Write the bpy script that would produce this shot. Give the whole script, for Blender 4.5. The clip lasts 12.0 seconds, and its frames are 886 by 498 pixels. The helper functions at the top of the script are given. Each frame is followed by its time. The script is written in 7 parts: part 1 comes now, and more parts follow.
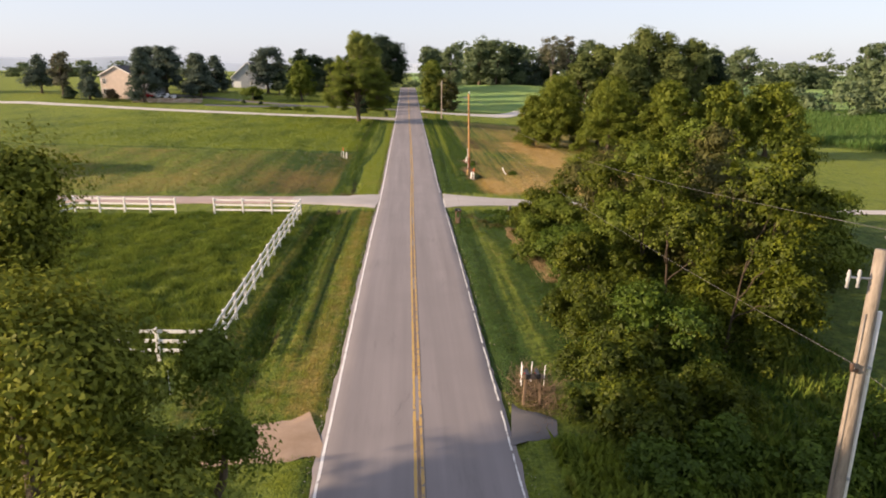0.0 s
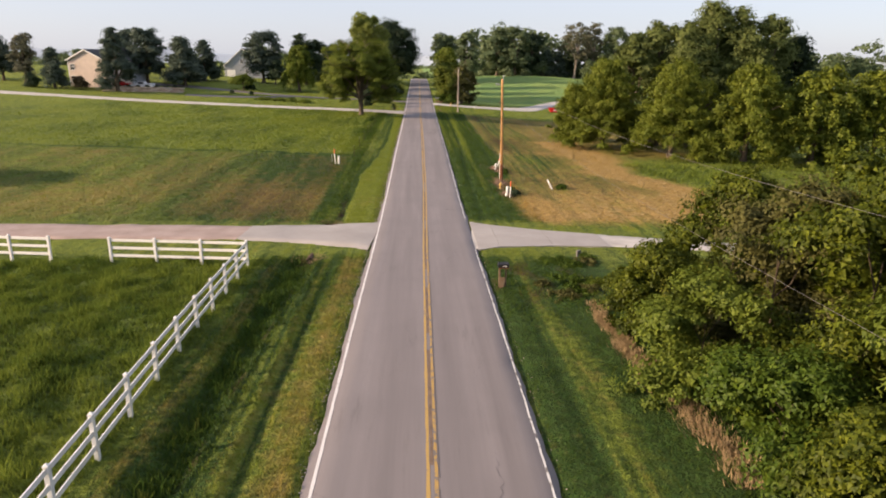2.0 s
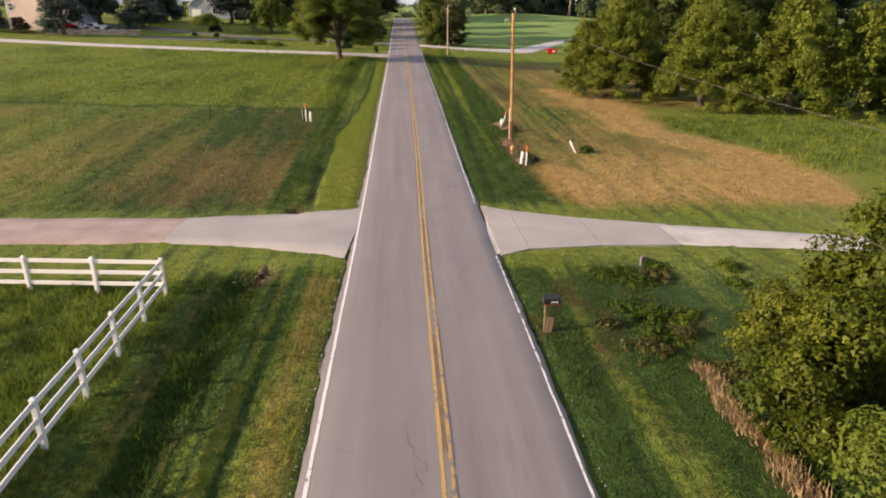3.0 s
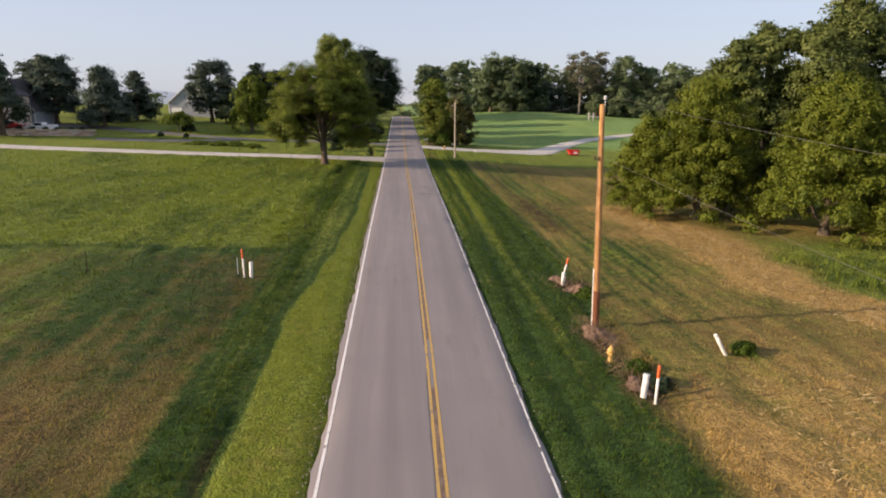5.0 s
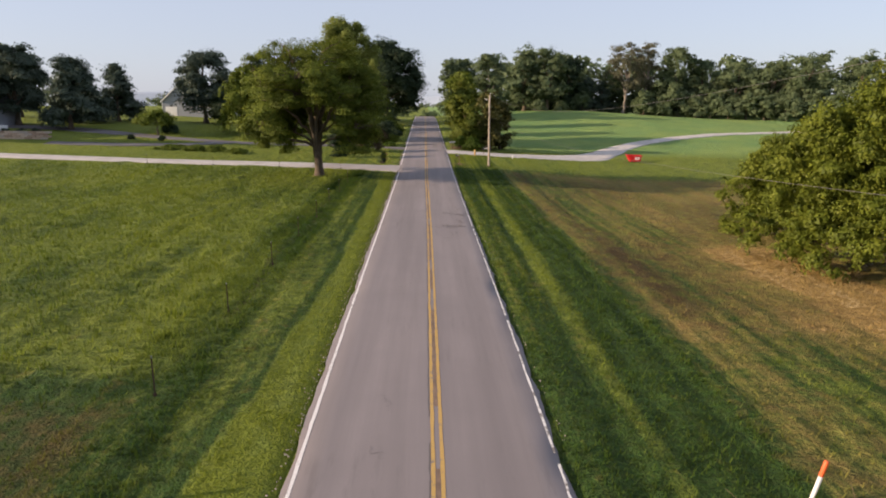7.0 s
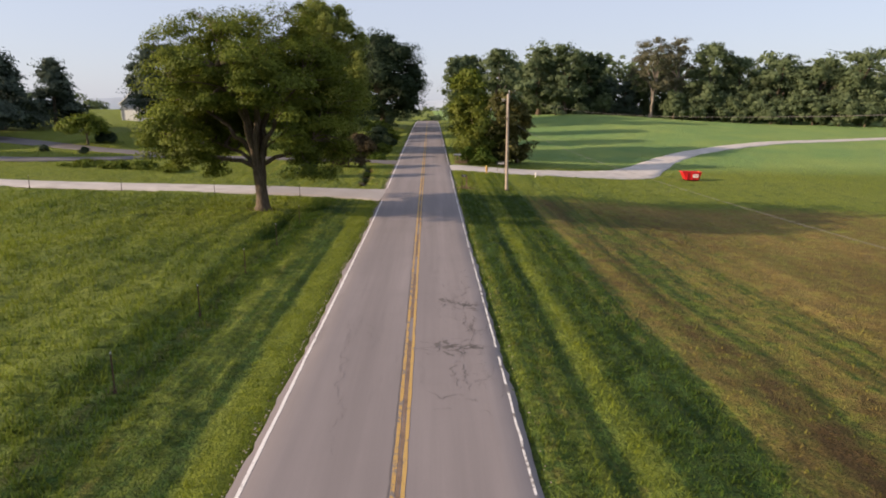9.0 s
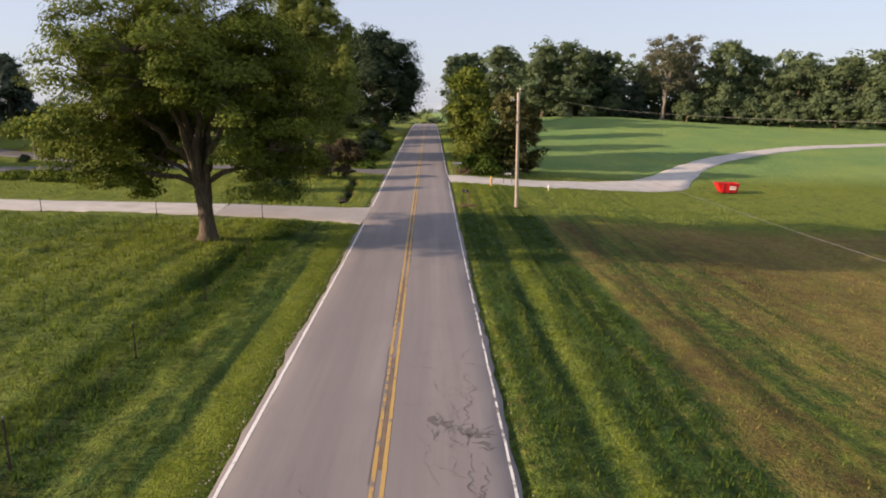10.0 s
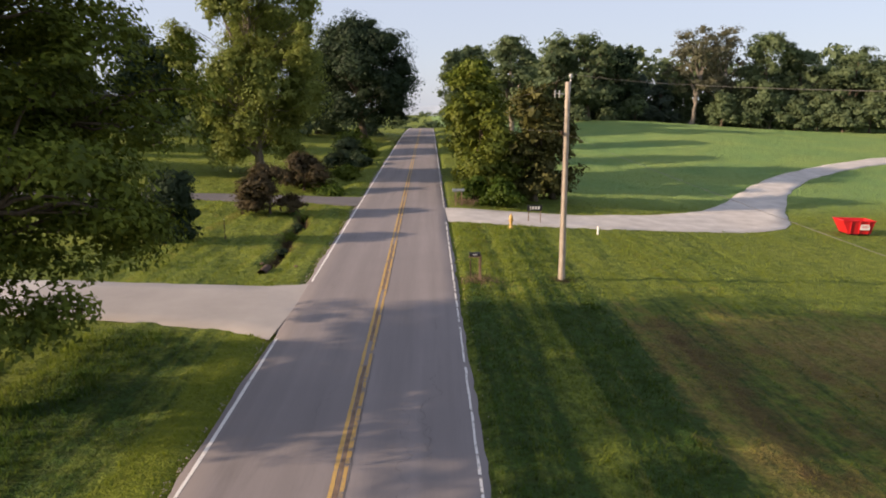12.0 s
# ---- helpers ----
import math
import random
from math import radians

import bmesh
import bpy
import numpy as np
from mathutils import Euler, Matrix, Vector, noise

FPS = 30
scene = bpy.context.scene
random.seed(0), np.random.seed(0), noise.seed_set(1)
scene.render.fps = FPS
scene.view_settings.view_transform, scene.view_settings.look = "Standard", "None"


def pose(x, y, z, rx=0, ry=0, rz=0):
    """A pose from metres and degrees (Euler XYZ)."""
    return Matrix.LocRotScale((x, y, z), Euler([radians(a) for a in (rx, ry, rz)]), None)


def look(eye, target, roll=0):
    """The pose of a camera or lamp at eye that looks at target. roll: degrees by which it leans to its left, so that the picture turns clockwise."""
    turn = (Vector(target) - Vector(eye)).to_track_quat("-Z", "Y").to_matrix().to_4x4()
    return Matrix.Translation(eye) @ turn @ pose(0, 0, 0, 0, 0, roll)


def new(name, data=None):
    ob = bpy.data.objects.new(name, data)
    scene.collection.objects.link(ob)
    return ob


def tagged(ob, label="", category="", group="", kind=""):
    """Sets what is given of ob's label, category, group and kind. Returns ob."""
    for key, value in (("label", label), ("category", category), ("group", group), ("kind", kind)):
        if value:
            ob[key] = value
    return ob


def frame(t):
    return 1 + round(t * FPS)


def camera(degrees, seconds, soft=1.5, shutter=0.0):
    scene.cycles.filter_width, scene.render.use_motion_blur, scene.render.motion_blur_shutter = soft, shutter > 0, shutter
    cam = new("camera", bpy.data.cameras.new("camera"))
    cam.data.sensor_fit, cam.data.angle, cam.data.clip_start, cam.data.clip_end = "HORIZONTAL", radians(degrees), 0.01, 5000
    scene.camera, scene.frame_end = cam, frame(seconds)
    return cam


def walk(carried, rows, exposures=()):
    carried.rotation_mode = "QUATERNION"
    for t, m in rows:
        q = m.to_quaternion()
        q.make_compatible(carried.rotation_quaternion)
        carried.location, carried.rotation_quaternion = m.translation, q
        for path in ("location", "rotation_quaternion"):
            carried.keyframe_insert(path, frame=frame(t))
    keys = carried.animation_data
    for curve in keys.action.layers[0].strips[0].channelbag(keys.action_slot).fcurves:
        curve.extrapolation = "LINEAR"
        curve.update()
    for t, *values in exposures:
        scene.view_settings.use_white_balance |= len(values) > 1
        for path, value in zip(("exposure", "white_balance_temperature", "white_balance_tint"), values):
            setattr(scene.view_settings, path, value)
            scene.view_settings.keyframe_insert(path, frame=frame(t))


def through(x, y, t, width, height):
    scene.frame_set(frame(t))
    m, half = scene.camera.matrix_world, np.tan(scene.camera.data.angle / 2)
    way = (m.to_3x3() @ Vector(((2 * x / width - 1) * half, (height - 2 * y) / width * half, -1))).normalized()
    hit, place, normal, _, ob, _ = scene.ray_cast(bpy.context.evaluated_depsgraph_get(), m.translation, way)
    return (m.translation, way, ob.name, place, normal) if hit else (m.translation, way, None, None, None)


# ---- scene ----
cam = camera(68.5, 12.0, 1.9)
METRES, EYE, TILT, LEAN, TURN = 142.0, 12.75, 0.0, 2.5, -3.8
ROWS = [
    (0.0, 0.0, 0.0, 0.0, 0.78, -15.48, -2.8),
    (0.5, 0.0006, 0.0401, -0.004, 0.81, -15.46, -2.83),
    (1.0, -0.0001, 0.082, -0.0054, 0.77, -15.44, -2.85),
    (1.5, -0.0043, 0.1211, -0.0078, 1.64, -15.51, -2.82),
    (2.0, -0.0111, 0.1625, -0.0124, 1.71, -16.06, -3.07),
    (2.1, -0.0122, 0.1711, -0.0123, 1.61, -20.78, -2.78),
    (2.3, -0.0142, 0.1892, -0.0138, 1.25, -20.83, -2.69),
    (2.5, -0.0159, 0.2076, -0.0151, 0.59, -20.82, -2.62),
    (3.0, -0.0202, 0.2497, -0.0177, 0.27, -20.81, -2.64),
    (3.5, -0.0241, 0.2961, -0.0187, 0.23, -20.8, -2.63),
    (3.6, -0.0247, 0.3053, -0.0186, 0.24, -20.61, -2.60),
    (3.7, -0.0253, 0.3145, -0.0188, 0.22, -18.76, -2.60),
    (4.1, -0.0274, 0.3496, -0.0199, 0.16, -13.60, -2.58),
    (4.5, -0.0294, 0.3840, -0.0210, 0.12, -12.75, -2.56),
    (5.5, -0.0334, 0.4669, -0.0265, -0.01, -12.72, -2.53),
    (6.0, -0.0349, 0.5097, -0.03, 1.73, -12.76, -2.35),
    (6.5, -0.0355, 0.5529, -0.0308, 2.28, -12.74, -2.32),
    (7.0, -0.0362, 0.5925, -0.0311, 2.26, -12.69, -2.32),
    (9.0, -0.0399, 0.7576, -0.0328, 2.73, -12.39, -2.28),
    (9.5, -0.0409, 0.7953, -0.0331, 2.72, -12.3, -2.28),
    (10.0, -0.0421, 0.8362, -0.0335, 2.69, -12.2, -2.28),
    (10.5, -0.0434, 0.8772, -0.0337, 2.67, -12.13, -2.33),
    (11.0, -0.0445, 0.9152, -0.0339, 2.64, -12.06, -2.3),
    (11.5, -0.0458, 0.9561, -0.0338, 2.62, -12.01, -2.32),
    (12.0, -0.0476, 0.9969, -0.0339, 2.59, -11.94, -2.22),
]
EXPOSURES = [(t, e, k, 20.0) for t, e, k in ((0.0, 0.94, 6720.0), (0.8, 0.88, 6720.0), (1.5, 0.84, 6680.0), (3.5, 0.77, 6580.0), (5.5, 0.60, 6430.0), (7.0, 0.60, 6430.0), (9.0, 0.67, 6500.0), (12.0, 0.72, 6550.0))]
walk(cam, [(t, pose(0, 0, EYE, TILT, LEAN, TURN) @ pose(METRES * x, METRES * y, METRES * z, 90 + pitch, roll, yaw)) for t, x, y, z, yaw, pitch, roll in ROWS], EXPOSURES)

# sun: low morning light from behind the left shoulder
SUN_EL, SUN_AZ = 18.0, 259.0
world = bpy.data.worlds.new("sky")
scene.world = world
world.use_nodes = True
wt = world.node_tree
sky = wt.nodes.new("ShaderNodeTexSky")
sky.sky_type, sky.sun_disc = "NISHITA", False
sky.sun_elevation, sky.sun_rotation = radians(SUN_EL), radians(SUN_AZ)
sky.air_density, sky.dust_density, sky.ozone_density = 1.0, 1.1, 2.4
# an even morning haze lies over the clear sky
haze = wt.nodes.new("ShaderNodeMix")
haze.data_type = "RGBA"
haze.inputs[0].default_value = 0.66
haze.inputs[7].default_value = (4.05, 4.5, 5.05, 1)
wt.links.new(sky.outputs[0], haze.inputs[6])
wt.links.new(haze.outputs[2], wt.nodes["Background"].inputs[0])
wt.nodes["Background"].inputs[1].default_value = 0.105
sun = new("sun", bpy.data.lights.new("sun", "SUN"))
sun.data.energy, sun.data.angle, sun.data.color = 5.0, radians(0.8), (1.0, 0.80, 0.54)
toward = Vector((math.sin(radians(SUN_AZ)) * math.cos(radians(SUN_EL)), math.cos(radians(SUN_AZ)) * math.cos(radians(SUN_EL)), math.sin(radians(SUN_EL))))
sun.matrix_world = look(toward * 100, (0, 0, 0))

# ---- materials ----


class Mat:
    """A small node-tree writer."""

    def __init__(self, name):
        self.m = bpy.data.materials.new(name)
        self.m.use_nodes = True
        self.t = self.m.node_tree
        self.bsdf = self.t.nodes["Principled BSDF"]
        self.out = self.t.nodes["Material Output"]

    def node(self, kind, **values):
        n = self.t.nodes.new(kind)
        for key, v in values.items():
            n.inputs[key.replace("_", " ")].default_value = v
        return n

    def link(self, a, b):
        self.t.links.new(a, b)

    def coords(self, scale=(1, 1, 1), which="Object"):
        c = self.node("ShaderNodeTexCoord")
        mp = self.node("ShaderNodeMapping")
        mp.inputs["Scale"].default_value = scale
        self.link(c.outputs[which], mp.inputs["Vector"])
        return mp.outputs["Vector"]

    def noise(self, scale, detail=4.0, rough=0.55, vec=None):
        n = self.node("ShaderNodeTexNoise", Scale=scale, Detail=detail, Roughness=rough)
        if vec is not None:
            self.link(vec, n.inputs["Vector"])
        return n.outputs["Fac"]

    def ramp(self, fac, stops):
        r = self.t.nodes.new("ShaderNodeValToRGB")
        el = r.color_ramp.elements
        while len(el) < len(stops):
            el.new(0.5)
        for e, (p, c) in zip(el, stops):
            e.position = p
            e.color = (*c, 1) if len(c) == 3 else c
        self.link(fac, r.inputs["Fac"])
        return r.outputs["Color"]

    def mix(self, fac, a, b, mode="MIX"):
        n = self.t.nodes.new("ShaderNodeMix")
        n.data_type, n.blend_type = "RGBA", mode
        for socket, v in ((n.inputs[0], fac), (n.inputs[6], a), (n.inputs[7], b)):
            if isinstance(v, (int, float)):
                socket.default_value = v
            elif isinstance(v, tuple):
                socket.default_value = (*v, 1)
            else:
                self.link(v, socket)
        return n.outputs[2]

    def math(self, op, a, b=0.0, c=0.0):
        n = self.t.nodes.new("ShaderNodeMath")
        n.operation = op
        for i, v in enumerate((a, b, c)):
            if isinstance(v, (int, float)):
                n.inputs[i].default_value = v
            else:
                self.link(v, n.inputs[i])
        return n.outputs[0]

    def bump(self, height, strength=0.4, distance=0.02):
        b = self.node("ShaderNodeBump", Strength=strength, Distance=distance)
        self.link(height, b.inputs["Height"])
        self.link(b.outputs["Normal"], self.bsdf.inputs["Normal"])
        return b.outputs["Normal"]

    def done(self, color, rough=0.8, metal=0.0, spec=0.5):
        if isinstance(color, tuple):
            self.bsdf.inputs["Base Color"].default_value = (*color, 1)
        else:
            self.link(color, self.bsdf.inputs["Base Color"])
        if isinstance(rough, (int, float)):
            self.bsdf.inputs["Roughness"].default_value = rough
        else:
            self.link(rough, self.bsdf.inputs["Roughness"])
        self.bsdf.inputs["Metallic"].default_value = metal
        self.bsdf.inputs["Specular IOR Level"].default_value = spec
        return self.m


def plain(name, color, rough=0.6, metal=0.0, wear=0.25, scale=6.0):
    """Paint, wood or plastic with soft blotches and fine grain."""
    m = Mat(name)
    v = m.coords()
    a = m.noise(scale, 3, 0.6, v)
    b = m.noise(scale * 9, 3, 0.6, v)
    dark = tuple(c * (1 - wear) for c in color)
    light = tuple(min(1, c * (1 + wear * 0.5)) for c in color)
    c = m.mix(m.math("MULTIPLY", b, 0.5), m.ramp(a, [(0.3, dark), (0.7, light)]), dark)
    m.bump(b, 0.25, 0.004)
    return m.done(c, rough, metal)


def leaf(name, dark, mid, light, through=0.17):
    """Leaves: each island varies, and whole clumps drift in hue; light passes through."""
    m = Mat(name)
    g = m.t.nodes.new("ShaderNodeNewGeometry")
    v = m.coords()
    big = m.noise(0.55, 4, 0.6, v)
    r = m.math("ADD", m.math("MULTIPLY", g.outputs["Random Per Island"], 0.24), m.math("MULTIPLY", big, 0.86))
    c = m.ramp(r, [(0.22, dark), (0.55, mid), (0.92, light)])
    d = m.node("ShaderNodeBsdfDiffuse")
    t = m.node("ShaderNodeBsdfTranslucent")
    gl = m.node("ShaderNodeBsdfGlossy", Roughness=0.6)
    m.link(c, d.inputs["Color"])
    m.link(m.mix(0.35, c, tuple(min(1, k * 1.6) for k in light)), t.inputs["Color"])
    s = m.node("ShaderNodeMixShader", Fac=through)
    m.link(d.outputs[0], s.inputs[1])
    m.link(t.outputs[0], s.inputs[2])
    s2 = m.node("ShaderNodeMixShader", Fac=0.015)
    m.link(s.outputs[0], s2.inputs[1])
    m.link(gl.outputs[0], s2.inputs[2])
    m.link(s2.outputs[0], m.out.inputs["Surface"])
    return m.m


def grass_material(name, ground):
    """Grass by the cover stored on the mesh: R dry, G lush, B bare earth."""
    m = Mat(name)
    at = m.t.nodes.new("ShaderNodeAttribute")
    at.attribute_name = "cover"
    sep = m.t.nodes.new("ShaderNodeSeparateColor")
    m.link(at.outputs["Color"], sep.inputs[0])
    v = m.coords()
    big, mid, fine = m.noise(0.09, 3, 0.6, v), m.noise(0.9, 4, 0.65, v), m.noise(9.0, 3, 0.7, v)
    wob = m.math("MULTIPLY", m.math("SUBTRACT", mid, 0.5), 0.85)
    dry = m.math("ADD", sep.outputs[0], wob)
    lush = m.math("ADD", sep.outputs[1], wob)
    fresh = m.mix(m.math("MULTIPLY", fine, 0.4), (0.204, 0.244, 0.026), (0.112, 0.152, 0.017))
    mown = m.ramp(big, [(0.3, (0.220, 0.288, 0.046)), (0.7, (0.292, 0.346, 0.062))])
    mown = m.mix(m.math("MULTIPLY", fine, 0.5), mown, (0.072, 0.100, 0.011))
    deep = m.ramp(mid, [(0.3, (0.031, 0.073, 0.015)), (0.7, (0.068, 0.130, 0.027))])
    straw = m.ramp(fine, [(0.25, (0.26, 0.156, 0.050)), (0.7, (0.62, 0.415, 0.146))])
    tufts = m.noise(1.7, 5, 0.75, v)
    straw = m.mix(m.ramp(tufts, [(0.36, (0.55, 0.55, 0.55)), (0.54, (0, 0, 0))]), straw, (0.170, 0.104, 0.030))
    # mower tracks and drifts along the road
    bend = m.mix(0.5, v, m.node("ShaderNodeTexNoise", Scale=0.16, Detail=2.0).outputs["Color"])
    lines = m.node("ShaderNodeMapping")
    lines.inputs["Scale"].default_value = (2.3, 0.060, 1)
    m.link(bend, lines.inputs["Vector"])
    streak = m.math("ADD", m.math("MULTIPLY", m.noise(1.0, 5, 0.68, lines.outputs["Vector"]), 0.7), m.math("MULTIPLY", m.noise(2.4, 3, 0.65, v), 0.3))
    shift = m.math("MULTIPLY", m.math("MULTIPLY", m.math("SUBTRACT", streak, 0.5), 3.2), at.outputs["Alpha"])
    lush = m.math("ADD", lush, shift)
    # drifts across the unmown fields
    turned = m.node("ShaderNodeMapping")
    turned.inputs["Rotation"].default_value = (0, 0, 0.7)
    turned.inputs["Scale"].default_value = (0.60, 0.13, 1)
    m.link(bend, turned.inputs["Vector"])
    drift = m.math("MULTIPLY", m.math("SUBTRACT", m.noise(1.0, 5, 0.7, turned.outputs["Vector"]), 0.5), 0.75)
    lush = m.math("ADD", lush, m.math("MULTIPLY", drift, m.math("SUBTRACT", 1.0, at.outputs["Alpha"])))
    dry = m.math("SUBTRACT", dry, m.math("MULTIPLY", shift, 0.55))
    c = m.mix(m.ramp(lush, [(0.02, (1, 1, 1)), (0.24, (0, 0, 0))]), mown, fresh)
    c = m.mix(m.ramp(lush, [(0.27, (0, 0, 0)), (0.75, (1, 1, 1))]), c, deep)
    clods = m.noise(2.6, 4, 0.7, v)
    rough = m.ramp(lush, [(0.0, (0.40, 0.40, 0.40)), (0.45, (1, 1, 1))])
    rough = m.math("MULTIPLY", rough, m.ramp(dry, [(0.35, (1, 1, 1)), (0.9, (0.42, 0.42, 0.42))]))
    c = m.mix(m.math("MULTIPLY", m.math("MULTIPLY", m.ramp(clods, [(0.40, (1, 1, 1)), (0.58, (0, 0, 0))]), 0.46), rough), c, (0.030, 0.047, 0.007))
    c = m.mix(m.ramp(dry, [(0.2, (0, 0, 0)), (0.9, (1, 1, 1))]), c, straw)
    earth = m.ramp(fine, [(0.25, (0.040, 0.027, 0.010)), (0.75, (0.125, 0.080, 0.032))])
    bare = m.math("ADD", m.math("ADD", m.math("MULTIPLY", sep.outputs[2], 1.0 if ground else 0.5), wob), m.math("MULTIPLY", shift, -0.35))
    c = m.mix(m.ramp(bare, [(0.25, (0, 0, 0)), (0.75, (1, 1, 1))]), c, earth)
    # the hay meadow on the far hillside: cool, pale green
    xyz = m.t.nodes.new("ShaderNodeSeparateXYZ")
    m.link(v, xyz.inputs[0])
    hay = m.math("MULTIPLY", m.ramp(m.math("DIVIDE", xyz.outputs[1], 400.0), [(0.485, (0, 0, 0)), (0.51, (1, 1, 1))]), m.ramp(m.math("DIVIDE", xyz.outputs[0], 100.0), [(0.06, (0, 0, 0)), (0.11, (1, 1, 1))]))
    c = m.mix(m.math("MULTIPLY", hay, 0.8), c, m.ramp(big, [(0.35, (0.185, 0.330, 0.118)), (0.65, (0.270, 0.380, 0.120))]))
    # leaf-fine light and dark
    grain = m.noise(6.0, 5, 0.78, v)
    c = m.mix(m.math("MULTIPLY", m.math("MULTIPLY", m.ramp(grain, [(0.38, (1, 1, 1)), (0.56, (0, 0, 0))]), 0.52), rough), c, (0.030, 0.037, 0.009))
    if ground:
        m.bump(m.math("ADD", m.math("ADD", mid, clods), fine), 1.0, 0.26)
        return m.done(c, 0.9, 0, 0.15)
    g = m.t.nodes.new("ShaderNodeNewGeometry")
    c = m.mix(m.math("MULTIPLY", g.outputs["Random Per Island"], 0.20), c, (0.18, 0.225, 0.03))
    d = m.node("ShaderNodeBsdfDiffuse")
    t = m.node("ShaderNodeBsdfTranslucent")
    m.link(c, d.inputs["Color"])
    m.link(c, t.inputs["Color"])
    s = m.node("ShaderNodeMixShader", Fac=0.35)
    m.link(d.outputs[0], s.inputs[1])
    m.link(t.outputs[0], s.inputs[2])
    m.link(s.outputs[0], m.out.inputs["Surface"])
    return m.m


def asphalt_material():
    m = Mat("old_asphalt")
    v = m.coords()
    lanes = m.coords((1.1, 0.035, 1))
    streak = m.noise(1.0, 4, 0.6, lanes)
    patch = m.noise(0.22, 3, 0.6, v)
    grit = m.noise(28.0, 3, 0.7, v)
    c = m.ramp(streak, [(0.3, (0.186, 0.165, 0.165)), (0.7, (0.262, 0.232, 0.231))])
    c = m.mix(m.ramp(patch, [(0.42, (0, 0, 0)), (0.75, (0.55, 0.55, 0.55))]), c, (0.185, 0.165, 0.166))
    c = m.mix(m.math("MULTIPLY", grit, 0.4), c, (0.140, 0.124, 0.124))
    smear = m.noise(1.0, 4, 0.7, m.coords((2.6, 0.30, 1)))
    where = m.ramp(m.noise(0.16, 3, 0.6, v), [(0.48, (0, 0, 0)), (0.68, (1, 1, 1))])
    c = m.mix(m.math("MULTIPLY", m.math("MULTIPLY", m.ramp(smear, [(0.54, (0, 0, 0)), (0.72, (1, 1, 1))]), where), 0.5), c, (0.110, 0.098, 0.096))
    m.bump(grit, 0.35, 0.006)
    return m.done(c, 0.85, 0, 0.3)


def stone_surface(name, light, dark, scale=1.0, rough=0.85):
    """Concrete, gravel and stone: stains, mottling and grit."""
    m = Mat(name)
    v = m.coords()
    a, b, g = m.noise(0.35 * scale, 4, 0.6, v), m.noise(3.0 * scale, 4, 0.6, v), m.noise(40 * scale, 2, 0.6, v)
    c = m.ramp(a, [(0.3, dark), (0.7, light)])
    c = m.mix(m.math("MULTIPLY", b, 0.4), c, dark)
    c = m.mix(m.math("MULTIPLY", g, 0.35), c, tuple(k * 0.6 for k in dark))
    m.bump(m.math("ADD", b, g), 0.4, 0.012)
    return m.done(c, rough, 0, 0.3)


def stacked_stone():
    """Wall stones, each of its own tan or grey."""
    m = Mat("wall_stone")
    o = m.t.nodes.new("ShaderNodeObjectInfo")
    v = m.coords()
    c = m.ramp(o.outputs["Random"], [(0.0, (0.30, 0.20, 0.15)), (0.35, (0.52, 0.38, 0.28)), (0.7, (0.66, 0.52, 0.41)), (1.0, (0.44, 0.40, 0.36))])
    c = m.mix(m.math("MULTIPLY", m.noise(7.0, 4, 0.65, v), 0.6), c, (0.26, 0.19, 0.14))
    m.bump(m.noise(16.0, 3, 0.6, v), 0.6, 0.02)
    return m.done(c, 0.9, 0, 0.2)


def line_paint(name, color, worn):
    """Road paint, worn through to the asphalt in flakes."""
    m = Mat(name)
    v = m.coords()
    f = m.noise(3.2, 5, 0.7, v)
    k = m.ramp(f, [(worn - 0.05, (0, 0, 0)), (worn + 0.05, (1, 1, 1))])
    return m.done(m.mix(k, (0.17, 0.15, 0.14), m.mix(m.noise(20, 2, 0.6, v), color, tuple(c * 0.7 for c in color))), 0.7, 0, 0.3)


def bark(name, dark, light):
    m = Mat(name)
    v = m.coords((1, 1, 0.22))
    a = m.noise(9, 4, 0.65, v)
    m.bump(a, 0.8, 0.03)
    return m.done(m.ramp(a, [(0.3, dark), (0.7, light)]), 0.9, 0, 0.2)


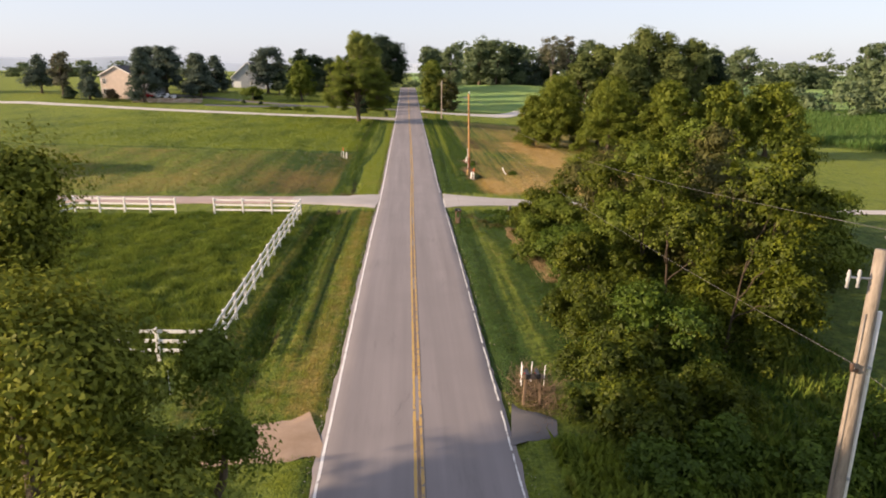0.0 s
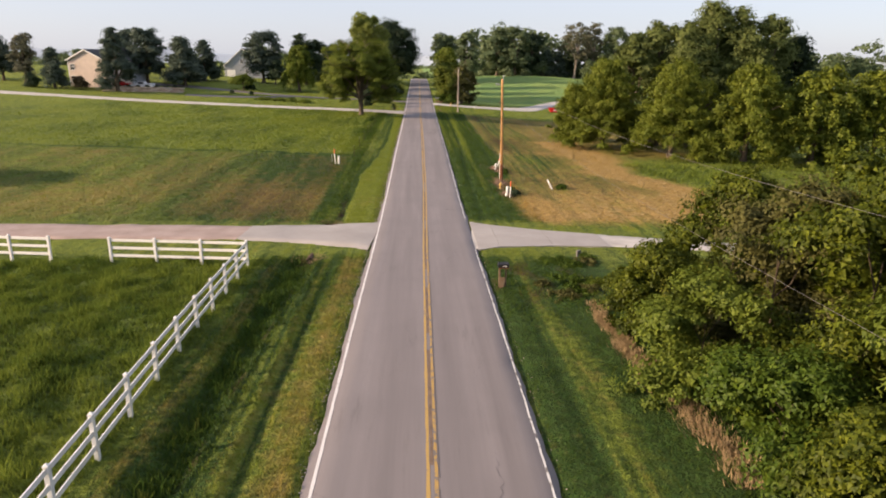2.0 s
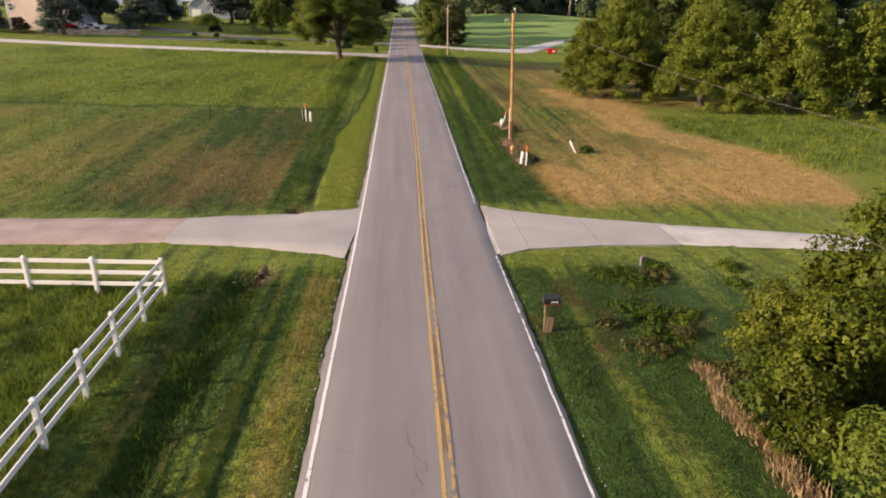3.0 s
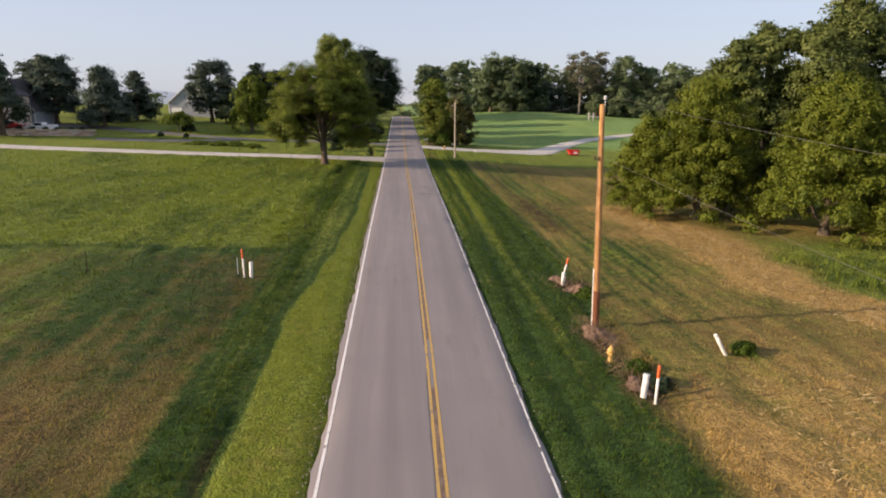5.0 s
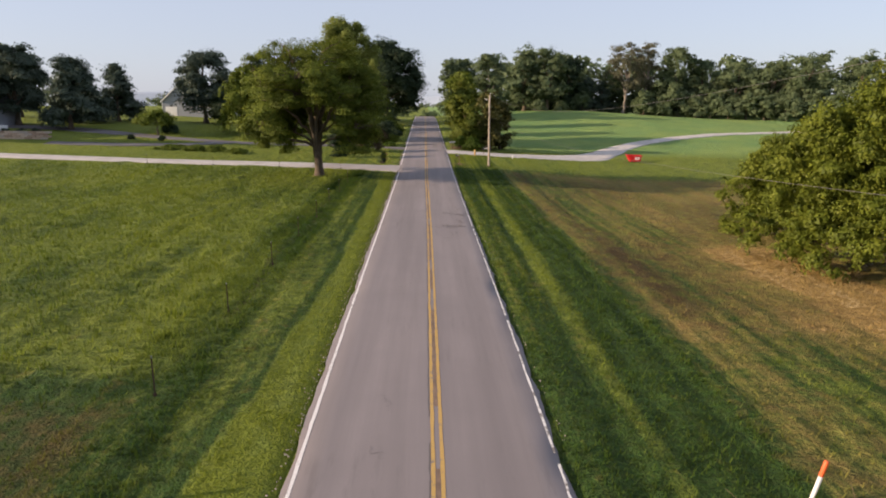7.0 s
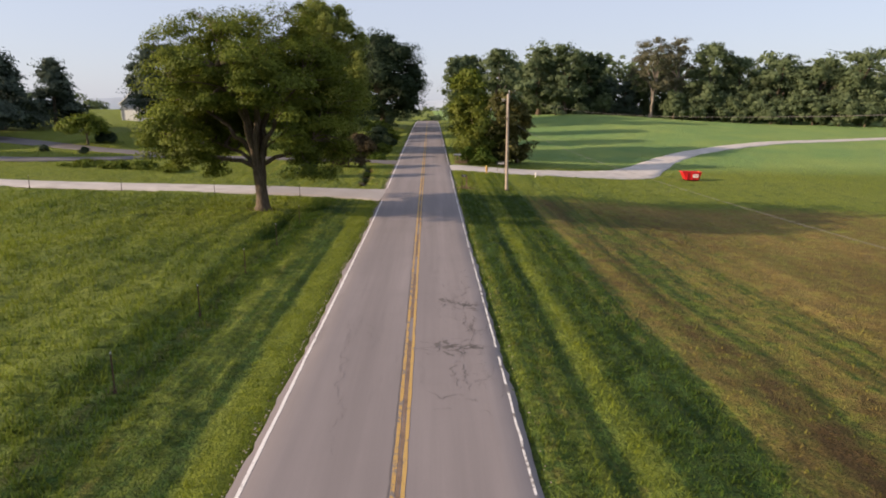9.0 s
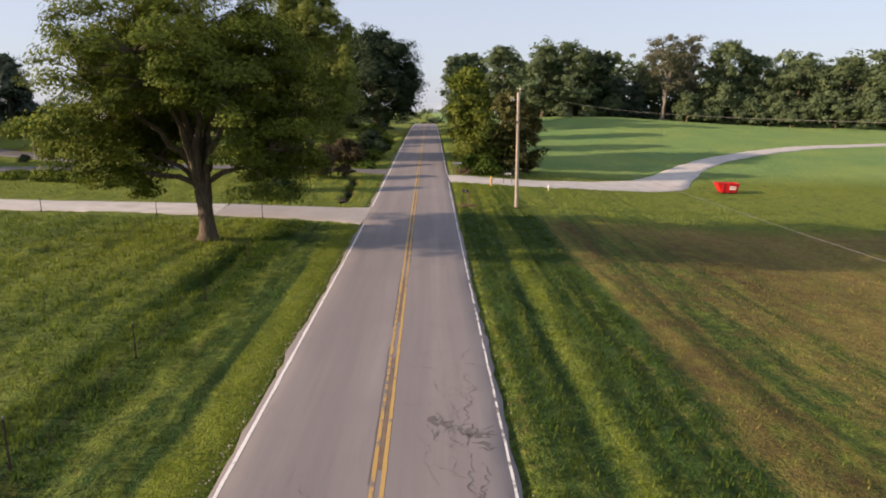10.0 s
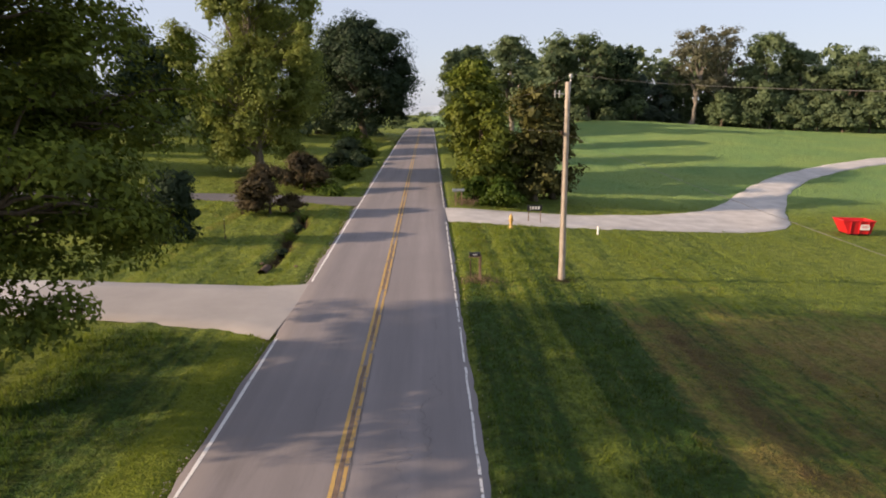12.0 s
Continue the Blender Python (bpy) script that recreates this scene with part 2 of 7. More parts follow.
M = {
    "ground": grass_material("grassland", True),
    "grass": grass_material("grass_blades", False),
    "asphalt": asphalt_material(),
    "new_asphalt": stone_surface("dark_driveway_asphalt", (0.18, 0.165, 0.165), (0.12, 0.110, 0.110)),
    "concrete": stone_surface("driveway_concrete", (0.44, 0.405, 0.38), (0.32, 0.292, 0.274)),
    "gravel": stone_surface("pale_gravel", (0.50, 0.435, 0.395), (0.33, 0.275, 0.245), 2.0),
    "white_gravel": stone_surface("white_gravel", (0.64, 0.60, 0.56), (0.40, 0.365, 0.335), 2.0),
    "grey_stone": stone_surface("weathered_grey_stone", (0.24, 0.23, 0.21), (0.14, 0.13, 0.12), 6.0),
    "sand": stone_surface("brown_sandy_gravel", (0.44, 0.32, 0.235), (0.28, 0.19, 0.125), 2.0),
    "pink_gravel": stone_surface("pinkish_gravel", (0.46, 0.36, 0.32), (0.31, 0.23, 0.20), 2.0),
    "stone": stacked_stone(),
    "white_line": line_paint("white_road_paint", (0.80, 0.77, 0.74), 0.36),
    "worn_white": line_paint("worn_white_road_paint", (0.76, 0.73, 0.70), 0.44),
    "yellow": line_paint("yellow_road_paint", (0.52, 0.335, 0.105), 0.38),
    "worn_yellow": line_paint("worn_yellow_road_paint", (0.50, 0.315, 0.10), 0.45),
    "joint": plain("rusty_road_joint", (0.200, 0.135, 0.095), 0.9, 0, 0.45, 3.0),
    "crack": plain("crack_tar", (0.125, 0.110, 0.105), 0.8),
    "vinyl": plain("white_fence_vinyl", (0.80, 0.78, 0.75), 0.45, 0, 0.10, 2.0),
    "pvc": plain("white_pipe_plastic", (0.78, 0.75, 0.70), 0.45, 0, 0.12),
    "orange": plain("orange_marker_plastic", (0.72, 0.13, 0.03), 0.5, 0, 0.15),
    "hydrant": plain("faded_yellow_enamel", (0.62, 0.38, 0.10), 0.55, 0, 0.35),
    "red": plain("red_painted_steel", (0.60, 0.015, 0.02), 0.45, 0, 0.2, 1.5),
    "white": plain("white_paint", (0.78, 0.76, 0.73), 0.5, 0, 0.12),
    "black": plain("black_painted_steel", (0.02, 0.02, 0.022), 0.4, 0, 0.3),
    "rust": plain("rusty_steel", (0.10, 0.06, 0.04), 0.85, 0.3, 0.4),
    "steel": plain("galvanised_steel", (0.45, 0.46, 0.47), 0.45, 0.8, 0.2),
    "porcelain": plain("insulator_porcelain", (0.42, 0.42, 0.42), 0.25, 0, 0.2),
    "wire": plain("weathered_cable", (0.22, 0.20, 0.18), 0.5, 0.4, 0.2),
    "post_wood": bark("weathered_post_wood", (0.13, 0.085, 0.05), (0.30, 0.21, 0.14)),
    "pole_new": bark("fresh_pole_wood", (0.30, 0.145, 0.05), (0.52, 0.29, 0.12)),
    "pole_old": bark("grey_pole_wood", (0.30, 0.245, 0.19), (0.50, 0.42, 0.34)),
    "pole_grey": bark("dark_grey_pole_wood", (0.17, 0.14, 0.11), (0.32, 0.27, 0.22)),
    "pole_foot": bark("creosoted_pole_wood", (0.10, 0.04, 0.02), (0.26, 0.10, 0.045)),
    "bark": bark("tree_bark", (0.055, 0.042, 0.030), (0.16, 0.125, 0.09)),
    "twig_bark": bark("dark_twig_bark", (0.030, 0.022, 0.015), (0.085, 0.064, 0.044)),
    "grey_bark": bark("grey_tree_bark", (0.12, 0.10, 0.08), (0.30, 0.26, 0.22)),
    "spoil": plain("dug_earth", (0.215, 0.130, 0.088), 0.95, 0, 0.6, 5.0),
    "hay": plain("cut_hay_stalks", (0.52, 0.37, 0.16), 0.95, 0, 0.35, 4.0),
    "straw": plain("dead_stalks", (0.40, 0.28, 0.145), 0.95, 0, 0.5, 4.0),
    "brush": plain("dead_brushwood", (0.21, 0.14, 0.085), 0.95, 0, 0.5, 4.0),
    "siding": plain("beige_siding", (0.60, 0.49, 0.42), 0.75, 0, 0.12, 1.0),
    "grey_siding": plain("blue_grey_siding", (0.34, 0.36, 0.40), 0.75, 0, 0.12, 1.0),
    "roof": plain("dark_roof_shingles", (0.055, 0.05, 0.055), 0.9, 0, 0.3, 3.0),
    "trim": plain("white_house_trim", (0.78, 0.77, 0.75), 0.6, 0, 0.08),
    "glass": plain("dark_window_glass", (0.02, 0.025, 0.03), 0.08, 0, 0.1),
    "tyre": plain("tyre_rubber", (0.02, 0.02, 0.02), 0.85, 0, 0.2),
    "car_white": plain("white_car_paint", (0.75, 0.75, 0.76), 0.25, 0, 0.05),
    "car_red": plain("red_car_paint", (0.45, 0.02, 0.02), 0.25, 0, 0.05),
    # pale blue stands for distance haze over the hills
    "hill": plain("haze_tinted_hills", (0.40, 0.46, 0.53), 1.0, 0, 0.15, 0.01),
    "leaf_oak": leaf("olive_green_leaves", (0.028, 0.046, 0.005), (0.088, 0.120, 0.013), (0.185, 0.218, 0.024)),
    "leaf_maple": leaf("maple_leaves", (0.018, 0.030, 0.004), (0.080, 0.108, 0.012), (0.235, 0.270, 0.030), 0.14),
    # olive leaves darkened: the roadside clump's shade is put into the colour
    "leaf_wood": leaf("shaded_wood_leaves", (0.024, 0.041, 0.005), (0.077, 0.099, 0.011), (0.169, 0.181, 0.019), 0.14),
    "leaf_poplar": leaf("poplar_leaves", (0.034, 0.050, 0.012), (0.092, 0.118, 0.030), (0.178, 0.202, 0.054), 0.18),
    "leaf_willow": leaf("yellow_green_leaves", (0.040, 0.055, 0.006), (0.112, 0.130, 0.013), (0.225, 0.230, 0.024), 0.14),
    "leaf_sallow": leaf("sallow_leaves", (0.026, 0.044, 0.004), (0.096, 0.122, 0.011), (0.200, 0.222, 0.024)),
    "leaf_pale": leaf("pale_cottonwood_leaves", (0.073, 0.103, 0.019), (0.160, 0.192, 0.039), (0.259, 0.290, 0.075), 0.34),
    "leaf_thicket": leaf("thicket_leaves", (0.009, 0.017, 0.001), (0.044, 0.060, 0.003), (0.168, 0.188, 0.010), 0.14),
    "leaf_lush": leaf("lush_green_leaves", (0.010, 0.026, 0.002), (0.044, 0.076, 0.006), (0.112, 0.154, 0.013), 0.12),
    "leaf_vine": leaf("brownish_vine_leaves", (0.026, 0.028, 0.008), (0.070, 0.070, 0.018), (0.130, 0.122, 0.030), 0.12),
    "leaf_dark": leaf("dark_green_leaves", (0.015, 0.028, 0.016), (0.030, 0.050, 0.024), (0.052, 0.076, 0.032), 0.2),
    # blue-green needles, lightened to carry the haze over the far pines
    "leaf_cedar": leaf("hazed_blue_green_needles", (0.034, 0.052, 0.042), (0.062, 0.086, 0.062), (0.100, 0.128, 0.082), 0.15),
    # far trees: aerial haze put into the leaf colour, paler and bluer
    "leaf_far": leaf("haze_paled_leaves", (0.049, 0.078, 0.041), (0.097, 0.132, 0.062), (0.159, 0.194, 0.086), 0.2),
    "leaf_grey": leaf("thin_grey_brown_leaves", (0.070, 0.072, 0.045), (0.115, 0.115, 0.070), (0.155, 0.150, 0.095), 0.25),
    "leaf_red": leaf("bronze_shrub_leaves", (0.034, 0.028, 0.015), (0.068, 0.052, 0.026), (0.105, 0.085, 0.036), 0.25),
    "corn": leaf("maize_leaves", (0.030, 0.075, 0.016), (0.060, 0.125, 0.026), (0.150, 0.180, 0.045), 0.3),
}

# ---- shape helpers ----


def np_mesh(name, verts, faces, smooth=False, cover=None):
    """A mesh from an array of corners and an array of faces of one size."""
    verts, faces = np.asarray(verts, dtype=np.float32), np.asarray(faces, dtype=np.int32)
    me = bpy.data.meshes.new(name)
    n, k = faces.shape
    me.vertices.add(len(verts))
    me.vertices.foreach_set("co", verts.ravel())
    me.loops.add(n * k)
    me.loops.foreach_set("vertex_index", faces.ravel())
    me.polygons.add(n)
    me.polygons.foreach_set("loop_start", np.arange(0, n * k, k, dtype=np.int32))
    me.polygons.foreach_set("use_smooth", np.full(n, smooth))
    if cover is not None:
        at = me.attributes.new("cover", "FLOAT_COLOR", "POINT")
        rgba = np.ones((len(verts), 4), dtype=np.float32)
        rgba[:, :cover.shape[1]] = cover
        at.data.foreach_set("color", rgba.ravel())
    me.update(calc_edges=True)
    me.validate()
    return me


def part(name, data, material, parent=None, label=""):
    """Links a mesh, or a bmesh, as one object under a thing or a part."""
    if isinstance(data, bmesh.types.BMesh):
        me = bpy.data.meshes.new(name)
        data.to_mesh(me)
        data.free()
        data = me
    ob = new(name, data)
    if material is not None and not data.materials:
        data.materials.append(material)
    ob.parent = parent
    if label:
        ob["label"] = label
    return ob


def thing(name, x, y, z, label, category, group="", turn=0.0):
    ob = new(name)
    ob.empty_display_size = 0.2
    ob.matrix_basis = pose(x, y, z, 0, 0, turn)
    return tagged(ob, label, category, group)


def box(bm, cx, cy, cz, sx, sy, sz, turn=0.0, bevel=0.0, tilt=None):
    """A bevelled block, centred, added to bm."""
    made = bmesh.ops.create_cube(bm, size=1.0)["verts"]
    m = Matrix.Translation((cx, cy, cz)) @ Matrix.Rotation(radians(turn), 4, "Z")
    if tilt:
        m = m @ Euler([radians(a) for a in tilt]).to_matrix().to_4x4()
    bmesh.ops.transform(bm, matrix=m @ Matrix.Diagonal((sx, sy, sz, 1)), verts=made)
    if bevel:
        edges = list({e for v in made for e in v.link_edges})
        bmesh.ops.bevel(bm, geom=edges, offset=bevel, segments=2, affect="EDGES", profile=0.6)
    return bm


def block(sx, sy, sz, at=(0, 0, 0), turn=0.0, bevel=0.0, tilt=None):
    return box(bmesh.new(), *at, sx, sy, sz, turn, bevel, tilt)


def tube(points, radii, sides=8, cap=True):
    """Corners and faces of a tube along points with a radius at each."""
    pts, radii = np.asarray(points, dtype=float), np.asarray(radii, dtype=float)
    n = len(pts)
    tangents = np.gradient(pts, axis=0)
    tangents /= np.linalg.norm(tangents, axis=1)[:, None] + 1e-9
    ref = np.array([0.31, 0.95, 0.05])
    a = np.cross(tangents, ref)
    a /= np.linalg.norm(a, axis=1)[:, None] + 1e-9
    b = np.cross(tangents, a)
    ang = np.linspace(0, 2 * np.pi, sides, endpoint=False)
    ring = a[:, None, :] * np.cos(ang)[None, :, None] + b[:, None, :] * np.sin(ang)[None, :, None]
    v = (pts[:, None, :] + ring * radii[:, None, None]).reshape(-1, 3)
    i, j = np.meshgrid(np.arange(n - 1), np.arange(sides), indexing="ij")
    k = (j + 1) % sides
    f = np.stack([i * sides + j, i * sides + k, (i + 1) * sides + k, (i + 1) * sides + j], -1).reshape(-1, 4)
    if cap:
        v = np.vstack([v, pts[-1:]])
        top = (n - 1) * sides
        jj = np.arange(0, sides, 2)
        f = np.vstack([f, np.stack([top + jj, top + (jj + 1) % sides, top + (jj + 2) % sides, np.full(len(jj), len(v) - 1)], -1)])
    return v, f


def tube_mesh(name, points, radii, sides=8):
    return np_mesh(name, *tube(points, radii, sides), smooth=True)


def joined(pieces):
    """Several (corners, faces) as one."""
    vs, fs, base = [], [], 0
    for v, f in pieces:
        vs.append(v)
        fs.append(f + base)
        base += len(v)
    return np.vstack(vs), np.vstack(fs)


# ---- the lie of the land ----
MID = 0.27
PROFILE = np.array([(-300, 1.5), (-100, 0.5), (-40, 0.05), (50, 0), (60, -0.35), (72, -0.65), (82, -0.55), (95, -0.3), (110, 0.05), (135, 0.15), (157, 0.3), (168, 0.6), (183, 1.1),
                    (197, 1.45), (215, 2.0), (240, 2.5), (280, 3.0), (330, 3.6), (400, 2.0), (600, -4)])


def step(a, b, v):
    u = np.clip((v - a) / (b - a), 0, 1)
    return u * u * (3 - 2 * u)


def bell(v, mid, width):
    return np.exp(-((v - mid) / width) ** 2)


def span(v, a, b, soft=2.0):
    return step(a - soft, a + soft, v) * (1 - step(b - soft, b + soft, v))


def hill(x, y):
    return 3.0 * bell(x, 40, 34) * bell(y, 292, 48)


def road_z(y):
    f = lambda q: np.interp(q, PROFILE[:, 0], PROFILE[:, 1])
    return 0.25 * f(y - 8) + 0.5 * f(y) + 0.25 * f(y + 8) + hill(MID, y)


def speckle(x, y, seed):
    """Smooth random lumps between 0 and 1, one lump a metre."""
    i, j = np.floor(x), np.floor(y)
    u, v = x - i, y - j
    u, v = u * u * (3 - 2 * u), v * v * (3 - 2 * v)

    def corner(a, b):
        q = np.sin(a * 127.1 + b * 311.7 + seed * 74.7) * 43758.5453
        return q - np.floor(q)

    return (corner(i, j) * (1 - u) + corner(i + 1, j) * u) * (1 - v) + (corner(i, j + 1) * (1 - u) + corner(i + 1, j + 1) * u) * v


def relief(x, y, tall):
    """Tussocks and mower swaths above the even ground."""
    x, y = np.asarray(x, dtype=float), np.asarray(y, dtype=float)
    rough = (speckle(x * 0.9 + y * 0.35, y * 0.8 - x * 0.2, 1) - 0.5) + 0.6 * (speckle(x * 2.0, y * 1.7 + 0.4 * x, 2) - 0.5)
    swath = 0.6 * (speckle(x * 2.3, y * 0.33, 3) - 0.5) + 0.7 * (speckle(x * 1.4, y * 1.2, 4) - 0.5)
    wild = step(0.20, 0.30, tall)
    wide = step(9.0, 10.5, np.abs(x))
    off = step(3.9, 5.2, np.abs(x - MID)) * (1 - 0.7 * step(190, 215, y))
    return off * (wild * 0.40 * rough + (1 - wild) * (0.09 + 0.09 * wide * (1 - step(100, 125, y)) + step(100, 125, y) * (0.07 + 0.05 * (x < 0))) * (0.5 * rough + swath))


def trench_x(y):
    return -5.4 - 0.055 * (y - 172) + 0.18 * np.sin(y * 0.9)


def ground_z(x, y):
    """The height of the ground, ditches and banks included."""
    x, y = np.asarray(x, dtype=float), np.asarray(y, dtype=float)
    e = np.maximum(np.abs(x - MID) - 3.9, 0)
    p = road_z(y)
    left = np.interp(y, [0, 75, 97, 164, 190, 230, 400], [0, 0, 0.028, 0.036, 0.05, 0.055, 0.05]) * np.minimum(e, 90)
    right = np.interp(y, [0, 60, 85, 110, 140, 175, 200, 230, 280, 400], [0, -0.01, -0.03, -0.045, -0.075, -0.08, -0.08, -0.03, 0.01, 0.01]) * (np.minimum(e, 22) + 0.25 * np.clip(e - 22, 0, 60))
    z = p + np.where(x < MID, left, right)
    z = z + hill(x, y) - hill(MID, y)
    # ditches and the field banks beside the road
    z = z - 0.40 * bell(x, -7.3, 0.75) * span(y, 27, 61) - 0.08 * bell(x, -5.05, 0.2) * span(y, 27, 61) - 0.07 * bell(x, -5.97, 0.18) * span(y, 27, 61)
    z = z - 0.08 * bell(x, -6.6, 0.9) * span(y, 73, 104) + np.interp(y, [104, 122, 138, 154, 160], [0.03, 0.05, 0.10, 0.26, 0.0]) * step(-8.9, -10.0, x) * (1 - step(-14, -40, x)) - np.interp(y, [106, 138, 150, 160], [0, 0.05, 0.14, 0]) * bell(x, -8.9, 0.5)
    z = z - 0.6 * bell(x - trench_x(y), 0, 0.22) * span(y, 173.2, 187.5, 0.8)
    z = z - 0.5 * bell(x, -6.0, 1.0) * span(y, 197, 262, 3)
    rut = np.interp(y, [72, 92, 112, 160], [5.0, 5.15, 5.65, 5.9])
    z = z - 0.12 * bell(x, rut, 0.30) * span(y, 73, 183) - 0.12 * bell(x, 8.75, 0.32) * span(y, 76, 168) - 0.05 * bell(x, rut + 1.7, 0.2) * span(y, 76, 168) - 0.08 * bell(x, 5.2, 0.25) * span(y, 26, 60)
    z = z - 0.42 * bell(x, -6.75, 0.45) * bell(y, 71.0, 0.7) - 0.20 * bell(x, -6.1 - 0.03 * (y - 72), 0.30) * span(y, 71.5, 82, 1.0) - 0.34 * bell(x, -6.75, 0.50) * bell(y, 61.2, 0.9)
    # the roadbed
    return z - (0.10 + 0.25 * step(205, 230, y)) * (1 - step(3.35, 4.0, np.abs(x - MID)))


def gz(x, y):
    return float(ground_z(x, y))


def cover(x, y):
    """What grows: dry, lush, bare and streaked (0 to 1), and the height of the grass in metres.
    Lush 0 is fresh yellow-green, 0.25 mown grass, 1 deep green."""
    x, y = np.asarray(x, dtype=float), np.asarray(y, dtype=float)
    dry, lush, bare = np.full(x.shape, 0.06), np.full(x.shape, 0.25), np.zeros(x.shape)
    tall = np.full(x.shape, 0.10)
    wave = np.sin(x * 1.3 + 0.8 * np.sin(y * 0.11)) * 0.6 + np.sin(x * 0.37 + y * 0.23) * 0.4
    slow = np.sin(x * 0.31 + 1.1 * np.sin(y * 0.07)) * np.sin(y * 0.19 + 0.8 * np.sin(x * 0.13))
    # paddock inside the white fence
    pad = span(y, 28, 60.5, 0.7) * (1 - step(-9.9, -9.1, x)) * step(-36, -34, x)
    lush = lush + pad * (0.15 + 0.12 * wave + 0.12 * slow)
    tall = tall + pad * 0.22
    # left verge beside the paddock: two mower tracks and the ditch
    v1 = span(y, 22, 61.5, 1.0) * (1 - step(-3.3, -3.0, x)) * step(-9.4, -8.8, x)
    near = step(-6.7, -6.1, x)
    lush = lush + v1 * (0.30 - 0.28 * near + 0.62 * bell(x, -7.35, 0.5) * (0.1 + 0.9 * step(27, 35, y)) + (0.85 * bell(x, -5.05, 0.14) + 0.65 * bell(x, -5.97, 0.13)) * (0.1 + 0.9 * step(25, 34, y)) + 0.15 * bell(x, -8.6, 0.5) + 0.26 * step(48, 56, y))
    dry = dry + v1 * (0.40 * bell(x, -4.1, 0.7) + 0.16 * bell(x, -5.6, 0.3) + 0.16 * bell(x, -8.5, 0.5) + 0.12 * step(34, 26, y))
    bare = bare + v1 * (0.40 + 0.25 * np.sin(y * 1.3)) * bell(x, -6.65, 0.25)
    tall = tall + v1 * (0.18 * bell(x, -7.3, 0.7) + 0.06 - 0.05 * bell(x, -5.05, 0.2) - 0.05 * bell(x, -5.97, 0.2))
    # brown-olive field past the first drive, green field beyond
    f1 = span(y, 71, 103, 2.5) * (1 - step(-9.2, -7.6, x))
    dry = dry + f1 * (0.20 + 0.10 * wave + 0.16 * bell(y, 80, 6) + 0.12 * slow)
    tall = tall + f1 * 0.05
    bare = bare + f1 * (0.40 + 0.14 * slow) * (1 - 0.6 * step(-13, -28, x))
    lush = lush + f1 * (0.60 - 0.12 * wave) * (1 - 0.7 * step(-13, -28, x)) + 0.35 * bell(y + 0.5 * np.sin(x * 0.4), 103.5, 0.6) * (1 - step(-9, -7.5, x))
    f2 = span(y, 104, 165, 2) * (1 - step(-7.2, -6.4, x))
    lush = lush + f2 * (0.04 + 0.08 * wave + 0.16 * slow)
    tall = tall + f2 * 0.12
    # the fresh strip by the road, with a sharp dark border, and the ditch beside it
    v2 = span(y, 71, 164, 1.2) * step(-9.2, -7.8, x) * (1 - step(-3.2, -3.0, x))
    side = np.interp(y, [71, 86, 90, 93, 97, 103, 108, 117, 131, 138, 154, 164], [-5.8, -6.0, -6.2, -6.0, -5.5, -5.0, -4.85, -4.5, -4.6, -4.6, -4.8, -4.6]) + 0.06 * np.sin(y * 0.8)
    kerb = v2 * step(side - 0.15, side + 0.15, x)
    lush = lush - 0.42 * kerb + v2 * (1 - step(side - 0.15, side + 0.1, x)) * np.interp(y, [71, 80, 102, 112, 164], [0.26, 0.46, 0.44, 0.32, 0.22])
    lush = lush + np.interp(y, [73, 104, 116, 160], [0.30, 0.28, 0.26, 0.22]) * bell(x - side, -0.28, 0.22) * span(y, 73, 160, 3)
    dry = dry + 0.16 * kerb * (0.5 + 0.5 * np.sin(y * 0.5)) * bell(y, 78, 14)
    tall = tall + v2 * 0.10 * bell(x, -7.3, 0.8) * (1 - step(100, 108, y))
    # brown fence line, and the hollow's bank shade coloured in as deeper green
    line = -8.0 - 0.5 * step(135, 155, y)
    bare = bare + 0.42 * bell(x - line, 0.25 * np.sin(y * 0.35), 0.45) * span(y, 108, 158, 3)
    lush = lush + np.interp(y, [112, 136, 142, 156, 158], [0.05, 0.14, 0.34, 0.45, 0]) * bell(x, -9.4 + 0.4 * np.sin(y * 0.3), 0.45) + 0.16 * f2 * step(-9.2, -8.2, x) * step(118, 130, y)
    # right verge and the mown strip before the thicket
    r1 = span(y, 24, 61, 1.5) * step(3.6, 3.8, x) * (1 - step(10.0, 11.0, x))
    lush = lush + r1 * (0.46 + 0.40 * (1 - step(5.15, 5.3, x)) - 0.10 * bell(x, 6.1, 0.6) + 0.34 * step(7.0, 7.6, x) * (1 - 0.8 * step(49, 54, y)) + 0.20 * step(49, 54, y))
    tall = tall + r1 * 0.05 * step(49, 54, y)
    bare = bare + r1 * 0.56 * step(50, 55, y) * (0.5 + 0.5 * np.sin(x * 2.3 + 1.4 * np.sin(y * 1.1)))
    # striped grass beside the dry field
    r2 = span(y, 72, 184, 1.5) * step(3.6, 3.8, x) * (1 - step(9.3, 10.2, x))
    t1 = np.interp(y, [72, 92, 112, 160], [5.0, 5.15, 5.65, 5.9])
    line2 = np.interp(y, [76, 104, 134, 168], [8.6, 8.85, 9.3, 8.9])
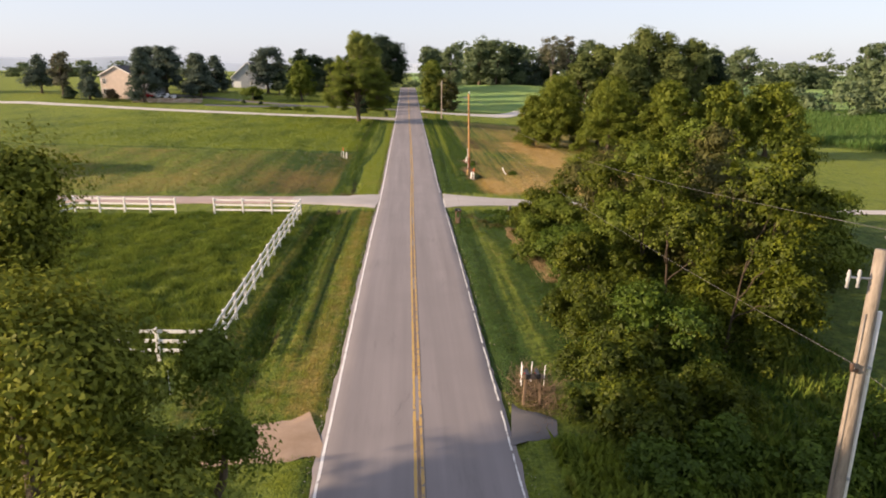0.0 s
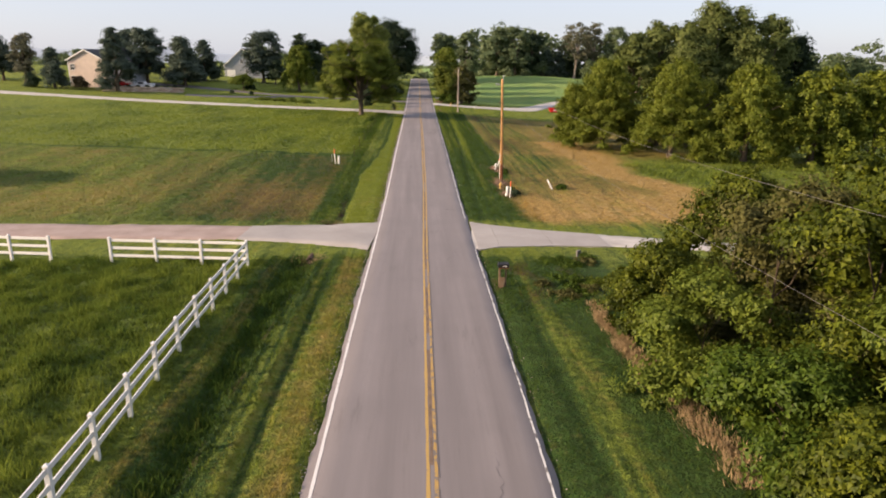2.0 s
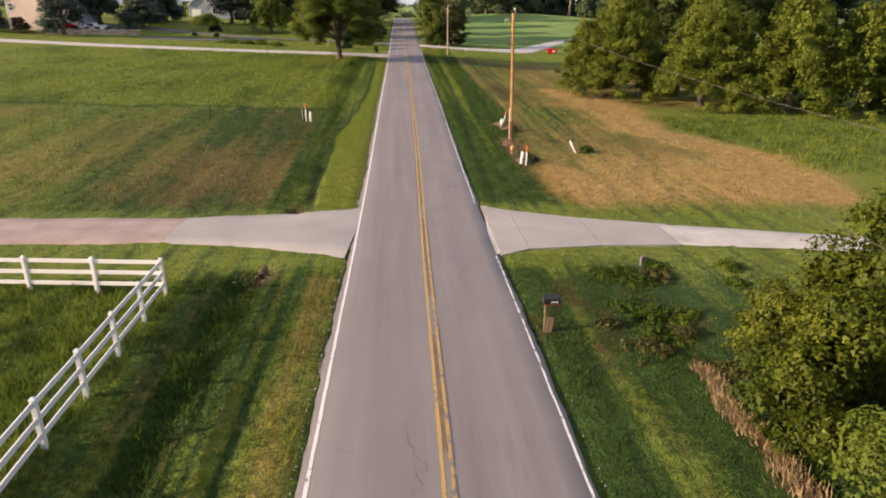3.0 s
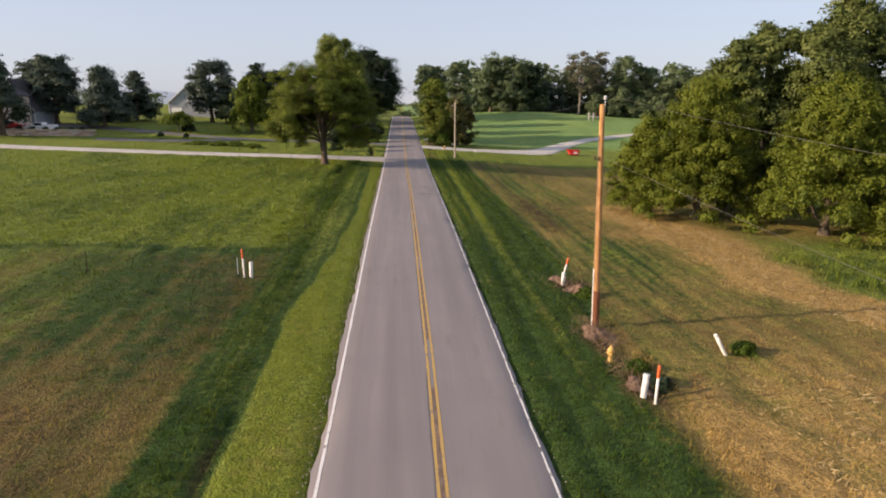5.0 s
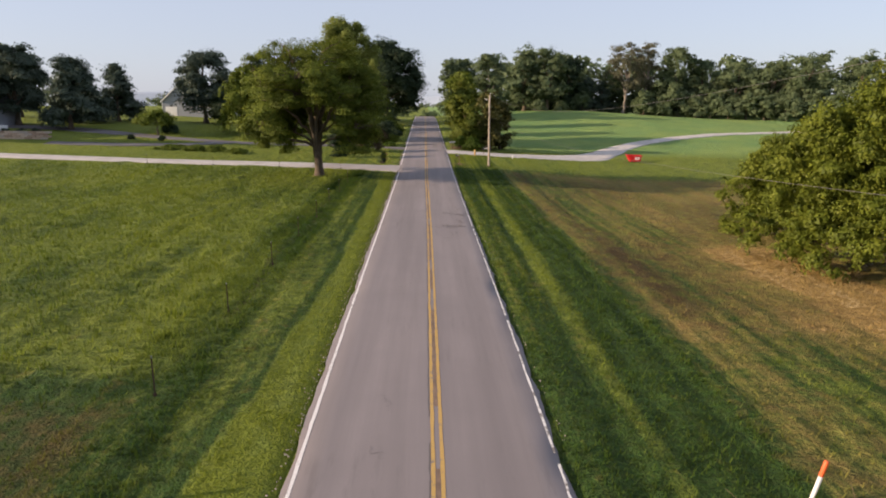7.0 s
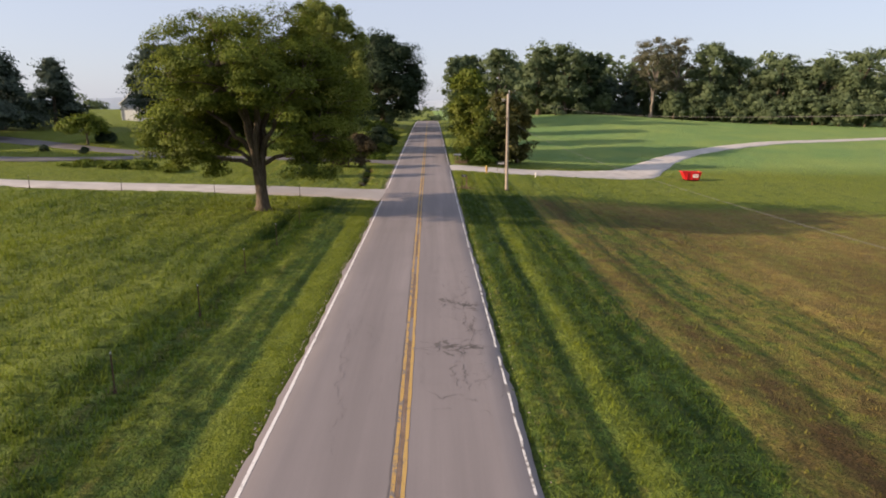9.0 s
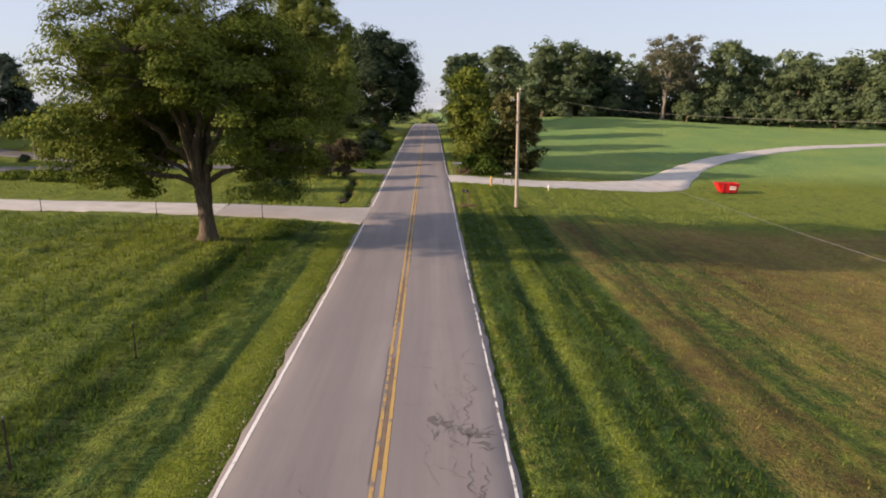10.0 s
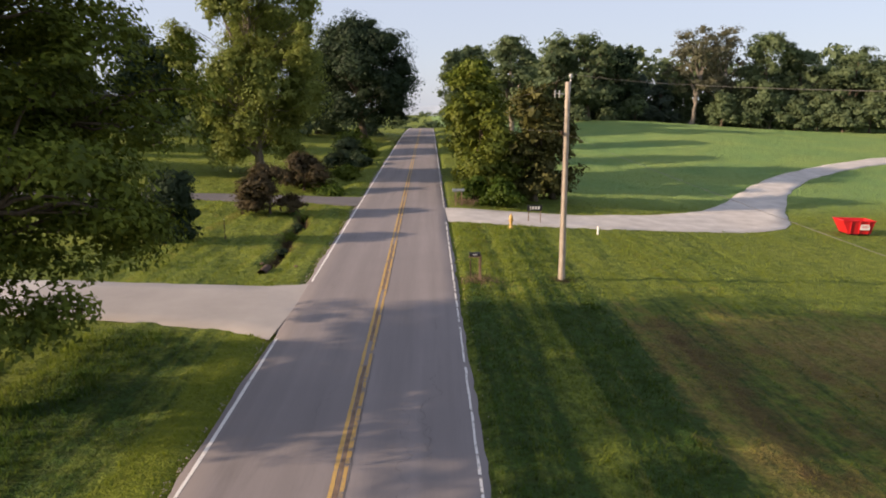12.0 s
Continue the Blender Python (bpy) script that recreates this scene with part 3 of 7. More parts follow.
    lush = lush + r2 * (1 - 0.75 * step(165, 173, y)) * (np.interp(y, [72, 100, 116], [0.66, 0.60, 0.42]) + 0.45 * bell(x, t1, 0.20) + 0.25 * bell(x, t1 + 0.42, 0.12) * (1 - step(100, 112, y)) + 0.22 * bell(x, 4.75, 0.12) * step(104, 116, y) + 0.16 * bell(x, 4.35, 0.3) - 0.14 * bell(x, 4.85, 0.14) * (1 - step(104, 116, y)) - np.interp(y, [84, 104, 122, 150, 168], [0.05, 0.26, 0.56, 0.44, 0.20]) * bell(x, t1 + np.interp(y, [98, 114], [1.15, 0.72]), 0.52) + 0.40 * bell(x, line2, 0.20) + 0.34 * bell(x, line2 - 0.75, 0.13) + 0.30 * bell(x, line2 - 1.5, 0.12) + 0.14 * bell(x, line2 - 0.4, 0.3))
    tall = tall + r2 * (0.05 - 0.05 * bell(x, t1, 0.25) - 0.05 * bell(x, 8.75, 0.25))
    # dry mown field on the right, stubble by the crossing and along the willows
    edge = 9.6 + 0.25 * np.sin(y * 0.31)
    far = np.interp(y, [66, 70, 88, 97, 116, 128], [40, 28, 28, 24, 23.5, 23])
    d1 = span(y, 71.5, 112, 3) * step(edge - 0.6, edge + 0.6, x) * (1 - step(far - 0.8, far + 0.8, x))
    band = bell(x - far, -1.6 + 0.8 * np.sin(y * 0.25) + 0.5 * np.sin(y * 0.9), 3.0) * span(y, 74, 126, 3)
    dry = dry + d1 * np.interp(y, [72, 80, 88, 94, 112], [1.0, 0.76, 0.44, 0.36, 0.28]) + 1.0 * band * step(10, 13, x) + d1 * (0.10 * wave + 0.10 * slow)
    dry = dry + 0.5 * span(y, 72, 90, 2) * step(7.6, 8.6, x) * (1 - step(9.4, 10.0, x))
    tall = tall + d1 * 0.02
    d2 = span(y, 108, 168, 4) * step(edge - 0.6, edge + 0.6, x) * (1 - step(34, 50, x))
    bare = bare + (1 - 0.9 * band) * d2 * (0.38 + 0.22 * bell(x, 11.9, 0.8) + 0.12 * slow) + (1 - 0.9 * band) * d1 * np.interp(y, [76, 86, 95, 102, 108], [0.0, 0.34, 0.32, 0.22, 0.0])
    dry = dry + d2 * (0.31 + 0.18 * step(14, 21, x) + 0.10 * wave + 0.14 * bell(y, 166, 4))
    lush = lush + 0.20 * d2 + d1 * np.interp(y, [80, 88], [0.08, 0.32])
    wet = span(y, 80, 104, 3) * step(far + 0.5, far + 2.0, x) * (1 - step(50, 60, x))
    lush = lush + 0.14 * wet
    tall = tall + 0.25 * wet
    # lawns and the hillside
    lush = lush - 0.10 * step(190, 205, y) * step(9, 12, x) - 0.06 * step(170, 176, y) * (1 - step(-4, -3, x))
    dry = dry + 0.08 * step(172, 180, y) * (1 - step(-4, -3, x))
    # under the thicket and the willows: shade put in as deeper green, taller growth
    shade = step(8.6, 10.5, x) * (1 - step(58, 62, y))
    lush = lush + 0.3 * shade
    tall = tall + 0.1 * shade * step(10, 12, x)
    # disturbed earth
    for cx, cy, rx, ry in ((8.0, 87.5, 1.0, 2.2), (8.2, 82.4, 0.8, 2.0), (8.6, 95.6, 1.2, 1.1), (4.6, 171.0, 0.8, 1.0), (8.8, 171.9, 0.9, 0.6), (5.0, 23.6, 1.3, 2.4), (-11.6, 157.3, 1.5, 1.3), (-6.75, 60.9, 0.8, 0.9), (-6.75, 71.0, 0.55, 0.7), (-6.3, 74.0, 0.25, 2.0), (-6.5, 78.5, 0.22, 2.0)):
        bare = bare + 0.8 * bell(x, cx, rx) * bell(y, cy, ry)
    trench = bell(x - trench_x(y), 0.05, 0.36) * span(y, 173.2, 187.5, 0.8)
    bare = bare + 1.2 * trench
    lush = lush + 0.5 * bell(x - trench_x(y), -0.55, 0.25) * span(y, 173.2, 187.5, 0.8)
    streaked = np.clip(0.9 - 0.05 * r2 - 0.75 * pad - 0.5 * kerb - 0.62 * f2 - 0.50 * f1 - 0.7 * step(15, 24, np.abs(x)) - 0.7 * step(186, 195, y) - 0.9 * trench, 0, 1)
    return np.clip(np.stack([dry, lush, bare, streaked], -1), 0, 1), tall


# ---- ground ----
def spread(a, b, fine, limit, ratio=1.13):
    """Grid lines: fine between a and b, then ever wider out to the limits."""
    inner = list(np.arange(a, b + fine / 2, fine))
    lo, hi, s = [], [], fine
    while (lo[-1] if lo else a) > -limit:
        s *= ratio
        lo.append((lo[-1] if lo else a) - s)
    s = fine
    while (hi[-1] if hi else b) < limit:
        s *= ratio
        hi.append((hi[-1] if hi else b) + s)
    return np.array(lo[::-1] + inner + hi)


def build_ground():
    xs, ys = spread(-28, 20, 0.26, 3400, 1.12), spread(14, 196, 0.52, 3400, 1.08)
    gx, gy = np.meshgrid(xs, ys)
    z = ground_z(gx, gy)
    cov, tall = cover(gx, gy)
    bed = on_paving(gx, gy)
    z = np.where(bed & (np.abs(gx - MID) > 3.3), z - 0.05, z)
    z = z + np.where(bed, 0, relief(gx, gy, tall))
    nx, ny = len(xs), len(ys)
    i, j = np.meshgrid(np.arange(ny - 1), np.arange(nx - 1), indexing="ij")
    f = np.stack([i * nx + j, i * nx + j + 1, (i + 1) * nx + j + 1, (i + 1) * nx + j], -1).reshape(-1, 4)
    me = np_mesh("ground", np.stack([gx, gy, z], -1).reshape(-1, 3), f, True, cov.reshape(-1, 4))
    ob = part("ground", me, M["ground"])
    tagged(ob, "mown grassland, verges and dry fields", "ground", kind="structure")


DRIVES = []  # (centre line, half width) kept free of grass


def on_paving(x, y):
    bad = np.abs(x - MID) < np.where(x > MID, 3.46, 3.62) + 0.05 * np.sin(y * 3.1) + 0.05 * np.sin(y * 1.3)
    for line, halves in DRIVES:
        for (x0, y0), (x1, y1), h0, h1 in zip(line, line[1:], halves, halves[1:]):
            dx, dy = x1 - x0, y1 - y0
            u = np.clip(((x - x0) * dx + (y - y0) * dy) / (dx * dx + dy * dy), 0, 1)
            bad |= np.hypot(x - x0 - u * dx, y - y0 - u * dy) < h0 + (h1 - h0) * u - 0.05
    return bad


def paved(name, line, halves, material, label, lift=0.035, cell=0.6, category="driveway", ragged=0.10, seed=1):
    """A drive along a line with its half widths, laid on the ground, with uneven edges."""
    rng = np.random.default_rng(seed)
    DRIVES.append((line, halves))
    pts, hw = [], []
    for (x0, y0), (x1, y1), h0, h1 in zip(line, line[1:], halves, halves[1:]):
        n = max(1, int(math.hypot(x1 - x0, y1 - y0) / cell))
        for k in range(n):
            u = k / n
            pts.append((x0 + (x1 - x0) * u, y0 + (y1 - y0) * u))
            hw.append(h0 + (h1 - h0) * u)
    pts.append(line[-1])
    hw.append(halves[-1])
    pts, hw = np.array(pts), np.array(hw)
    for _ in range(6):
        if len(line) > 2:
            pts[1:-1] = (pts[:-2] + pts[1:-1] * 2 + pts[2:]) / 4
    tan = np.gradient(pts, axis=0)
    tan /= np.linalg.norm(tan, axis=1)[:, None]
    nor = np.stack([-tan[:, 1], tan[:, 0]], -1)
    across = np.array([-1, -0.975, -0.6, -0.3, 0, 0.3, 0.6, 0.975, 1])
    wob = rng.normal(0, ragged, (len(pts), 2))
    wob[1:-1] = (wob[:-2] + 2 * wob[1:-1] + wob[2:]) / 4
    grid = np.zeros((len(pts), 9, 3))
    for a, s in enumerate(across):
        off = s * hw + (wob[:, 0] if s < 0 else wob[:, 1]) * abs(s)
        p = pts + nor * off[:, None]
        grid[:, a, :2] = p
        e = np.abs(p[:, 0] - MID)
        grid[:, a, 2] = np.maximum(ground_z(p[:, 0], p[:, 1]), road_z(p[:, 1]) - 0.012 * 0 - 5 * step(3.5, 7.0, e)) + lift * (1 if abs(s) < 0.99 else -0.6)
        flush = road_z(p[:, 1]) + 0.012 - 0.012 * e / 3.5
        grid[:, a, 2] += (flush - grid[:, a, 2]) * (1 - step(3.5, 4.4, e))
    n = len(pts)
    i, j = np.meshgrid(np.arange(n - 1), np.arange(8), indexing="ij")
    f = np.stack([i * 9 + j, i * 9 + j + 1, (i + 1) * 9 + j + 1, (i + 1) * 9 + j], -1).reshape(-1, 4)
    ob = part(name, np_mesh(name, grid.reshape(-1, 3), f, True), material)
    tagged(ob, label, category, kind="structure")
    return ob


# ---- road ----
def yellow_x(y):
    return np.interp(y, [40, 62, 85, 128, 160], [0.25, 0.30, 0.48, 0.48, 0.34])


def road_surface(x, y):
    return road_z(y) + 0.03 - 0.012 * np.abs(x - MID) / 3.5


def ribbon(name, y0, y1, centre, width, lift, material, parent, label="", cell=0.5, seed=0, wander=0.004):
    """A painted line or a crack: a thin strip along the road."""
    rng = np.random.default_rng(seed)
    y = np.arange(y0, y1 + cell / 2, cell)
    if len(y) < 2:
        y = np.array([y0, y1])
    c = centre(y) if callable(centre) else np.full(len(y), float(centre))
    c = c + rng.normal(0, wander, len(y))
    w = width * (1 + rng.normal(0, 0.10, len(y)))
    v = np.zeros((len(y), 2, 3))
    for k, s in enumerate((-0.5, 0.5)):
        v[:, k, 0], v[:, k, 1] = c + s * w, y
        v[:, k, 2] = road_surface(c, y) + lift
    i = np.arange(len(y) - 1)
    f = np.stack([i * 2, i * 2 + 1, i * 2 + 3, i * 2 + 2], -1)
    return part(name, np_mesh(name, v.reshape(-1, 3), f), material, parent, label)


def crack_path(name, start, heading, length, width, parent, seed):
    """A wandering crack, filled with dark dirt."""
    rng = np.random.default_rng(seed)
    n = max(6, int(length / 0.14))
    ang = heading + rng.normal(0, 0.75, n) + 0.12 * np.sin(np.arange(n) * 0.5 + seed)
    p = np.array(start) + np.cumsum(np.stack([np.cos(ang), np.sin(ang)], -1) * 0.14, 0)
    p[:, 0] = np.clip(p[:, 0], MID - 3.4, MID + 3.4)
    w = 0.75 * width * np.clip(np.sin(np.linspace(0.25, 2.9, n)), 0.2, 1) * rng.uniform(0.05, 1.6, n)
    d = np.gradient(p, axis=0)
    d /= np.linalg.norm(d, axis=1)[:, None] + 1e-6
    nor = np.stack([-d[:, 1], d[:, 0]], -1)
    v = np.zeros((n, 2, 3))
    for k, s in enumerate((-0.5, 0.5)):
        q = p + nor * (s * w)[:, None]
        v[:, k, :2] = q
        v[:, k, 2] = road_surface(q[:, 0], q[:, 1]) + 0.005
    i = np.arange(n - 1)
    return part(name, np_mesh(name, v.reshape(-1, 3), np.stack([i * 2, i * 2 + 1, i * 2 + 3, i * 2 + 2], -1)), M["crack"], parent)


def build_road():
    rng = np.random.default_rng(5)
    y = np.concatenate([np.arange(-120, 0, 3.0), np.arange(0, 230, 0.5), np.arange(230, 620, 4.0)])
    cols = np.array([-3.48, -3.3, -2.6, -1.7, -0.85, 0, 0.85, 1.7, 2.6, 3.25, 3.40])
    gx = np.repeat((cols + MID)[None], len(y), 0)
    for side, sgn in ((0, -1), (-1, 1)):
        ragged = 0.05 * np.sin(y * 0.37) + 0.03 * np.sin(y * 1.3 + 1) + rng.normal(0, 0.035, len(y))
        gx[:, side] += sgn * ragged * (0.8 if side == 0 else 0.75)
    gy = np.repeat(y[:, None], len(cols), 1)
    z = road_surface(gx, gy)
    z[:, 0] -= 0.07
    z[:, -1] -= 0.07
    n, k = z.shape
    i, j = np.meshgrid(np.arange(n - 1), np.arange(k - 1), indexing="ij")
    f = np.stack([i * k + j, i * k + j + 1, (i + 1) * k + j + 1, (i + 1) * k + j], -1).reshape(-1, 4)
    road = part("road", np_mesh("road", np.stack([gx, gy, z], -1).reshape(-1, 3), f, True), M["asphalt"])
    tagged(road, "worn grey asphalt two-lane country road with cracks", "road", kind="structure")
    # edge lines: the left one runs on past the drives' mouths only where it is painted
    for a, b in ((-40, 163.6), (170.6, 330)):
        ribbon("edge_line", a, b, -2.98, 0.095, 0.006, M["white_line"], road, "solid white edge line", 0.5, 3)
    worn = [(-40, 22.4), (23.2, 28.5), (28.9, 33), (33.3, 36.6), (37.0, 40.5), (40.8, 62.8)]
    q = 71.6
    while q < 184:
        ln = rng.uniform(1.2, 7.0) if 124 < q < 166 else rng.uniform(2.5, 12)
        worn.append((q, min(q + ln, 184.4)))
        q += ln + (rng.uniform(0.1, 0.9) if 124 < q < 166 else rng.uniform(0.15, 0.6))
    worn.append((190, 330))
    for n_, (a, b) in enumerate(worn):
        ribbon("edge_line", a, b, 3.50, 0.065, 0.006, M["worn_white"], road, "worn white edge line", 0.4, 20 + n_, 0.008)
    for a, b, left, right in ((-40, 62, "yellow", "worn_yellow"), (62, 118, "yellow", "yellow"), (118, 147, "worn_yellow", "yellow"), (147, 330, "yellow", "worn_yellow")):
        for off, paint in ((-0.10, left), (0.13, right)):
            ribbon("centre_line", a, b, lambda v: yellow_x(v) + off, 0.10, 0.006, M[paint], road, "solid yellow centre line" if paint == "yellow" else "worn yellow centre line", 0.5, 7)
    # the joint along the middle and cracks in the wheel tracks
    q = 5.0
    k_ = 0
    while q < 215:
        ln = rng.uniform(4, 14)
        k_ += 1
        side = 0.215 if q < 70 or q > 150 else -0.19
        ribbon("crack", q, q + ln, lambda v: yellow_x(v) + side, 0.035, 0.004, M["crack"], road, "", 0.3, 40 + k_, 0.008)
        ribbon("joint", q + 0.6, q + ln * 0.9, lambda v: yellow_x(v) + 0.015, 0.10, 0.0045, M["joint"], road, "rust-brown worn joint between the lines", 0.3, 140 + k_, 0.008)
        q += ln + rng.uniform(0.2, 3.0)
    for n_ in range(30):
        yy = rng.uniform(12, 215)
        lane = rng.choice([-2.2, -1.35, -1.0, 1.3, 1.9, 2.6])
        if rng.random() < 0.66:
            crack_path("crack", (MID + lane + rng.normal(0, 0.2), yy), math.pi / 2, rng.uniform(1.2, 5), rng.uniform(0.012, 0.03), road, 100 + n_)
        else:
            crack_path("crack", (MID + rng.choice([-3.0, 0.3]), yy), rng.normal(0, 0.15), rng.uniform(0.6, 2.0), rng.uniform(0.012, 0.025), road, 100 + n_)
    for n_, (x0, y0, hd, ln, w) in enumerate(((1.4, 86.2, 1.9, 3.4, 0.07), (1.7, 83.4, 0.1, 2.0, 0.05), (2.6, 81.0, 1.5, 3.0, 0.05), (2.5, 125.6, 1.5, 4, 0.06), (2.95, 129.5, 1.75, 3.5, 0.06), (2.0, 128, 1.3, 3, 0.05), (2.2, 127.2, 0.3, 0.9, 0.06), (2.4, 130.5, 0.2, 0.8, 0.05), (1.9, 131.5, 1.7, 4, 0.05), (2.5, 124.4, 0.1, 0.7, 0.07), (2.35, 133, 1.5, 5, 0.05),
                                              (-1.1, 122, 1.6, 13, 0.06), (-0.75, 112, 1.55, 12, 0.06), (2.3, 155, 1.55, 9, 0.06), (1.7, 153, 1.5, 8, 0.05), (-1.3, 44, 1.6, 12, 0.05), (1.8, 44.5, 1.45, 3.5, 0.04))):
        crack_path("crack", (x0, y0), hd, ln, w * 0.32, road, 300 + n_)
    # the shattered stretch of the right lane
    for n_ in range(34):
        crack_path("crack", (rng.normal(2.55, 0.35), rng.uniform(123.6, 139)), rng.choice([0.1, 1.5, 1.6, 2.9]) + rng.normal(0, 0.2), rng.uniform(0.4, 1.8), rng.uniform(0.012, 0.034), road, 500 + n_)
    for n_, (cx, cy) in enumerate(((2.6, 133.9), (2.5, 128.9), (1.55, 129.2), (1.95, 134.3))):
        for k in range(5 if n_ < 3 else 2):
            crack_path("pothole", (cx + rng.normal(0, 0.10), cy + rng.normal(0, 0.22)), rng.choice([0.0, 1.6]) + rng.normal(0, 0.4), 0.85, rng.uniform(0.16, 0.34), road, 760 + 20 * n_ + k)
        for k in range(9):
            crack_path("crack", (cx + rng.normal(0, 0.17), cy + rng.normal(0, 0.32)), rng.uniform(0, 6.3), rng.uniform(0.3, 0.8), rng.uniform(0.03, 0.085 if n_ < 3 else 0.05), road, 560 + 20 * n_ + k)
    for n_, (cx, cy, hd, ln) in enumerate(((2.4, 129.3, 1.55, 4.6), (2.65, 130.0, 1.5, 4.2), (2.55, 126.0, 1.75, 2.8), (1.9, 126.2, 1.6, 2.6), (0.9, 125.6, 0.12, 1.9), (2.5, 134.4, 1.5, 5.0))):
        crack_path("crack", (cx, cy), hd, ln, 0.055, road, 660 + n_)
    # the dark patch across the right lane by the crossing
    crack_path("crack", (1.9, 75.6), 0.0, 1.7, 0.22, road, 400)
    return road


build_road()

# ---- drives ----
paved("driveway", [(-3.08, 67.1), (-4.5, 67.2), (-7.8, 67.4), (-12.2, 67.5)], [4.1, 3.5, 2.6, 2.0], M["concrete"], "pale concrete drive apron widening to the road", 0.05, 0.5, "driveway", 0.03)
paved("driveway", [(-12.2, 67.5), (-26, 68.0), (-45, 69.5), (-90, 73), (-160, 78)], [2.0, 2.0, 2.0, 2.0, 2.0], M["pink_gravel"], "pinkish gravel lane behind the white fence", 0.05, 0.7, "driveway", 0.2)
paved("driveway", [(-3.36, 21.2), (-4.2, 20.9), (-6.0, 20.4), (-14, 19.5), (-40, 18)], [1.75, 1.35, 1.15, 1.2, 1.2], M["sand"], "short sandy gravel field entrance", 0.02, 0.3, "driveway", 0.34)
paved("driveway", [(3.74, 21.4), (4.4, 21.3), (5.4, 21.1)], [1.5, 1.1, 0.6], M["new_asphalt"], "broken asphalt shoulder shaded by the thicket", 0.02, 0.25, "driveway", 0.22)
paved("driveway", [(-3.05, 167.0), (-5.0, 167.1), (-9, 167.4), (-14, 167.6)], [3.5, 2.7, 2.35, 2.25], M["concrete"], "pale concrete drive joining the road in a flare", 0.05, 0.5, "driveway", 0.05)
paved("driveway", [(-14, 167.6), (-32, 166.9), (-58, 167.5), (-100, 171), (-150, 176)], [2.2, 1.7, 1.7, 1.7, 1.7], M["white_gravel"], "long pale gravel drive across the grass", 0.05, 0.8, "driveway", 0.1)
paved("driveway", [(3.6, 187.2), (8, 187.3), (14.2, 187.9), (21, 190.0), (27, 192.6), (31, 198.5), (37, 207.5), (44, 215.5), (53, 222.5), (66, 230.3), (100, 243), (150, 252)], [2.7, 2.5, 2.4, 3.0, 4.0, 2.7, 2.0, 1.7, 1.6, 1.6, 1.6, 1.6],
      M["white_gravel"], "curving pale gravel drive up the hillside", 0.05, 0.8, "driveway", 0.16)
paved("driveway", [(-3.0, 193.2), (-6, 193.2), (-15.3, 192.5), (-26, 190), (-33, 190.5), (-42, 193), (-53, 197.5), (-61, 200.5), (-76, 200.5)], [2.2, 1.8, 1.6, 1.6, 1.7, 1.9, 2.4, 2.8, 3.0], M["new_asphalt"], "dark asphalt drive curving up to the houses", 0.05, 0.8, "driveway", 0.05)
paved("driveway", [(-31, 189.4), (-36, 184.6), (-44, 181.4), (-54, 180.2)], [1.3, 1.4, 1.6, 1.6], M["new_asphalt"], "short asphalt turning lane on the lawn", 0.06, 0.8, "driveway", 0.05)


def slab_drive():
    """The concrete drive on the right: slabs with open joints, each a piece."""
    bed = paved("driveway", [(3.60, 67.0), (4.6, 67.0), (8, 66.4), (12, 66.1), (19.5, 64.6), (40, 61), (70, 58)], [4.2, 3.5, 2.3, 1.75, 1.35, 1.2, 1.2], M["white_gravel"], "concrete slab drive running on as white gravel", 0.015, 0.5, "driveway", 0.05)
    line = np.array([(3.75, 67.0), (5.2, 66.9), (8.8, 66.4), (12.6, 65.9)])
    half = [4.1, 3.2, 2.25, 1.75]
    for (x0, y0), (x1, y1), h0, h1 in zip(line, line[1:], half, half[1:]):
        for s0, s1 in ((-1, -0.004), (0.004, 1)) if h0 > 1.5 else ((-1, 1),):
            v = []
            for lift in (-0.08, 0.045):
                for x, y, s in ((x0 + 0.012, y0 + s0 * h0, 0), (x1 - 0.012, y1 + s0 * h1, 0), (x1 - 0.012, y1 + s1 * h1, 0), (x0 + 0.012, y0 + s1 * h0, 0)):
                    base = road_z(y) - 0.022 if x < 4.4 else max(gz(x, y), float(road_z(y)) - 0.06 * (x - 4.4))
                    v.append((x, y, float(base) + lift))
            part("slab", np_mesh("slab", v, [(4, 5, 6, 7), (0, 1, 5, 4), (1, 2, 6, 5), (2, 3, 7, 6), (3, 0, 4, 7)]), M["concrete"], bed)


slab_drive()
build_ground()


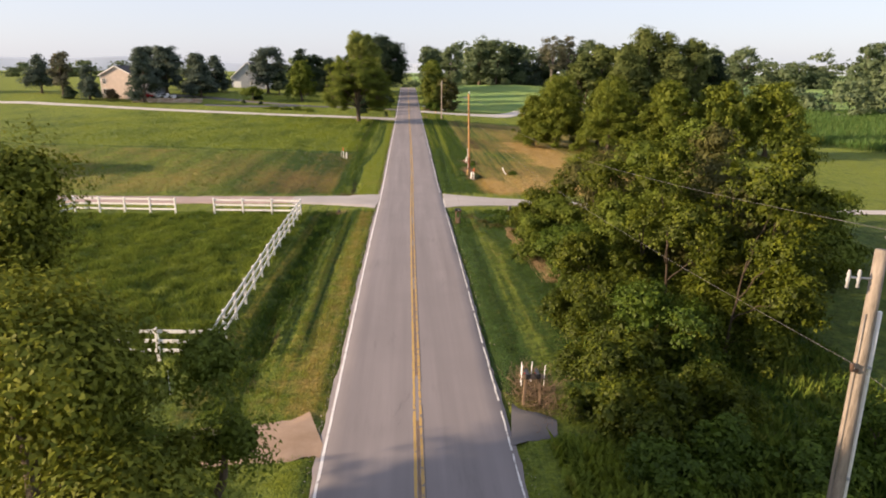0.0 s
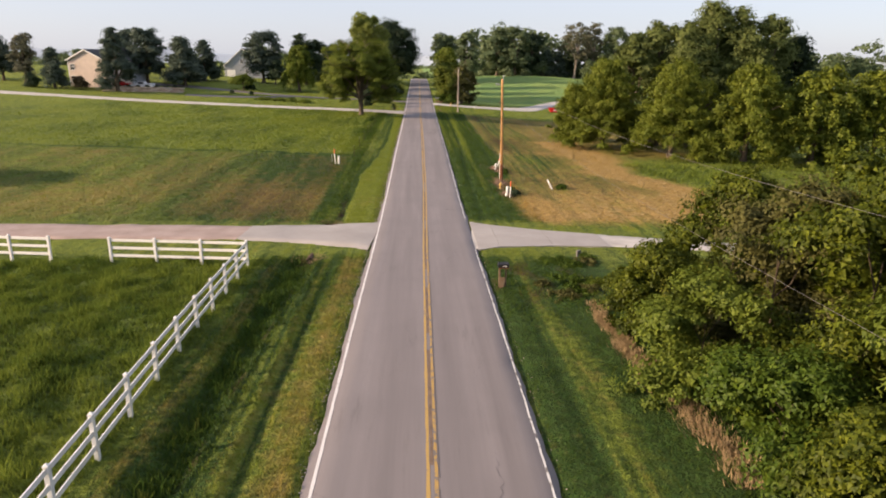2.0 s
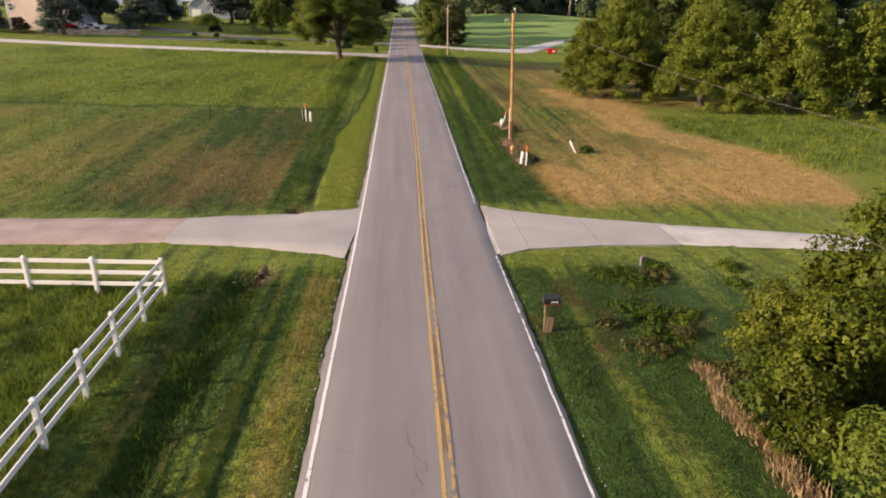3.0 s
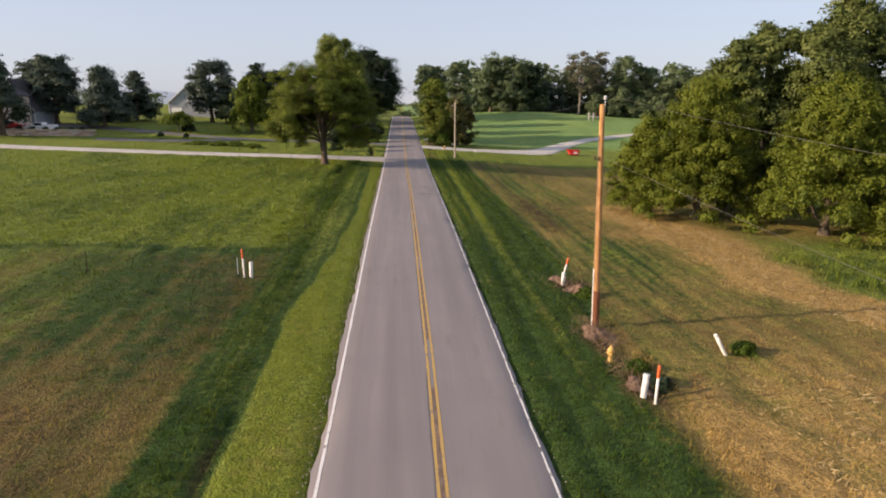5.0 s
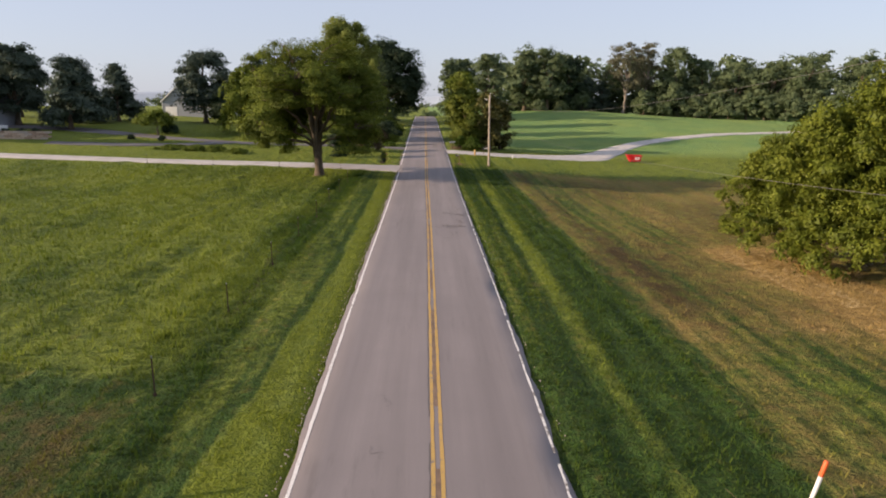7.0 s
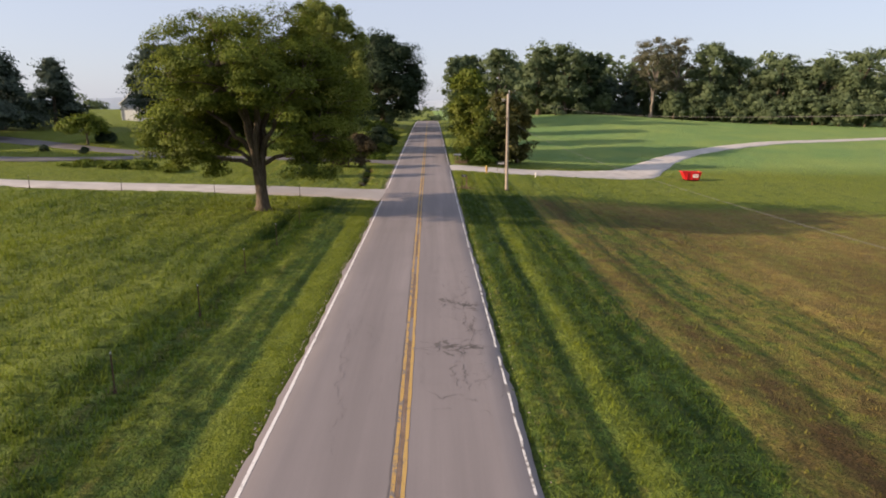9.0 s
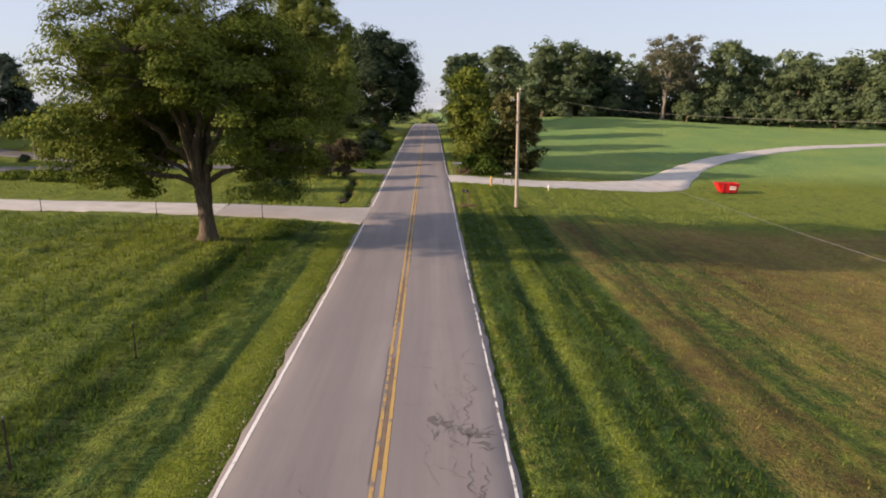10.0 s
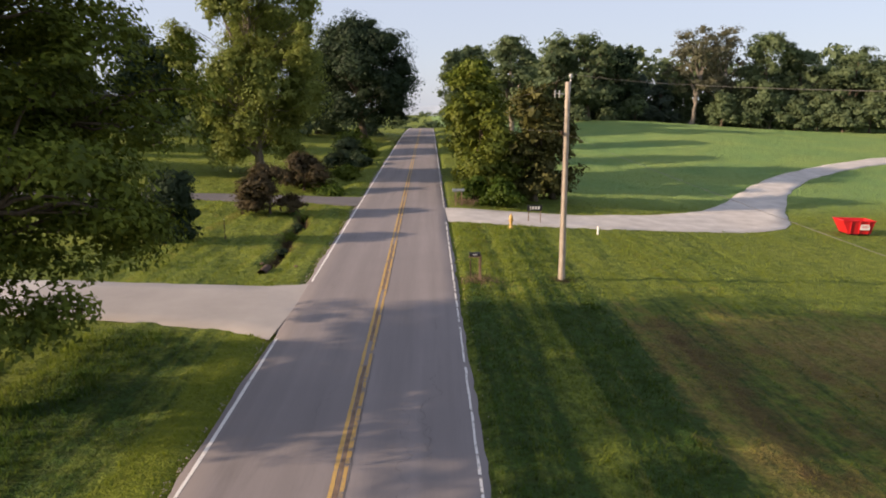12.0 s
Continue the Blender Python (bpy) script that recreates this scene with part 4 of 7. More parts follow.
# ---- grass blades ----
def build_grass():
    rng = np.random.default_rng(11)

    def field(name, n, x0, x1, y0, y1, size, label, keep=None, blades=2):
        x, y = rng.uniform(x0, x1, n), rng.uniform(y0, y1, n)
        ok = ~on_paving(x, y)
        if keep is not None:
            ok &= keep(x, y)
        x, y = x[ok], y[ok]
        cov, tall = cover(x, y)
        ok = rng.random(len(x)) > cov[:, 2] * 0.9
        x, y, cov, tall = x[ok], y[ok], cov[ok], tall[ok]
        z = ground_z(x, y) + relief(x, y, tall) - 0.02
        clump = 0.75 + 0.5 * (np.sin(x * 1.9 + np.sin(y * 1.3)) * np.sin(y * 1.6 + np.sin(x * 0.7)) * 0.5 + 0.5)
        clump = np.where(tall > 0.28, clump * 2.0 - 0.9, clump)
        vs, cs = [], []
        for b in range(blades):
            a = rng.uniform(0, 2 * np.pi, len(x))
            h = tall * clump * rng.uniform(0.6, 1.3, len(x)) * size * 0.85
            lean = h * rng.uniform(0.2, 0.9, len(x))
            w = (0.012 + 0.045 * h) * rng.uniform(0.7, 1.3, len(x)) * size
            ox, oy = x + rng.normal(0, 0.07, len(x)), y + rng.normal(0, 0.07, len(x))
            ca, sa = np.cos(a), np.sin(a)
            p0 = np.stack([ox - sa * w, oy + ca * w, z], -1)
            p1 = np.stack([ox + sa * w, oy - ca * w, z], -1)
            p2 = np.stack([ox + ca * lean, oy + sa * lean, z + h], -1)
            vs.append(np.stack([p0, p1, p2], 1))
            cs.append(np.repeat(cov[:, None, :], 3, 1))
        v, c = np.concatenate(vs).reshape(-1, 3), np.concatenate(cs).reshape(-1, 4)
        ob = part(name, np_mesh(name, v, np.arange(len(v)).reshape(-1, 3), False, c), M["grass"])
        tagged(ob, label, "grass", kind="stuff")

    field("paddock_grass", 62000, -36, -9.2, 27, 61, 1.0, "tall tussocky green paddock grass")
    field("verge_grass", 29000, -9.6, -2.9, 14, 62, 1.0, "rough green and straw-coloured verge grass")
    field("verge_grass", 33000, -9.6, -2.9, 71, 164, 1.1, "bright green mown roadside verge")
    field("verge_grass", 22000, 3.6, 9, 14, 63, 1.0, "short striped lawn beside the road")
    field("verge_grass", 36000, 3.6, 9.5, 71, 190, 1.1, "lush striped roadside grass")
    field("field_grass", 70000, -70, -9.4, 71, 164, 1.4, "brown-olive mown field grass", lambda x, y: rng.random(len(x)) < np.interp(x, [-70, -30, -18], [0.12, 0.7, 1]))
    field("field_grass", 68000, 9, 60, 69, 186, 1.3, "dry straw-coloured mown field", lambda x, y: rng.random(len(x)) < np.interp(x, [18, 32, 60], [1, 0.7, 0.12]))
    field("lawn_grass", 34000, -50, -3, 170, 240, 1.5, "mown green house lawn", lambda x, y: rng.random(len(x)) < np.interp(y, [170, 195, 240], [1, 0.8, 0.3]))
    field("lawn_grass", 26000, 9, 70, 186, 270, 1.6, "mown green hillside grass", lambda x, y: rng.random(len(x)) < np.interp(y, [186, 215, 270], [1, 0.6, 0.15]))
    field("rank_grass", 5200, 5.0, 12.5, 11, 20.2, 4.2, "tall rank blue-green grass below the thicket")
    field("thicket_grass", 10000, 8.6, 20, 10, 51, 2.2, "tall dark undergrowth")


build_grass()


import itertools


# ---- trees ----
def leaf_cards(rng, p, normal, size, droop=0.0, corners=3):
    """Small leaves at points p, facing about along normal: pointed (3 corners) or bent rhombic (4)."""
    n = len(p)
    nor = normal + rng.normal(0, 0.34, (n, 3))
    nor /= np.linalg.norm(nor, axis=1)[:, None] + 1e-6
    t = rng.normal(0, 1, (n, 3))
    t[:, 2] -= droop
    t -= nor * (t * nor).sum(1)[:, None]
    t /= np.linalg.norm(t, axis=1)[:, None] + 1e-6
    b = np.cross(nor, t)
    s = (size * rng.uniform(0.6, 1.35, n))[:, None]
    if corners == 3:
        v = np.stack([p - t * s * 0.45 + b * s * 0.36, p + t * s * 0.65 - nor * s * 0.06, p - t * s * 0.45 - b * s * 0.36], 1)
    else:
        v = np.stack([p - t * s * 0.5, p + b * s * 0.3 - nor * s * 0.08, p + t * s * 0.55 - nor * s * 0.05, p - b * s * 0.3 - nor * s * 0.08], 1)
    return v.reshape(-1, 3)


def crown_mesh(name, rng, lobes, n, size, droop=0.0, shell=0.7, spray=34, strands=0.0, floor=None, closing=7, under=-1.0, corners=3, tips=None):
    """A crown: domed sprays of leaves over a cloud of lobes, some hanging in strands. tips collects the sprays' places."""
    lobes = np.asarray(lobes, dtype=float)
    c, r = lobes[:, :3], lobes[:, 3:6]
    w = (r ** 2).sum(1)
    m = max(6, n // spray)
    pick = rng.choice(len(lobes), m, p=w / w.sum())
    d = rng.normal(0, 1, (m, 3))
    d[:, 2] += 0.25
    d /= np.linalg.norm(d, axis=1)[:, None]
    rad = rng.uniform(shell, 1.10, m) * (1 + 0.12 * (rng.random(m) < 0.12))
    p = c[pick] + d * r[pick] * rad[:, None]
    deep = np.zeros(m, bool)
    for k in range(len(lobes)):
        q = (((p - c[k]) / r[k]) ** 2).sum(1) < 0.30
        deep |= q & (pick != k)
    deep |= (d[:, 2] < under) & (rng.random(m) < 0.9)
    p, d, pick = p[~deep], d[~deep], pick[~deep]
    if tips is not None:
        tips.extend(p)
    sr = np.clip(0.30 * r[pick].mean(1), size * 1.6, 0.95) * rng.uniform(0.5, 1.35, len(p))
    per = max(4, int(n / max(1, len(p))))
    o = rng.normal(0, 1, (len(p), per, 3))
    o *= (np.minimum(1, 1.9 / (np.linalg.norm(o, axis=2) + 1e-6)))[:, :, None]
    flat = np.hypot(o[:, :, 0], o[:, :, 1])
    off = o * np.array([1, 1, 0.42])
    off[:, :, 2] -= (0.20 + 0.10 * droop) * flat ** 2
    pts = [(p[:, None, :] + off * sr[:, None, None]).reshape(-1, 3)]
    nor = [(d[:, None, :] * 0.55 + o * 0.32 + np.array([0, 0, 0.45])).reshape(-1, 3)]
    if strands:
        k = rng.random(len(pts[0])) < strands * 0.45
        s0, d0 = pts[0][k], nor[0][k] * np.array([1, 1, 0.2])
        for q in range(1, 7):
            pts.append(s0 + np.stack([rng.normal(0, 0.08, len(s0)), rng.normal(0, 0.08, len(s0)), -q * size * rng.uniform(0.45, 0.8, len(s0))], -1) + d0 * 0.10 * q * size)
            nor.append(d0)
    p, nrm = np.concatenate(pts), np.concatenate(nor)
    # leaves deep inside, which close the crown
    m2 = max(20, 2 * n // closing)
    k2 = rng.choice(len(lobes), m2, p=w / w.sum())
    d2 = rng.normal(0, 1, (m2, 3))
    d2 /= np.linalg.norm(d2, axis=1)[:, None]
    inner = leaf_cards(rng, c[k2] + d2 * r[k2] * rng.uniform(0.30, 0.62, m2)[:, None], d2, np.full(m2, size * 1.9), 0, corners)
    v = np.vstack([leaf_cards(rng, p, nrm, np.full(len(p), size), droop, corners), inner])
    if floor is not None:
        v[:, 2] = np.maximum(v[:, 2], floor)
    return np_mesh(name, v, np.arange(len(v)).reshape(-1, corners))


def limb_path(rng, a, b, sag=0.12, n=7):
    a, b = np.array(a, float), np.array(b, float)
    u = np.linspace(0, 1, n)[:, None]
    p = a + (b - a) * u
    ln = np.linalg.norm(b - a)
    p[:, 2] += np.sin(u[:, 0] * np.pi) * ln * sag
    p[1:-1] += rng.normal(0, ln * 0.025, (n - 2, 3))
    return p


def lobes_for(style, rng, h, r, clear):
    """Lobe centres and radii for a habit of growth."""
    out = []
    if style == "round":
        for k in range(60):
            u = rng.uniform(0, 1)
            z = clear + (h - clear) * (0.12 + 0.76 * u)
            env = r * math.sqrt(max(0.05, 1 - ((u - 0.42) / 0.62) ** 2)) * 0.74
            a, q = rng.uniform(0, 2 * math.pi), math.sqrt(rng.uniform(0.1, 1))
            s = r * rng.uniform(0.16, 0.36)
            out.append((math.cos(a) * env * q, math.sin(a) * env * q, z, s, s, s * 0.72))
    elif style == "cone":
        for k in range(40):
            u = rng.uniform(0, 1) ** 1.15
            z = clear + (h - clear) * (0.06 + 0.88 * u)
            env = r * (1 - u) ** 0.72 * 0.78 + 0.1
            a, q = rng.uniform(0, 2 * math.pi), math.sqrt(rng.uniform(0.2, 1))
            s = r * rng.uniform(0.32, 0.44) * (1 - 0.4 * u)
            out.append((math.cos(a) * env * q, math.sin(a) * env * q, z, s, s, s * 0.75))
    elif style == "oval":
        for k in range(38):
            u = rng.uniform(0, 1)
            z = clear + (h - clear) * (0.06 + 0.87 * u)
            env = r * (math.sin(math.pi * (0.12 + 0.80 * u)) ** 0.7) * 0.72
            a, q = rng.uniform(0, 2 * math.pi), math.sqrt(rng.uniform(0.15, 1))
            s = r * rng.uniform(0.28, 0.42)
            out.append((math.cos(a) * env * q, math.sin(a) * env * q, z, s, s, s))
    elif style == "thicket":
        # a few heavy hoods of leaves with hollows between them
        for k in range(9):
            a, u = rng.uniform(0, 2 * math.pi), rng.uniform(0, 1)
            u = (k + rng.uniform(0, 1)) / 9
            z = h * (0.16 + 0.68 * u)
            env = r * math.sqrt(max(0.05, 1 - u ** 2)) * rng.uniform(0.55, 0.9)
            s = r * rng.uniform(0.28, 0.46)
            cx, cy = math.cos(a) * env, math.sin(a) * env
            out.append((cx, cy, z, s, s, min(s * 0.8, h * 0.24)))
            for q in range(3):
                b = rng.uniform(0, 2 * math.pi)
                t = s * rng.uniform(0.28, 0.46)
                out.append((cx + math.cos(b) * s * 0.85, cy + math.sin(b) * s * 0.85, max(0.3, z - s * rng.uniform(-0.45, 0.8)), t, t, t * 0.9))
        for q in range(5):
            a = rng.uniform(0, 2 * math.pi)
            out.append((math.cos(a) * r * 0.6, math.sin(a) * r * 0.6, h * 0.12, r * 0.32, r * 0.32, h * 0.12))
    elif style == "umbrella":
        for k in range(30):
            a, q = rng.uniform(0, 2 * math.pi), math.sqrt(rng.uniform(0, 1))
            z = h * (0.78 - 0.26 * q * q) + rng.normal(0, 0.12)
            s = r * rng.uniform(0.20, 0.30)
            out.append((math.cos(a) * r * 0.76 * q, math.sin(a) * r * 0.76 * q, z, s, s, s * 0.75))
    elif style == "weeping":
        # arching boughs, each a row of drooping hoods, with dark hollows between them
        for k in range(40):
            a = 2.4 * k + rng.normal(0, 0.25)
            u = (k + 0.5) / 40
            reach = r * np.interp(u, [0, 0.4, 0.75, 1], [0.96, 1.0, 0.84, 0.36]) * rng.uniform(0.72, 1.06)
            top = clear + (h - clear) * np.interp(u, [0, 1], [0.16, 0.93])
            fall = min(top - clear - 0.3, (h - clear) * np.interp(u, [0, 0.5, 1], [0.30, 0.26, 0.12]))
            for q in range(4):
                w = 0.30 + 0.70 * q / 3
                z = max(0.5, top + 0.04 * h * math.sin(w * 3) - max(0.1, fall) * max(0, w - 0.35) ** 1.4 / 0.55)
                sr = r * rng.uniform(0.17, 0.25) * (1.10 - 0.30 * w)
                out.append((math.cos(a) * reach * w + rng.normal(0, 0.05) * r, math.sin(a) * reach * w + rng.normal(0, 0.05) * r, z, sr * 1.12, sr * 1.12, sr * 0.80))
    elif style == "plume":
        for k in range(84):
            u = rng.uniform(0, 1)
            z = clear + (h - clear) * (0.04 + 0.90 * u)
            env = r * np.interp(u, [0, 0.12, 0.3, 0.6, 0.85, 1], [0.50, 0.66, 0.84, 0.92, 0.74, 0.30])
            a, q = rng.uniform(0, 2 * math.pi), math.sqrt(rng.uniform(0.03, 1))
            s = r * rng.uniform(0.15, 0.27)
            out.append((math.cos(a) * env * q, math.sin(a) * env * q, z, s, s, s * 1.15))
    else:  # mound: a shrub leafy to the ground
        for k in range(24):
            u = rng.uniform(0, 1)
            z = h * (0.18 + 0.66 * u)
            env = r * math.sqrt(max(0.04, 1 - u ** 2)) * 0.80
            a, q = rng.uniform(0, 2 * math.pi), math.sqrt(rng.uniform(0.1, 1))
            s = r * rng.uniform(0.16, 0.42)
            out.append((math.cos(a) * env * q, math.sin(a) * env * q, z, s, s, min(s * 0.9, h * 0.3)))
    return out


def tree(name, x, y, h, r, style, leaves, label, n=9000, size=0.4, clear=2.0, girth=0.03, seed=0, barkmat="bark", droop=0.0, strands=0.0, limbs=7, group="", category="tree", shell=0.62, lobes=None, under=-1.0, closing=7, corners=3, twigs=0):
    """A tree: tapered trunk, limbs that reach into the crown, and a leafy crown."""
    rng = np.random.default_rng(seed + 1000)
    far = y > 225 or abs(x) > 48 or name in ("wood_tree", "field_shrub")
    n, size = int(n * (1.15 if far else 0.92)), size * (0.98 if far else 1.0)
    ob = thing(name, x, y, gz(x, y) - 0.05, label, category, group)
    lobes = lobes or lobes_for(style, rng, h, r, clear)
    g = h * girth
    lean = rng.normal(0, 0.03, 2) * h
    top = h * (0.86 if style in ("oval", "cone", "plume") else 0.55)
    tz = np.linspace(0, top, 9)
    path = np.stack([lean[0] * (tz / top) ** 1.5, lean[1] * (tz / top) ** 1.5, tz], -1)
    path[1:-1, :2] += rng.normal(0, g * 0.25, (7, 2))
    rad = g * np.linspace(1, 0.25, 9)
    rad[0] *= 1.5
    part("trunk", tube_mesh("trunk", path, rad, 10), M[barkmat], ob)
    order = sorted(range(len(lobes)), key=lambda k: lobes[k][2])
    for k in range(limbs):
        l = lobes[order[int((k + 0.5) * len(order) / limbs)]]
        z0 = min(max(clear * 0.75, l[2] * 0.55), top * 0.9)
        u = z0 / top
        a = (lean[0] * u ** 1.5, lean[1] * u ** 1.5, z0)
        p = limb_path(rng, a, (l[0], l[1], l[2] + l[5] * 0.3), 0.08)
        part("limb", tube_mesh("limb", p, g * np.linspace(0.5, 0.10, len(p)), 7), M[barkmat], ob)
    tips = []
    part("crown", crown_mesh("crown", rng, lobes, n, size, droop, shell, 34, strands, 0.02, closing, under, corners, tips), M[leaves], ob)
    if twigs:
        tips = np.array(tips)[rng.permutation(len(tips))[:twigs]]
        pieces = []
        for tip in tips:
            u = min(tip[2] * rng.uniform(0.5, 0.8), top * 0.95) / top
            p = limb_path(rng, (lean[0] * u ** 1.5, lean[1] * u ** 1.5, u * top), tip, 0.10, 6)
            pieces.append(tube(p, g * np.linspace(0.16, 0.03, 6), 4, False))
        tagged(part("twigs", np_mesh("twigs", *joined(pieces), smooth=True), M[barkmat], ob), kind="stuff")
    return ob


# the broad maple beside the drive
def big_tree():
    rng = np.random.default_rng(77)
    ob = thing("maple_tree", -11.6, 157.3, gz(-11.6, 157.3) - 0.05, "broad spreading maple with heavy forked limbs beside the drive", "tree")
    path = [(0, 0, 0), (0.02, 0, 0.35), (0.0, 0.02, 1.0), (-0.05, 0, 2.0), (-0.1, 0.05, 2.9), (-0.1, 0.1, 3.6)]
    part("trunk", tube_mesh("trunk", path, [0.74, 0.55, 0.45, 0.43, 0.50, 0.36], 14), M["bark"], ob)
    # the crown's hull: a leaning dome with a skirt on either side and an open heart
    hull = np.array([(-0.9, 0.0, 9.4, 6.2, 7.4, 5.5), (-4.7, 0.4, 6.6, 3.6, 5.4, 3.6), (3.6, 0.6, 8.4, 2.8, 5.4, 5.0), (3.7, 0.0, 4.8, 2.0, 3.4, 2.3), (-5.2, -0.6, 4.9, 2.5, 4.0, 1.5), (0.2, 0.6, 12.2, 4.4, 5.2, 2.8), (-1.2, -5.2, 9.0, 5.0, 3.4, 3.4), (2.4, -0.8, 5.2, 2.2, 2.6, 2.7), (3.4, 2.4, 5.2, 2.4, 3.0, 2.7), (-4.6, 0.0, 11.4, 3.0, 4.2, 2.6)])
    hull[:, 0] += 0.5
    w = hull[:, 3] * hull[:, 4] * hull[:, 5]
    k = rng.choice(len(hull), 320, p=w / w.sum())
    d = rng.normal(0, 1, (320, 3))
    d /= np.linalg.norm(d, axis=1)[:, None]
    boughs = hull[k, :3] + d * hull[k, 3:] * (rng.uniform(0.20, 1, 320) ** 0.4)[:, None] * (1 + 0.12 * np.sin(d[:, :1] * 7 + k[:, None]))
    tips = (boughs[:, None, :] + rng.normal(0, 1, (320, 5, 3)) * np.array([0.62, 0.62, 0.34])).reshape(-1, 3)
    tips = tips[rng.permutation(len(tips))]
    heart = (tips[:, 0] > -2.2 - 0.38 * np.clip(tips[:, 2] - 3, 0, 4)) & (tips[:, 0] < 2.7) & (tips[:, 2] < 7.8) & (tips[:, 1] < 3.2)
    airy = (tips[:, 2] > 8.6) & (rng.random(len(tips)) < 0.42)
    tips = tips[~heart & ~airy & (tips[:, 2] > 2.5)][:820]
    # limbs fan out steeply from the fork
    ends = [(-5.4, -1.6, 9.2), (-3.9, 1.8, 12.0), (-2.2, -2.4, 13.2), (-0.6, 1.6, 14.2), (1.0, -1.8, 13.0), (2.4, 1.6, 11.8), (3.6, -1.2, 9.4), (-6.4, 0.8, 6.4), (3.4, 2.4, 7.0), (-1.4, -4.4, 10.4), (0.8, 4.6, 10.2), (-5.8, -1.8, 5.0), (4.2, -0.8, 5.4)]
    spine, owner, limbs = [], [], []
    for q, e in enumerate(ends):
        a = np.array((rng.normal(-0.1, 0.16), rng.normal(0, 0.16), 2.3 + 0.10 * q))
        u = np.linspace(0, 1, 11)[:, None]
        p = a + (np.array(e) - a) * u
        p[:, :2] -= (np.array(e[:2]) - a[:2]) * (0.22 * np.sin(u * np.pi)) * (1 if e[2] > 6 else -0.2)
        p[1:-1] += rng.normal(0, 0.11, (9, 3))
        thick = 0.27 if e[2] > 8 else 0.19
        limbs.append(part("limb", tube_mesh("limb", p, np.linspace(thick, 0.05, 11), 9), M["bark"], ob))
        spine.append(p[3:])
        owner += [q] * 8
    spine = np.vstack(spine)
    for tip in tips[:300]:
        reach = np.linalg.norm(spine - tip, axis=1) + 0.9 * np.maximum(0, spine[:, 2] - tip[2] + 0.4)
        j = int(np.argmin(reach))
        p = limb_path(rng, spine[j], tip, 0.06, 6)
        part("branch", tube_mesh("branch", p, np.linspace(0.066, 0.014, 6), 5), M["bark"], limbs[owner[j]])
    # leaves in flat, drooping sprays at the tips
    per = 230
    o = rng.normal(0, 1, (len(tips), per, 3))
    o *= np.minimum(1, 1.8 / np.linalg.norm(o, axis=2))[:, :, None]
    sr = rng.uniform(0.30, 0.68, len(tips))[:, None, None]
    off = o * np.array([1, 1, 0.45])
    off[:, :, 2] -= 0.24 * (o[:, :, 0] ** 2 + o[:, :, 1] ** 2)
    out = tips - np.array([-1.2, 0, 7.0])
    out /= np.linalg.norm(out, axis=1)[:, None]
    p = (tips[:, None, :] + off * sr).reshape(-1, 3)
    nrm = (out[:, None, :] * 0.45 + o * 0.3 + np.array([0, 0, 0.5])).reshape(-1, 3)
    v = leaf_cards(rng, p, nrm, np.full(len(p), 0.158), 0.5, 3)
    part("crown", np_mesh("crown", v, np.arange(len(v)).reshape(-1, 3)), M["leaf_maple"], ob)


big_tree()

PLANTED = itertools.count()


def plant(name, x, y, h, r, habit, leaves, label, n, size, clear, **more):
    """One tree or shrub at its place: height, crown radius, habit, leaves, count, leaf size, clear trunk."""
    if y > 180 and n < 30000:
        n = int(n * 0.75)
    if name == "field_tree":
        r, h = r * 1.12, h * 0.95
    tree(name, x, y, h, r, habit, leaves, label, n, size, clear, seed=next(PLANTED) * 7 + 3, **more)


plant("cottonwood_tree", -14.2, 206.5, 21.2, 7.4, "plume", "leaf_pale", "tall pale green cottonwood on the lawn", 78000, 0.25, 1.2, girth=0.018, barkmat="grey_bark", strands=0.03, droop=0.6, limbs=12, shell=0.45, twigs=150)
plant("maple_tree", -10.0, 266, 23.0, 11.5, "round", "leaf_dark", "large dark purple-green maple by the road", 46000, 0.38, 2.6, closing=4, twigs=40)
plant("maple_tree", -21.0, 282, 18.2, 7.0, "round", "leaf_dark", "dark maple in the yard grass", 9000, 0.48, 2.6)
plant("shade_tree", -34.6, 232.3, 16.5, 6.8, "round", "leaf_dark", "dark shade tree on the mown lawn", 14000, 0.40, 2.0)
plant("shade_tree", -30.0, 252, 13.0, 6.0, "round", "leaf_dark", "dark shade tree on the mown lawn", 9000, 0.40, 2.6)
plant("yew_tree", -11.9, 178.0, 3.9, 1.75, "oval", "leaf_dark", "small dense evergreen on the lawn", 12000, 0.13, 0.0, limbs=3, closing=3)
plant("bronze_shrub", -8.6, 186.6, 3.8, 2.4, "mound", "leaf_red", "bronze-leaved shrub beside the dark drive", 11000, 0.16, 0.1, limbs=4, category="shrub", closing=4)
plant("bronze_shrub", -8.4, 198.0, 3.4, 2.3, "mound", "leaf_red", "bronze-leaved shrub past the dark drive", 7000, 0.18, 0.1, limbs=4, category="shrub", closing=4)
plant("ornamental_tree", -45.2, 197.8, 4.5, 3.4, "umbrella", "leaf_oak", "small umbrella-shaped tree on the lawn", 6500, 0.28, 1.4, limbs=6, girth=0.04)
plant("willow_tree", -32.2, 205.4, 12.2, 4.4, "weeping", "leaf_oak", "weeping willow with trailing dull green strands", 9000, 0.34, 2.0, strands=0.45, droop=2.0)
plant("pine_tree", -46.8, 228.0, 16.1, 7.3, "round", "leaf_cedar", "broad dark pine beside the grey house", 12000, 0.40, 2.0)
plant("yard_tree", -42.5, 224.5, 7.5, 3.2, "round", "leaf_dark", "small green rounded yard tree", 4500, 0.40, 1.0)
plant("pine_tree", -65.5, 212.5, 12.4, 5.4, "cone", "leaf_cedar", "dense dark pine on the house lawn", 11000, 0.45, 1.0)
